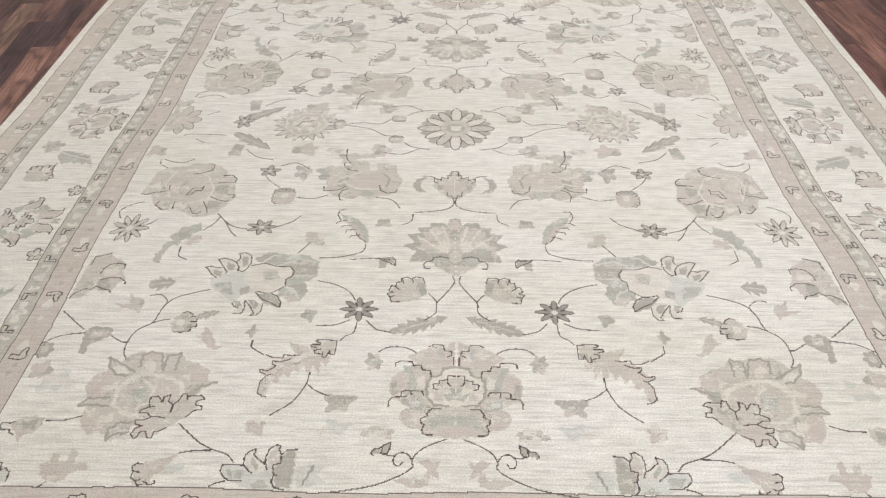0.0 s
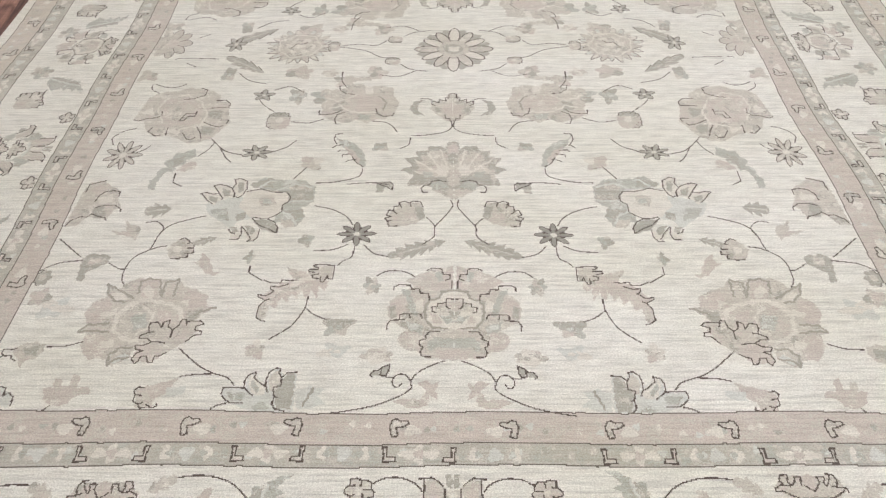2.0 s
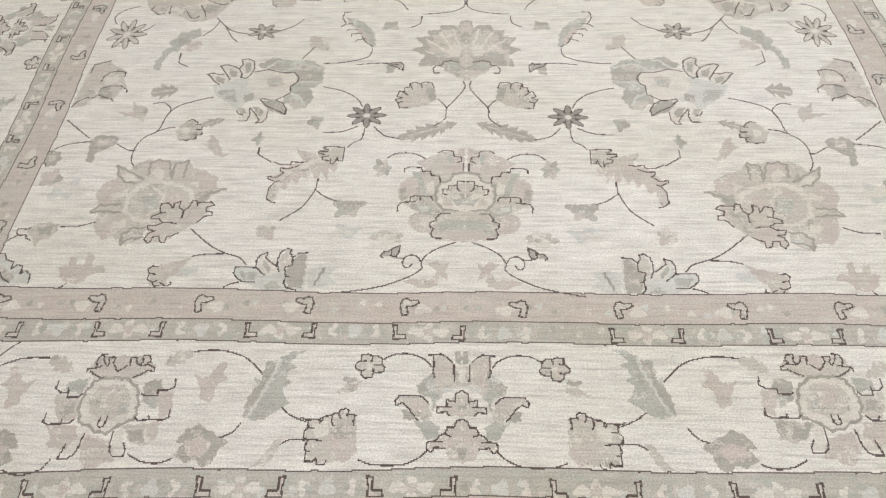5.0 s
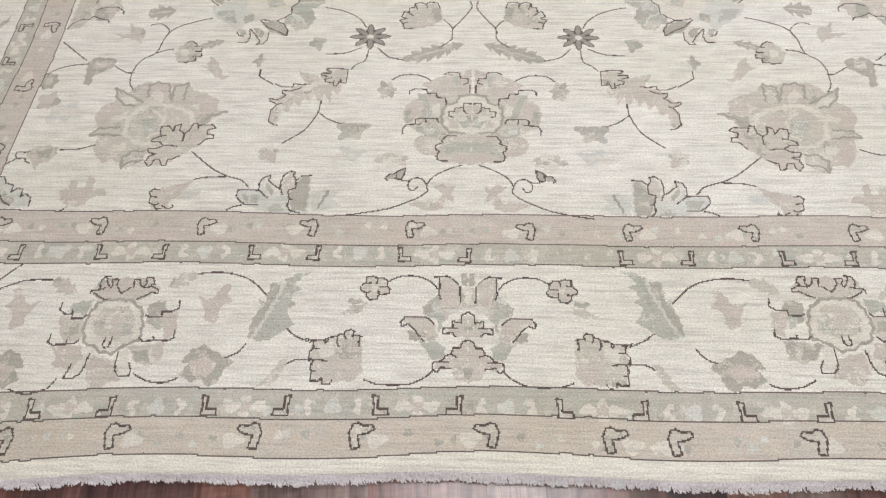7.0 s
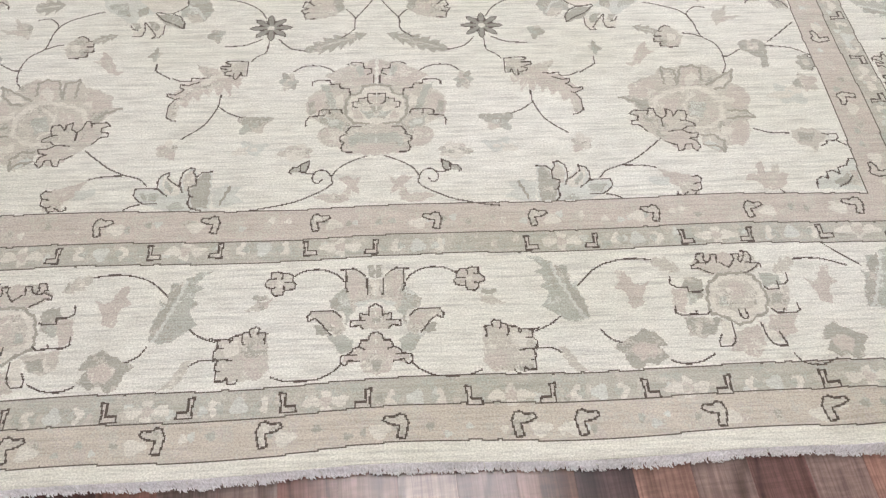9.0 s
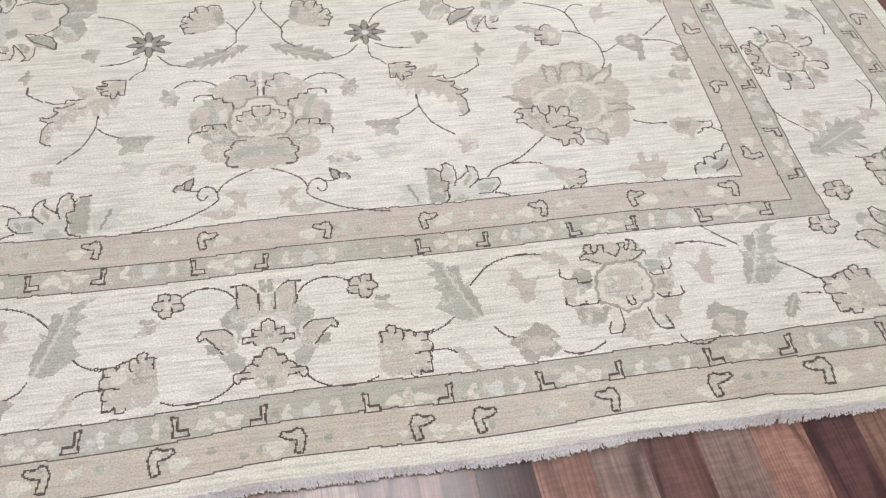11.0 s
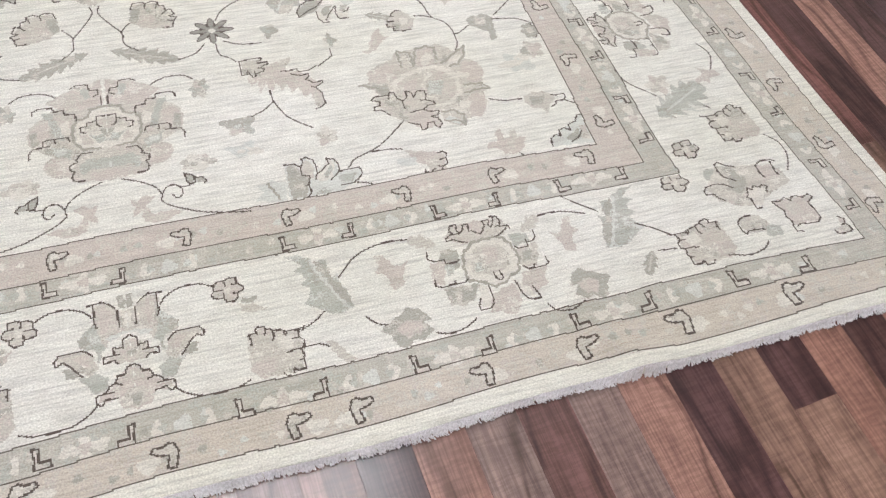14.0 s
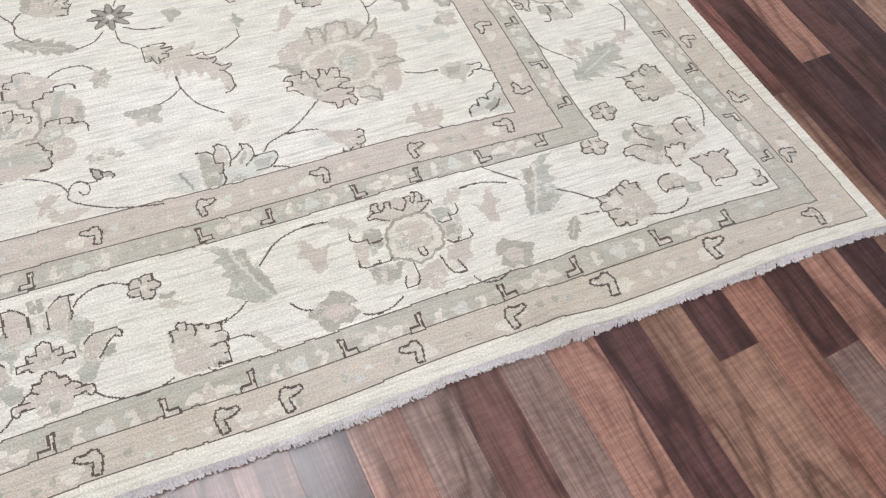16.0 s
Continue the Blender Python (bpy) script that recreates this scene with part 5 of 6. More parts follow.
HAND_BLOOM = Motif("blossom", "soft rose blossom with spread lobes")
HAND_BLOOM.fill(ROSE, (-5.2, 0.7), (-3.0, 0.7), (-3.6, 3.3), (-1.9, 3.3), (-1.1, 0.9), (0.6, 1.5), (0.5, 4.5), (2.5, 3.7), (2.7, 0.8), (5.8, 0.9), (6.3, -0.8), (2.9, -1.5), (2.1, -3.4), (-1.0, -4.0), (-4.1, -2.5))
HAND_BLOOM.fill(TAN, (-3.0, 2.5), (-1.9, 2.5), (-0.9, -0.6), (-2.0, -0.6))
HAND_BLOOM.fill(TAN, (2.1, 0.0), (5.3, 0.3), (5.3, -0.6), (2.5, -1.1))
HAND_BLOOM.line((-7.6, -5.6), (-4.5, -5.4), (-3.0, -4.9), (-2.0, -3.8))

BLUSH_BUD = Motif("bud", "pale rose bud, outlined on one side")
BLUSH_BUD.fill(TAN, (-3.6, 1.2), (-1.0, 2.5), (1.4, -0.3), (1.4, -3.2), (-2.4, -3.2))
BLUSH_BUD.fill(ROSE, (-1.7, 1.9), (0.6, 2.8), (3.5, 3.7), (5.6, 4.7), (4.1, 1.3), (2.5, -0.6), (0.7, -1.2))
BLUSH_BUD.fill(PALE, (3.5, 1.9), (8.3, 2.3), (7.7, 0.1), (3.6, -0.6))
BLUSH_BUD.line((-1.9, 1.9), (-3.3, 2.0), (-4.0, 1.2), (-3.4, 0.0), (-1.9, -0.2))
BLUSH_BUD.line((-3.4, 0.0), (-3.5, -1.6), (-2.1, -2.3), (-1.1, -2.0))
BLUSH_BUD.line((-2.1, -2.3), (-1.4, -3.4), (-0.1, -3.3))
BLUSH_BUD.line((-0.1, -2.4), (1.2, -3.3), (2.5, -3.0), (2.3, -2.3))

CORNER_SPRAY = Motif("half_rosette", "grey flower with stepped outline in the corner of the field")
CORNER_SPRAY.fill(PALE, (6.6, -2.6), (6.1, 0.0), (4.4, 0.9), (3.0, 1.9), (0.7, 2.9), (-1.5, 4.0), (-2.8, 5.7), (-3.9, 5.7), (-4.0, 2.3), (-4.0, -3.8))
CORNER_SPRAY.fill(GREY, (2.6, -0.7), (-1.0, 1.5), (-1.0, -1.4), (1.8, -2.3))
CORNER_SPRAY.fill(TAN, (-1.8, 2.4), (-3.1, 2.1), (-2.9, -2.2), (-0.7, -2.1))
CORNER_SPRAY.line((6.4, -2.6), (6.2, -0.3), (4.7, 0.8), (3.6, 0.0), (3.5, 2.0), (1.9, 2.4), (0.9, 1.3), (0.7, 3.1), (-1.3, 3.8), (-2.3, 5.5), (-3.9, 5.7), (-3.5, 3.7))
CORNER_SPRAY.line((1.8, -2.3), (-0.2, -1.3), (-1.7, 0.6))

HALF_FLOWER = Motif("half_rosette", "tan flower with outlined petals, cut by the band")
HALF_FLOWER.fill(TAN, (-5.1, 5.5), (-4.1, 9.3), (0.0, 10.0), (2.5, 7.5), (6.0, 5.4), (6.2, 1.7), (8.4, -2.0), (6.5, -3.4), (5.5, -7.2), (-0.2, -5.7), (-2.3, -9.5), (-5.7, -9.9))
HALF_FLOWER.fill(ROSE, (-3.3, 8.5), (1.6, 7.5), (1.8, 3.9), (-0.8, 2.5))
HALF_FLOWER.fill(GREY, (0.1, -2.4), (2.7, 0.0), (5.0, -5.6), (1.7, -6.7))
HALF_FLOWER.fill(LIGHT, (0.0, 2.0), (4.2, 3.9), (5.2, 0.4), (1.8, -0.5))
HALF_FLOWER.line((-4.4, 4.8), (-4.2, 6.8), (-4.3, 8.3), (-2.3, 9.0), (0.3, 10.0))
HALF_FLOWER.line((-0.2, 0.5), (0.1, 3.0), (1.5, 4.9), (3.9, 5.4), (6.1, 4.9), (6.2, 2.9))
HALF_FLOWER.line((0.9, -1.9), (3.3, -1.0), (6.3, -1.0), (8.5, -2.7), (8.6, -3.9))
HALF_FLOWER.line((-5.5, -9.4), (-4.6, -7.3), (-2.2, -5.7), (-0.5, -6.0), (0.6, -4.6), (2.8, -5.8), (4.9, -6.3), (5.6, -7.4))

FIELD_LEAF = Motif("leaf", "serrated sage leaf with a rose edge and a hooked line")
FIELD_LEAF.fill(SAGE, (3.9, 9.8), (5.2, 5.4), (2.5, 4.0), (2.3, 1.3), (0.2, 1.4), (-0.4, -2.1), (-2.3, -1.3), (-3.4, -3.9), (-4.0, -6.5), (-3.9, -10.0), (-6.2, -9.3), (-6.4, -5.7), (-5.1, -3.9), (-5.2, -1.0), (-2.8, 0.6), (-4.4, 2.7), (-2.1, 4.9), (-1.7, 7.1), (0.8, 7.6))
FIELD_LEAF.fill(GREY, (-1.6, 4.3), (1.6, 6.0), (1.6, 2.7), (-0.6, 0.0))
FIELD_LEAF.fill(ROSE, (0.4, -1.0), (2.9, 2.7), (5.9, 3.2), (6.3, 0.0), (3.0, -1.6))
FIELD_LEAF.line((0.6, -2.1), (0.7, -4.7), (0.8, -6.5), (2.3, -7.5), (3.8, -8.3))

PLUME = Motif("leaf", "sage plume with hooked dark barbs")
PLUME.fill(SAGE, (-4.6, 7.3), (-3.4, 5.6), (-0.4, 5.0), (3.0, 2.2), (5.4, -1.9), (6.2, -7.5), (5.2, -8.3), (2.7, -4.6), (0.1, -0.6), (-2.7, 2.7))
PLUME.fill(ROSE, (-1.6, 2.2), (1.8, 0.0), (4.4, -4.9), (3.7, -6.5), (1.0, -2.8))
PLUME.line((-2.6, 8.5), (-4.7, 8.2), (-5.0, 5.6), (-3.8, 3.0))
PLUME.line((-1.7, 2.8), (-3.8, 2.5), (-5.1, 1.3))
PLUME.line((0.0, 0.0), (-2.5, 0.2), (-3.1, -0.6))
PLUME.line((1.4, -1.7), (-1.5, -2.2), (-1.4, -3.3))
PLUME.line((2.8, -4.4), (0.5, -4.9), (0.0, -5.5))
PLUME.line((1.7, -3.3), (3.1, -6.0), (5.2, -7.8))

LEAF_BUD = Motif("bud", "small grey bud outlined below")
LEAF_BUD.fill(GREY, (-2.8, 1.5), (1.6, 2.1), (2.2, -1.4), (0.0, -0.5), (-0.7, -3.2), (-2.5, -3.0))
LEAF_BUD.line((-2.9, 1.5), (-1.7, 0.5), (0.4, -0.5), (2.1, -1.9), (2.3, 0.6), (1.3, 1.6), (-0.4, 1.5))

BORDER_CURL = Motif("leaf", "small curled tan leaf of the border")
BORDER_CURL.fill(TAN, (1.7, 2.8), (2.9, 3.2), (2.5, 1.2), (1.7, -1.1), (-0.1, -2.5), (-3.2, -2.8), (-0.9, -1.4), (0.4, 1.2))

BORDER_SPRIG = Motif("blossom", "soft rose sprig of the border")
BORDER_SPRIG.fill(ROSE, (-4.3, 1.7), (-1.1, 1.0), (0.7, 4.5), (3.0, 4.7), (2.0, 2.4), (3.4, 0.9), (1.1, -0.9), (0.9, -4.5), (-1.8, -3.9), (-2.3, -0.9))

BORDER_BLOOM = Motif("blossom", "grey and rose blossom of the border")
BORDER_BLOOM.fill(GREY, (-3.9, 3.4), (-1.6, 4.7), (0.6, 3.3), (2.6, 2.4), (5.5, 0.9), (3.6, -0.9), (2.9, -2.9), (1.4, -4.6), (-0.6, -2.8), (-2.9, -3.3), (-5.4, -1.4), (-3.7, 0.3), (-5.7, 1.0))
BORDER_BLOOM.fill(ROSE, (-3.8, 0.9), (-0.1, 1.9), (2.2, 0.0), (0.5, -2.2), (-2.5, -1.9))

BORDER_TIP = Motif("leaf", "small two-toned leaf beside a quatrefoil")
BORDER_TIP.fill(GREY, (-1.5, 1.6), (1.4, 1.9), (1.7, 0.6), (-1.4, 0.5))
BORDER_TIP.fill(TAN, (-3.4, -1.6), (-1.5, -0.8), (-0.4, 0.5), (1.4, 0.0), (2.8, 1.8), (1.7, -1.3), (-0.8, -2.0))


MEDALLION = Motif("medallion_flower", "middle flower with long rounded petals")
for k in range(12):
    a = math.radians(30 * k + 15)
    MEDALLION.fill(GREY, *[(9.0 * math.cos(a) + 4.6 * math.cos(a) * math.cos(t) - 2.6 * math.sin(a) * math.sin(t),
                            9.0 * math.sin(a) + 4.6 * math.sin(a) * math.cos(t) + 2.6 * math.cos(a) * math.sin(t)) for t in np.linspace(0, 6, 10).tolist()])
for k in range(12):
    a = math.radians(30 * k)
    n = 0.9 if k % 3 else 1.0
    oval = [(n * (9.2 * math.cos(a) + 5.2 * math.cos(a) * math.cos(t) - 2.1 * math.sin(a) * math.sin(t)),
             n * (9.2 * math.sin(a) + 5.2 * math.sin(a) * math.cos(t) + 2.1 * math.cos(a) * math.sin(t))) for t in np.linspace(-2.2, 2.2, 9).tolist()]
    MEDALLION.fill(LIGHT if k % 2 else TAN, *oval)
    MEDALLION.line(*oval)
MEDALLION.fill(TAN, *[(5.6 * math.cos(t), 5.6 * math.sin(t)) for t in np.linspace(0, 6, 14).tolist()])
MEDALLION.fill(GREY, *[(3.6 * math.cos(t), 3.4 * math.sin(t)) for t in np.linspace(0, 6, 9).tolist()])
MEDALLION.fill(LIGHT, (-1.8, -1.5), (1.8, -1.5), (2.0, 1.5), (-1.8, 1.6))


ARROW = ((-2.1, 1.0), (-1.7, 1.8), (-0.2, 1.6), (0.7, 2.2), (1.6, 1.9), (2.2, 0.5), (1.6, -2.3), (0.2, -2.1), (0.7, 0.0), (-0.9, 0.3), (-2.1, 1.0))
ELL = ((-1.5, 1.8), (-0.4, 1.7), (-0.5, -0.6), (1.3, -0.6), (1.5, -1.7), (-1.3, -1.8), (-1.1, -0.2), (-1.5, 1.8))


def bracket(cx, cy, fx, fy, turn=False, s=1.0, path=ELL):
    """A small bent arrow or angle of the bands, light inside, outlined in dark wool."""
    def fn(x, y):
        u, v = (y - cy, x - cx) if turn else (x - cx, y - cy)
        u, v = u * fx / s, v * fy / s
        h = np.where(inside_of(u, v, list(path)), TAN, -1)
        h[near_path(u, v, path) < 0.18] = LINE
        return h
    knots(fn, cx, cy, 4, "bracket_motif", "small outlined bent-arrow motif", mirror=False)


def fleck(cx, cy, rx, ry, col):
    """A soft fleck of another wool within a band."""
    ph = rng.uniform(0, 6)
    i0, i1 = np.searchsorted(gx, (cx - 1.1 * rx, cx + 1.1 * rx))
    j0, j1 = np.searchsorted(gy, (cy - 1.1 * ry, cy + 1.1 * ry))
    X, Y = np.meshgrid(gx[i0:i1], gy[j0:j1])
    p, a = polar((X - cx) / rx, (Y - cy) / ry)
    on = (p < 0.84 + 0.16 * np.cos(3 * a + ph)) & (hue[j0:j1, i0:i1] != RULE)
    hue[j0:j1, i0:i1][on] = col


# soft blossoms of the field (centimetres from the rug's middle)
blossom(-17.1, -136.4, 5.0, 2.9, ROSE)
HAND_BLOOM.tie(-90.2, -147.1)
blossom(-102.4, -122.3, 5.9, 4.1, PALE)
BELL_BLOOM.tie(-97.2, -107.3)
FORKED_BLOOM.tie(-91.9, -94.1)
ROUND_BUD.tie(-74.8, -101.1)
CURLED_LEAF.tie(-66.4, -106.9)
blossom(-47.5, -135.2, 3.4, 3.2, ROSE)
blossom(-28.2, -127.6, 4.5, 4.2, GREY)
blossom(-27.8, -135.2, 4.8, 2.8, PALE)
blossom(-20.9, -114.1, 3.2, 3.3, GREY)
blossom(-40.5, -97.8, 2.4, 3.4, GREY)
blossom(-107.3, -118.5, 3.7, 3.8, TAN)
blossom(-55.0, -104.4, 2.0, 2.4, GREY)
BLUSH_BUD.tie(-69.6, -148.2)
HOOKED_BLOOM.tie(-103.9, -135.9)
CORNER_SPRAY.tie(-107.8, -148.4)
blossom(-52.7, -28.5, 3.6, 5.8, GREY)
blossom(-43.5, -64.2, 3.9, 4.8, ROSE)
blossom(-54.5, -14.3, 6.2, 4.8, TAN)
blossom(-79.4, -16.0, 3.6, 5.8, GREY)
blossom(-108.1, -16.4, 4.6, 4.0, TAN)
blossom(-42.9, 28.6, 6.9, 5.1, GREY)
blossom(-37.4, 19.6, 4.5, 4.9, TAN)
blossom(-27.1, 14.2, 4.4, 4.2, TAN)
blossom(-22.5, -56.3, 3.7, 2.9, GREY)
blossom(-43.5, -14.8, 3.7, 3.1, ROSE)
# leaves
ACANTHUS.tie(-40.8, -115.5)
SCROLL_LEAF.tie(-6.9, -147.2)
leaf(-17.4, -103.6, -1.8, -97.4, 4.5, GREY)
leaf(-89.3, -86.0, -81.6, -84.9, 5, GREY)
leaf(-72.2, -99.5, -66.0, -97.0, 2.6, GREY)
PLUME.tie(-32.8, -58.0)
FIELD_LEAF.tie(-85.2, -66.9)
leaf(-82.6, -4.5, -67.2, -14.9, 4.5, GREY, edge=-1)
leaf(-26.0, 17.5, -41.9, 20.0, 2.5, TAN)
LEAF_BUD.tie(-19.9, -74.8)
SCROLL_BUD.tie(-16.3, -140.8)
vine((-16.2, -142.0), (-14.0, -142.6), (-12.8, -142.4))
# vines
vine((-1.0, -137.6), (-4.7, -139.3), (-7.5, -141.3), (-8.8, -143.6), (-8.7, -145.6), (-11.5, -147.8), (-17.1, -150.4), (-23.4, -151.9), (-26.6, -152.4))
vine((-8.8, -143.6), (-10.1, -141.9), (-11.8, -141.7), (-13.1, -143.0), (-13.0, -144.7), (-11.9, -145.3), (-11.0, -144.3))
vine((-66.2, -135.1), (-60.4, -139.9), (-56.6, -142.0), (-52.3, -143.5), (-50.3, -145.6))
vine((-56.5, -142.4), (-60.5, -142.6), (-63.8, -143.3))
vine((-99.3, -134.6), (-94.4, -134.3), (-90.3, -132.9))
vine((-111.7, -109.7), (-107.3, -106.6), (-100.8, -105.5))
vine((-110.3, -97.1), (-106.1, -100.7), (-102.0, -104.1))
vine((-93.3, -106.6), (-89.7, -108.8), (-87.7, -108.8))
vine((-86.5, -114.6), (-87.9, -112.2), (-88.0, -107.6), (-86.6, -104.1), (-83.5, -101.4), (-82.5, -96.0), (-80.3, -92.1), (-74.6, -89.4), (-70.9, -88.3))
vine((-84.1, -102.0), (-81.3, -100.7), (-79.1, -100.3))
vine((-82.5, -96.0), (-81.9, -93.0), (-84.6, -90.5), (-87.6, -91.0))
vine((-26.9, -99.9), (-27.3, -103.8), (-29.4, -105.4), (-30.7, -107.1))
vine((-28.9, -99.3), (-32.8, -101.3), (-38.0, -101.8))
vine((-24.3, -99.3), (-21.5, -102.4), (-17.4, -103.6))
vine((-37.0, -118.2), (-37.3, -122.0), (-39.1, -126.6), (-40.9, -128.9), (-44.6, -132.0))
vine((-37.2, -122.0), (-34.5, -124.2), (-31.3, -125.6))
vine((-19.8, -110.8), (-17.4, -109.0), (-13.8, -108.8), (-10.8, -110.0), (-9.3, -111.4))
vine((-0.5, -80.7), (-0.1, -83.6), (-2.8, -88.4), (-5.0, -91.9), (-5.2, -95.7), (-8.4, -98.8))
vine((-5.0, -91.9), (-6.0, -90.1), (-7.4, -88.5))
vine((-40.3, -83.7), (-35.1, -85.1), (-30.6, -87.9), (-28.3, -91.5))
vine((-40.9, -73.5), (-34.9, -72.9), (-28.3, -70.4), (-27.3, -66.7))
vine((-31.4, -74.1), (-24.6, -73.3), (-19.0, -74.0))
vine((-44.9, -66.4), (-48.1, -71.8))
vine((-107.9, -55.4), (-109.3, -51.9), (-106.8, -48.5), (-103.0, -46.9))
vine((-99.6, -59.3), (-97.2, -57.6), (-95.9, -55.8))
vine((-77.1, -52.6), (-75.2, -55.0), (-72.0, -58.4), (-69.0, -59.8), (-65.6, -60.6))
vine((-75.9, -53.8), (-77.2, -57.6), (-79.6, -60.8))
vine((-73.2, -57.3), (-70.7, -61.8), (-68.6, -64.0))
vine((-56.6, -58.8), (-52.4, -56.4), (-49.7, -52.9))
vine((-104.8, -22.2), (-104.2, -25.0), (-100.7, -27.4))
vine((-103.5, -21.8), (-99.4, -23.5), (-95.4, -23.5), (-92.8, -21.7))
vine((-52.8, -43.2), (-47.0, -43.8), (-42.2, -41.5))
vine((-59.5, -37.9), (-64.0, -33.7), (-66.4, -29.0))
vine((-61.1, -25.5), (-56.1, -23.4), (-51.0, -26.8))
vine((-0.3, -42.3), (-0.3, -46.0), (-3.0, -48.4), (-8.2, -49.7), (-12.8, -50.1))
vine((-13.3, -51.3), (-13.8, -54.8), (-16.6, -56.8))
vine((-43.6, 2.3), (-35.8, 4.0), (-28.8, 3.3), (-25.2, 6.6))
vine((-43.6, 2.3), (-33.3, 0.0), (-26.5, -4.6), (-22.3, -4.6))
vine((-19.1, -9.1), (-15.6, -12.1), (-9.4, -13.5))
vine((-39.3, -14.2), (-38.9, -19.7), (-36.6, -23.9))
vine((-31.1, -42.3), (-21.6, -43.5), (-17.9, -48.3))
vine((-101.2, -6.2), (-98.2, -5.4), (-85.4, -6.0))
vine((-92.5, -11.1), (-96.4, -8.5))
vine((-75.7, 15.3), (-71.2, 19.7), (-64.7, 21.6))
vine((-25.9, 15.8), (-19.3, 16.7), (-13.6, 13.4))
# main flowers
PALMETTE.tie(0.0, -123.6)
PEONY.tie(-76.5, -126.7, right=(-1.6, 0.6))
LILY.tie(-42.1, -147.2)
star(-26.9, -95.3, 5.5, 4.6, 8, DEEP)
LOTUS.tie(-56.2, -84.8)
FIELD_SHELL.tie(-13.4, -86.7)
star(-103.6, -60.1, 6.1, 7.1, 9, TAN)
star(-61.5, -59.4, 5.0, 3.9, 7, GREY)
star(-81.2, 3.8, 4.0, 5.2, 6, GREY)
ROUND_FLOWER.tie(-89.3, -39.4)
rosette(-57.2, 3.0, 13.2, 13.0, 21, TAN)
shell(-44.5, 2.5, 2.4, 3.4)
MEDALLION.tie(0.0, 0.5)
CLOUD_FLOWER.tie(-30.9, -33.4)
CRESCENT.tie(-11.9, -35.6)
SMALL_PALMETTE.tie(0.0, -34.6)
CROWN.tie(0.0, -66.0)
HALF_FLOWER.tie(-105.4, -82.5)
halfrose(-105.6, 4.8, 7.9, 10.2)
shell(-57.2, -42.9, 4.2, 5.0)
star(-64.5, -28.6, 3.9, 3.4, 5, GREY)
shell(-22.0, -7.2, 3.0, 2.5)
bud(-109.5, -111.8, 2.6, 3.0, GREY)
# border of the ends
BORDER_PALMETTE.tie(0.0, -181.2)
QUATREFOIL.tie(-18.3, -171.1)
BORDER_SHELL.tie(-25.0, -187.1)
POD.tie(-71.9, -181.6, right=(0.7, 1.8))
vine((-15.7, -169.4), (-13.3, -168.1), (-9.7, -167.9), (-6.6, -169.2), (-5.0, -171.0))
vine((-19.1, -191.5), (-16.2, -192.5), (-10.5, -192.5), (-7.3, -191.2), (-5.5, -189.6))
vine((-30.7, -183.6), (-34.0, -182.2), (-36.4, -180.3))
vine((-30.4, -187.5), (-33.3, -187.4), (-35.4, -188.5))
vine((-40.7, -173.7), (-45.0, -169.7), (-49.1, -168.0), (-53.5, -167.5), (-57.6, -168.0))
vine((-44.1, -184.0), (-45.7, -186.0), (-48.7, -187.3))
vine((-65.9, -190.2), (-63.2, -191.6), (-59.6, -192.1), (-56.9, -191.2))
vine((-81.6, -191.0), (-83.3, -193.0), (-87.1, -193.8), (-90.8, -192.8))
vine((-88.8, -169.2), (-95.4, -169.3), (-101.1, -171.4))
BORDER_CURL.tie(-37.9, -190.2)
BORDER_LEAF.tie(-39.4, -175.9, right=(-1.8, 1.6))
leaf(-57.6, -168.0, -63.4, -171.0, 3, TAN)
BORDER_TIP.tie(-22.3, -175.3)
leaf(-89.0, -169.3, -83.0, -172.4, 3, TAN)
BORDER_BLOOM.tie(-51.3, -188.7)
BORDER_SPRIG.tie(-52.0, -175.0)
BORDER_SPRIG.tie(-94.5, -175.8, flip=-1)
BORDER_BLOOM.tie(-94.7, -189.2, flip=-1)
# corners
QUATREFOIL.tie(-123.0, -168.7)
QUATREFOIL.tie(-130.1, -159.5)
BORDER_LEAF.tie(-106.9, -175.0, flip=-1)
BORDER_SHELL.tie(-121.9, -186.8, flip=-1)
BORDER_SHELL.tie(-145.2, -154.3, flip=-1)
vine((-97.4, -165.4), (-100.5, -168.2), (-103.9, -171.8))
vine((-110.1, -177.5), (-112.4, -179.2), (-116.0, -182.7))
vine((-111.8, -186.0), (-115.4, -186.5))
vine((-124.9, -191.0), (-129.2, -192.1), (-132.8, -191.1), (-134.3, -189.7))
vine((-125.5, -130.1), (-126.5, -135.1), (-131.6, -141.0))
vine((-139.2, -144.5), (-142.4, -147.9))
vine((-150.4, -159.1), (-152.6, -162.2), (-152.3, -166.2), (-149.6, -170.6))
CORNER_FLOWER.tie(-136.2, -176.1)
CORNER_SHELL.tie(-144.0, -182.8)
CORNER_BUD.tie(-152.2, -188.8)
leaf(-107.3, -191.3, -110.5, -185.7, 2.6, GREY)
# border of the long sides
def side_repeat(cy, s=0.9):
    """The border's repeat turned along the long sides, about a palmette at cy."""
    BORDER_PALMETTE.tie(-140.0, cy, True, s=s)
    for e in (1, -1):
        QUATREFOIL.tie(-128.6, cy + e * 16.2, True, s=s)
        BORDER_SHELL.tie(-145.0, cy + e * 26.0, True, flip=e, s=s)
        BORDER_LEAF.tie(-136.0, cy + e * 36.0, True, flip=e, s=s)
        blossom(-147.5, cy + e * 43.0, 4.2, 4.2, GREY)


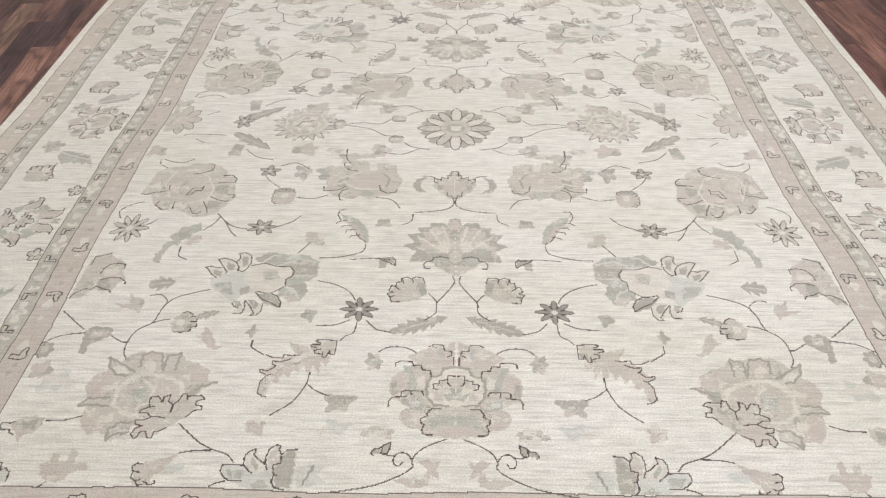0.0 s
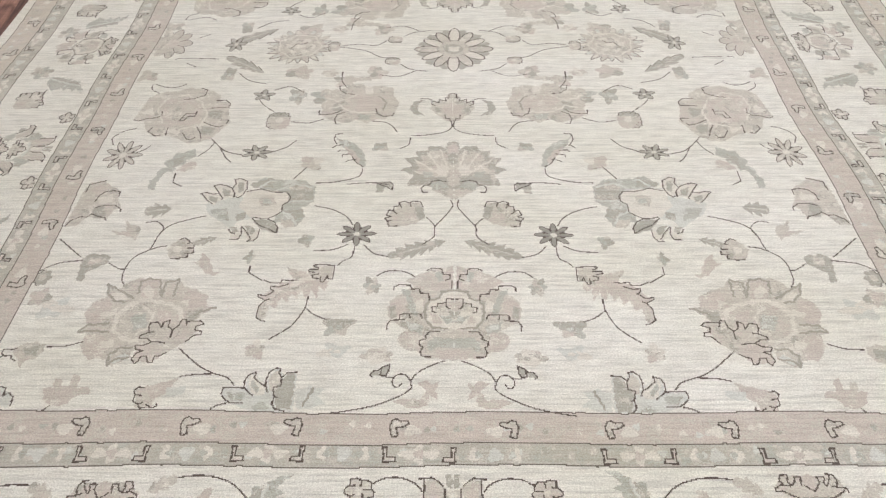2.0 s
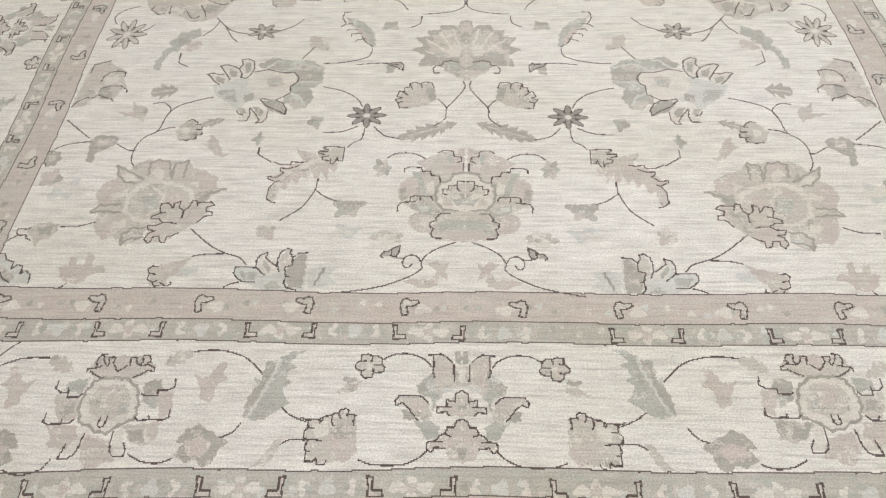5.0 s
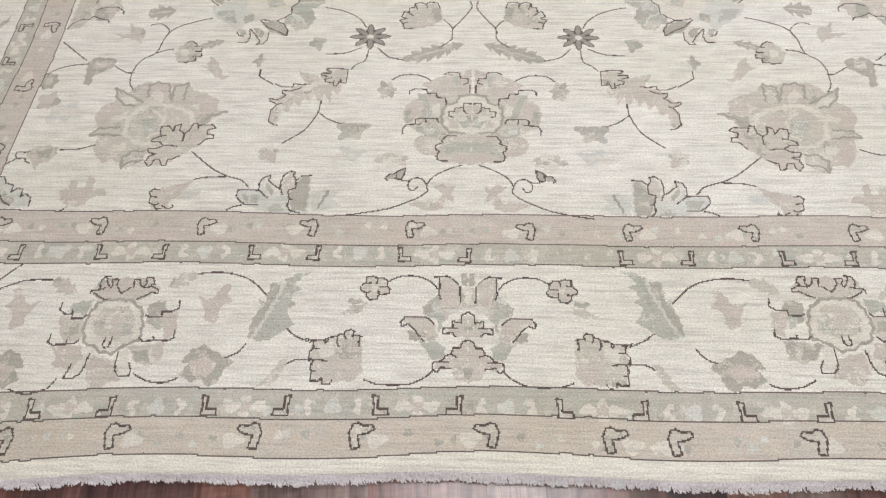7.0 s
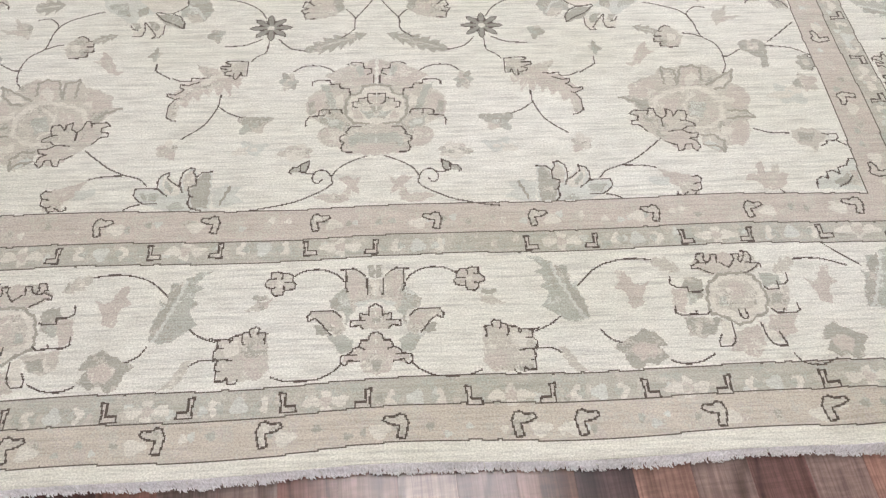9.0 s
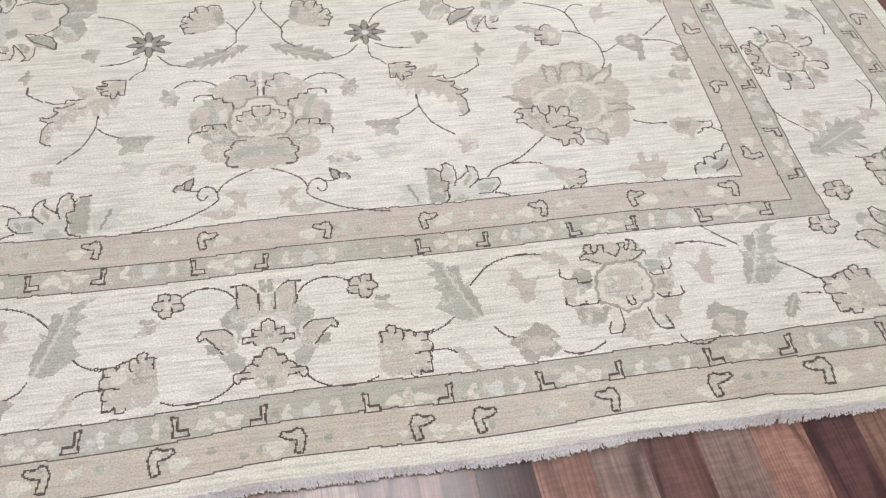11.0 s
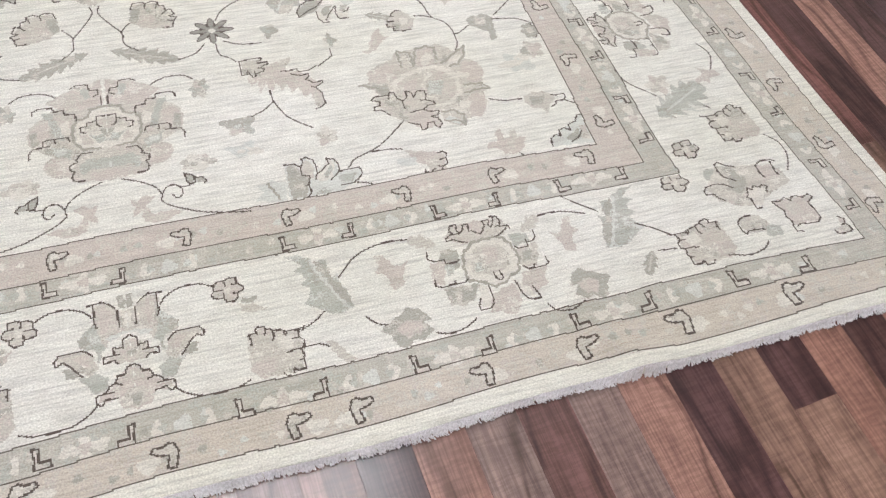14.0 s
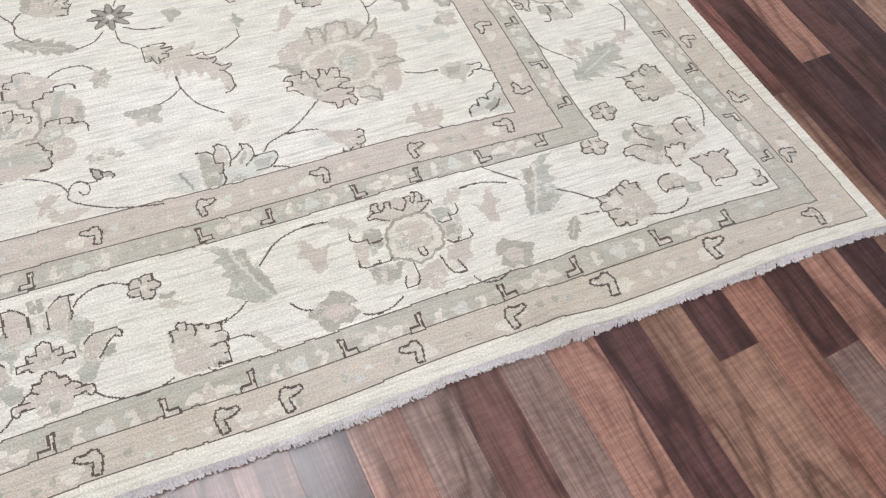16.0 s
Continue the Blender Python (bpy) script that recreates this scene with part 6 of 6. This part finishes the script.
side_repeat(-56.7)
POD.tie(-138.0, -116.0, True, s=0.9)
POD.tie(-138.5, 3.0, True, s=0.9)
vine((-150.0, -97.0), (-152.5, -103.0), (-151.0, -108.0))
vine((-151.0, -125.0), (-152.5, -130.0), (-149.0, -136.0))
leaf(-144.5, -139.5, -129.0, -148.0, 8, SAGE)
BORDER_SPRIG.tie(-147.5, -137.0, True, s=0.8)
blossom(-134.0, -137.5, 3.4, 3.8, ROSE)

# flecks and bent arrows of the bands
def band_run(half, at, turn, cols, step, size):
    """Soft flecks along both opposite bands at distance at from the axis."""
    for side in (1, -1):
        for p in np.arange(-half, half, step):
            p, q = p + rng.uniform(-1.5, 1.5), side * (at + rng.uniform(-1.2, 1.2))
            a, b = rng.uniform(0.6, 1.0, 2) * size
            fleck(*((q, p) if turn else (p, q)), a, b, int(rng.choice(cols)))


band_run(108, 162.2, False, (SAGE, GREY, TAN, PALE), 5.0, 1.25)
band_run(150, 122.0, True, (SAGE, GREY, TAN, PALE), 5.0, 1.25)
band_run(152, 196.9, False, (SAGE, GREY, TAN, PALE), 5.0, 1.25)
band_run(190, 158.4, True, (SAGE, GREY, TAN, PALE), 5.0, 1.25)
band_run(110, 156.2, False, (TAN, ROSE, GREY, LIGHT, SAGE, PALE), 3.6, 1.15)
band_run(150, 115.3, True, (TAN, ROSE, GREY, LIGHT, SAGE, PALE), 3.6, 1.15)
band_run(158, 203.2, False, (TAN, ROSE, GREY, LIGHT, SAGE, PALE), 3.6, 1.15)
band_run(200, 166.0, True, (TAN, ROSE, GREY, LIGHT, SAGE, PALE), 3.6, 1.15)
def cross(cx, cy, turn):
    """A light cross of four flecks with a rose middle."""
    for d in (-2.6, 2.6):
        fleck(*((cx, cy + d) if turn else (cx + d, cy)), *((1.3, 2.2) if turn else (2.2, 1.3)), LIGHT)
        fleck(*((cx + d * 0.5, cy) if turn else (cx, cy + d * 0.5)), 1.2, 1.2, LIGHT)
    fleck(cx, cy, 1.3, 1.3, ROSE)


def crescents(cx, cy, turn):
    """Two light crescents that face each other about a pale fleck."""
    for d in (-4.6, 4.6):
        fleck(*((cx, cy + d) if turn else (cx + d, cy)), *((1.9, 1.3) if turn else (1.3, 1.9)), LIGHT)
        fleck(*((cx, cy + 0.8 * d) if turn else (cx + 0.8 * d, cy)), 1.0, 1.0, SAGE)
    fleck(cx, cy, 1.9, 1.9, PALE)


for side in (-1, 1):
    for k, p in enumerate((-105.8, -83.3, -58.0, -34.8, -10.7, 13.8, 37.4, 62.5, 85.9, 107)):
        fleck(p + (-3 if k % 2 else 3), side * 156.6, 2.2, 1.6, LIGHT)
        bracket(p, side * 155.9, 1 if k % 2 else -1, -side, path=ARROW)
    for p in (-106.5, -73.7, -39.2, -6.0, 41.8, 75.9, 106.0):
        for d, f in ((-6.6, 1), (6.6, -1)):
            bracket(p + d, side * 162.5, f, -side)
        cross(p, side * 162.4, False)
        if p < 100:
            crescents(p + 16.6, side * 162.4, False)
    for p in (-147, -112, -77, -42.0, -8.2, 27.5, 62.0, 97.0, 131):
        for d, f in ((-7.2, 1), (7.2, -1)):
            bracket(p + d, side * 196.8, f, -side, s=1.1)
        cross(p, side * 197.0, False)
        if p < 130:
            crescents(p + 17.3, side * 197.0, False)
    for k, p in enumerate((-157, -134, -111, -89, -66.1, -40.4, -18.6, 5.1, 29.5, 41.6, 66.0, 89.4, 108.1, 133, 157)):
        fleck(p + (-3 if k % 2 else 3), side * 203.6, 2.4, 1.7, LIGHT)
        bracket(p, side * 202.6, 1 if (k % 2 == 1) != (k > 8) else -1, -side, s=1.12, path=ARROW)
    for k, p in enumerate(np.arange(-146 if side > 0 else -156.4, 150, 21.7)):
        fleck(side * 115.9, p + (-3 if k % 2 else 3), 1.6, 2.2, LIGHT)
        bracket(side * 115.6, p, 1 if k % 2 else -1, -side, True, path=ARROW)
    for p in np.arange(-147 if side > 0 else -156.3, 155, 29.3):
        for d, f in ((-6.5, 1), (6.5, -1)):
            bracket(side * 122.8, p + d, f, -side, True)
        cross(side * 122.8, p, True)
        crescents(side * 122.8, p + 14.6, True)
    for p in np.arange(-177, 180, 31):
        for d, f in ((-6.5, 1), (6.5, -1)):
            bracket(side * 158.2, p + d, f, -side, True)
        cross(side * 158.2, p, True)
        crescents(side * 158.2, p + 15.5, True)
    for k, p in enumerate(np.arange(-185.1, 190, 20.6)):
        fleck(side * 165.0, p + (-3 if k % 2 else 3), 1.6, 2.4, LIGHT)
        bracket(side * 164.4, p, -1 if k % 2 else 1, -side, True, s=1.05, path=ARROW)

# uneven dye: patches of neighbouring wools inside the motifs and bands
def cloud(size, seed):
    r = np.random.default_rng(seed)
    g = r.random((int(2 * HY * 100 / size) + 3, int(2 * HX * 100 / size) + 3))
    x, y = (gx + HX * 100 + 1) / size, (gy + HY * 100 + 1) / size
    i, j = np.clip(x.astype(int), 0, g.shape[1] - 2), np.clip(y.astype(int), 0, g.shape[0] - 2)
    fx, fy = (x - i)[None, :], (y - j)[:, None]
    fx, fy = fx * fx * (3 - 2 * fx), fy * fy * (3 - 2 * fy)
    i, j = i[None, :], j[:, None]
    return (g[j, i] * (1 - fx) + g[j, i + 1] * fx) * (1 - fy) + (g[j + 1, i] * (1 - fx) + g[j + 1, i + 1] * fx) * fy


grain = np.random.default_rng(9)
ca = 0.45 * cloud(2.4, 1) + 0.33 * cloud(0.8, 2) + 0.22 * grain.random(hue.shape)
cb = 0.45 * cloud(3.2, 3) + 0.33 * cloud(1.0, 4) + 0.22 * grain.random(hue.shape)
base = hue.copy()
for old, fresh, when in ((TAN, ROSE, ca > 0.66), (TAN, GREY, cb > 0.68), (ROSE, TAN, ca < 0.36), (ROSE, LIGHT, cb > 0.69), (TAN, LIGHT, ca < 0.31), (GREY, TAN, ca > 0.68), (SAGE, GREY, ca > 0.68),
                         (SAGE, PALE, cb > 0.68), (SAND, TAN, ca > 0.62), (SAND, ROSE, cb > 0.66), (BEIGE, TAN, ca > 0.62), (BEIGE, ROSE, ca < 0.38), (GUARD, SAGE, ca > 0.66), (GUARD, TAN, cb > 0.66)):
    hue[(base == old) & when] = fresh

# ---- the rug as it lies ----
def smooth(t):
    t = np.clip(t, 0, 1)
    return t * t * (3 - 2 * t)


def lie(x, y):
    """Where a place of the design (metres) lies on the floor: one corner flares, the edges wave, a small fold stands at the end."""
    flare = 0.11 * np.clip((-y - 0.90) / 1.17, 0, 1.1) * np.clip((x - 0.95) / 0.55, 0, 1)
    fold = np.exp(-((x - 0.98 + 0.25 * (y + 2.1)) / 0.055) ** 2) * smooth((-y - 1.75) / 0.3)
    lift = smooth((x - 0.94) / 0.16) * smooth((-y - 1.6) / 0.3) * (1 - smooth((-y - 1.95) / 0.13)) * (1 - smooth((x - 1.25) / 0.3))
    drawn_in = (0.020 + 0.022 * np.clip((x - 1.1) / 0.5, 0, 1)) * smooth((x - 0.9) / 0.2) * smooth((y + 0.9) / 0.7)
    X = x + flare - drawn_in + 0.003 * np.sin(y * 5.1 + 0.4)
    sag = 0.042 * np.clip(-x / 0.9, 0, 1.3) ** 1.3 * np.clip((-y - 1.45) / 0.6, 0, 1.15)
    Y = y - sag - 0.004 * np.sin(x * 3.3 + 1.0) + 0.014 * lift + 0.004 * np.sin(x * 9 + 1) * smooth((-y - 1.9) / 0.2)
    Z = 0.0 + 0.0012 * np.sin(x * 4.0 + y * 2.2) + 0.0012 * np.sin(y * 5.0 - x * 1.5) + 0.022 * fold
    return X, Y, Z


rug = tagged(new("rug"), "large cream hand-knotted floral wool rug with beige borders on wood floor", "rug")
hue_runs = []
for j in range(NY):
    key = (owner[j].astype(np.int64) * 2 + (hue[j] == RULE)) * 16 + hue[j]
    cut = np.flatnonzero(np.diff(key)) + 1
    start = np.concatenate(([0], cut))
    stop = np.concatenate((cut, [NX]))
    for a, b in zip(start.tolist(), stop.tolist()):
        k = int(key[a])
        longest = 1 if k & 15 == RULE else 14
        while b - a > longest:
            hue_runs.append((k >> 4, k & 15, j, a, a + longest))
            a += longest
        hue_runs.append((k >> 4, k & 15, j, a, b))
runs = np.array(hue_runs, np.int64)
runs = runs[np.argsort(runs[:, 0], kind="stable")]
ids, first = np.unique(runs[:, 0], return_index=True)
bodies = {}
for n, o in enumerate(ids):
    r = runs[first[n]:(first[n + 1] if n + 1 < len(ids) else len(runs))]
    q = len(r)
    x0, x1 = (r[:, 3] - NX / 2) * CELL, (r[:, 4] - NX / 2) * CELL
    y0 = (r[:, 2] - NY / 2) * CELL
    px = np.stack((x0, x1, x1, x0), 1).ravel()
    py = np.stack((y0, y0, y0 + CELL, y0 + CELL), 1).ravel()
    co = np.stack(lie(px, py), 1)
    nm, lb = KINDS[int(o) // 2]
    outline = o % 2 == 1
    if outline:
        nm, lb = "rule_line", "thin dark brown rule line"
    me = bpy.data.meshes.new(nm)
    me.vertices.add(4 * q)
    me.vertices.foreach_set("co", co.ravel())
    me.loops.add(4 * q)
    me.loops.foreach_set("vertex_index", np.arange(4 * q))
    me.polygons.add(q)
    me.polygons.foreach_set("loop_start", np.arange(0, 4 * q, 4))
    used = np.unique(r[:, 1])
    me.polygons.foreach_set("material_index", np.searchsorted(used, r[:, 1]).astype(np.int32))
    for h in used:
        me.materials.append(WOOL[int(h)])
    me.update(calc_edges=True)
    ob = new(nm, me)
    ob.parent = bodies.get(int(o) // 2, rug) if outline else rug
    if not outline:
        bodies[int(o) // 2] = ob
    tagged(ob, lb, kind="stuff" if outline else "")

# thickness of the pile: an edge wall that turns down to the floor
bm = bmesh.new()
xs, ys = np.linspace(-NX / 2, NX / 2, 240) * CELL, np.linspace(-NY / 2, NY / 2, 280) * CELL
loop = [(x, ys[0]) for x in xs] + [(xs[-1], y) for y in ys[1:]] + [(x, ys[-1]) for x in xs[::-1][1:]] + [(xs[0], y) for y in ys[::-1][1:-1]]
prev = None
rows = []
for x, y in loop:
    X, Y, Z = (float(v) for v in lie(np.float64(x), np.float64(y)))
    ox, oy = (0.003 if x > 0 else -0.003) * (abs(x) > xs[-1] - 1e-6), (0.003 if y > 0 else -0.003) * (abs(y) > ys[-1] - 1e-6)
    rows.append([bm.verts.new((X, Y, Z)), bm.verts.new((X + ox, Y + oy, Z - 0.003)), bm.verts.new((X + ox, Y + oy, -0.0098))])
for a, b in zip(rows, rows[1:] + rows[:1]):
    for k in (0, 1):
        bm.faces.new((a[k], a[k + 1], b[k + 1], b[k]))
part("bound_edge", bm, WOOL[EDGE], rug, "overcast edge of the rug")


def fringe(sign, n):
    """Short twisted cotton ends, matted and drooping to the floor."""
    vs, fs = [], []
    r = np.random.default_rng(11)
    for k in range(n):
        x = -HX + 2 * HX * (k + r.uniform(-0.6, 0.6)) / n
        X, Y, Z = (float(v) for v in lie(np.float64(x), np.float64(sign * (HY - 0.004))))
        clump = 0.6 * math.sin(k * 0.19) + 0.5 * math.sin(k * 0.047 + 2)
        ln, lean = 0.0172 * r.uniform(0.72, 1.06) * (1 + 0.16 * clump + 0.12 * math.sin(k * 0.013)), 0.4 + r.normal(0.0, 0.33) + clump * 0.6
        rad = r.uniform(0.0016, 0.0024)
        base = len(vs)
        lift = r.uniform(0.0, 0.011)
        for i in range(5):
            t = i / 4
            cx = X + lean * ln * t * 0.8 + 0.0012 * math.sin(t * 7 + k)
            cy = Y + sign * ln * t
            cz = Z - 0.001 + lift * math.sin(math.pi * min(1, t * 1.3)) * (1 - t) * 2 - (Z + 0.0045 * r.uniform(0.2, 1)) * t ** 2.2
            w = rad * (1.0 - 0.4 * t ** 3)
            for a in range(4):
                vs.append((cx + w * math.cos(a * math.pi / 2 + t * 2), cy, cz + w * math.sin(a * math.pi / 2 + t * 2)))
        for i in range(4):
            for a in range(4):
                b = base + 4 * i
                fs.append((b + a, b + (a + 1) % 4, b + 4 + (a + 1) % 4, b + 4 + a))
        fs.append((base + 16, base + 17, base + 18, base + 19))
    me = bpy.data.meshes.new("fringe")
    me.from_pydata(vs, [], fs)
    me.materials.append(FRINGE)
    ob = new("fringe", me)
    ob.parent = rug
    tagged(ob, "short matted white cotton fringe", kind="stuff")


fringe(-1, 3900)
fringe(1, 1200)

# ---- floor strips ----
STRIP, FLOOR_Z = 0.1085, -0.0105
WOOD = {k: wood("walnut_strip_" + k, True, v) for k, v in TONES.items()}
WOOD_REST = wood("walnut_strip_rest", False, ALL_TONES)
LENGTHS = (0.62, 0.85, 1.1, 1.3, 1.5)
# strips with a known joint: the tone before it, where it lies, the tone after it
PLAN = {-12: "r-2.8r", -11: "d-2.9r", -10: "r-2.9g", -9: "d-2.8r", -8: "r-2.9r", -7: "r-2.9d", -6: "d-2.9s", -5: "d-2.8g", -4: "s-2.9r", -3: "d-2.9g", -2: "r-2.8s", -1: "s-2.9d",
        0: "d-2.9t", 1: "t-2.35d", 2: "r-2.9s", 3: "g-2.44d", 4: "d-2.8s", 5: "r-2.9d", 6: "t-1.81r", 7: "r-2.2d", 8: "d-1.745s", 9: "d-2.3d", 10: "r-2.4d", 11: "d-2.2t", -26: "s0.83d", -27: "d1.1r", -28: "t1.32d", -25: "d0.2r"}


@functools.lru_cache(maxsize=None)
def plank_mesh(ln, tone):
    me = bpy.data.meshes.new("plank")
    w, l, g = STRIP / 2, ln / 2, 0.0005
    lo = [(-w + g, -l + g), (w - g, -l + g), (w - g, l - g), (-w + g, l - g)]
    c = 0.0004
    hi = [(x - c * (1 if x > 0 else -1), y - c * (1 if y > 0 else -1)) for x, y in lo]
    vs = [(x, y, 0) for x, y in lo] + [(x, y, 0.0057) for x, y in lo] + [(x, y, 0.006) for x, y in hi]
    fs = [(8, 9, 10, 11)] + [(a + k, a + (k + 1) % 4, a + 4 + (k + 1) % 4, a + 4 + k) for a in (0, 4) for k in range(4)]
    me.from_pydata(vs, [], fs)
    me.materials.append(WOOD[tone])
    return me


turned = Matrix.Rotation(math.atan(SLANT), 4, "Z")
r = random.Random(PLANK_SEED)
vs, fs, near, floor_ob = [], [], 0, bpy.data.objects["floor"]
for k in range(-48, 48):
    u = 0.969 + STRIP * (k + 0.5)
    row = []
    if k in PLAN:
        joint = float(PLAN[k][1:-1])
        row = [(joint - 1.3, 1.3, PLAN[k][0]), (joint, 1.3, PLAN[k][-1])]
    lo, hi = (row[0][0], row[-1][0] + 1.3) if row else (0.0, 0.0)
    if not row:
        lo = hi = r.uniform(-1, 1)
    while lo > -6.2:
        ln = r.choice(LENGTHS)
        lo -= ln
        row.append((lo, ln, r.choice("ddddrrrrsgt")))
    while hi < 6.2:
        ln = r.choice(LENGTHS)
        row.append((hi, ln, r.choice("ddddrrrrsgt")))
        hi += ln
    for v, ln, tone in row:
        m = turned @ Matrix.Translation((u, v + ln / 2, FLOOR_Z - 0.006 + 0.0005))
        c = m.translation
        if abs(c.x) > RX - 0.35 or abs(c.y) > RY - 0.65:
            continue
        if near < 300 and ((-0.6 < c.x < 3.0 and -3.8 < c.y < -1.4) or (1.4 < c.x < 3.2 and -2.0 < c.y < 1.5) or (-3.2 < c.x < -1.5 and -0.6 < c.y < 2.2)):
            ob = new("plank", plank_mesh(ln, tone))
            ob.parent = floor_ob
            ob.matrix_basis = m
            near += 1
        else:
            b, shape = len(vs), plank_mesh(ln, tone)
            vs += [tuple(m @ q.co) for q in shape.vertices]
            fs += [tuple(b + i for i in p.vertices) for p in shape.polygons]
me = bpy.data.meshes.new("far_planks")
me.from_pydata(vs, [], fs)
me.materials.append(WOOD_REST)
ob = new("far_planks", me)
ob.parent = floor_ob
tagged(ob, "dark walnut floor strips", kind="stuff")
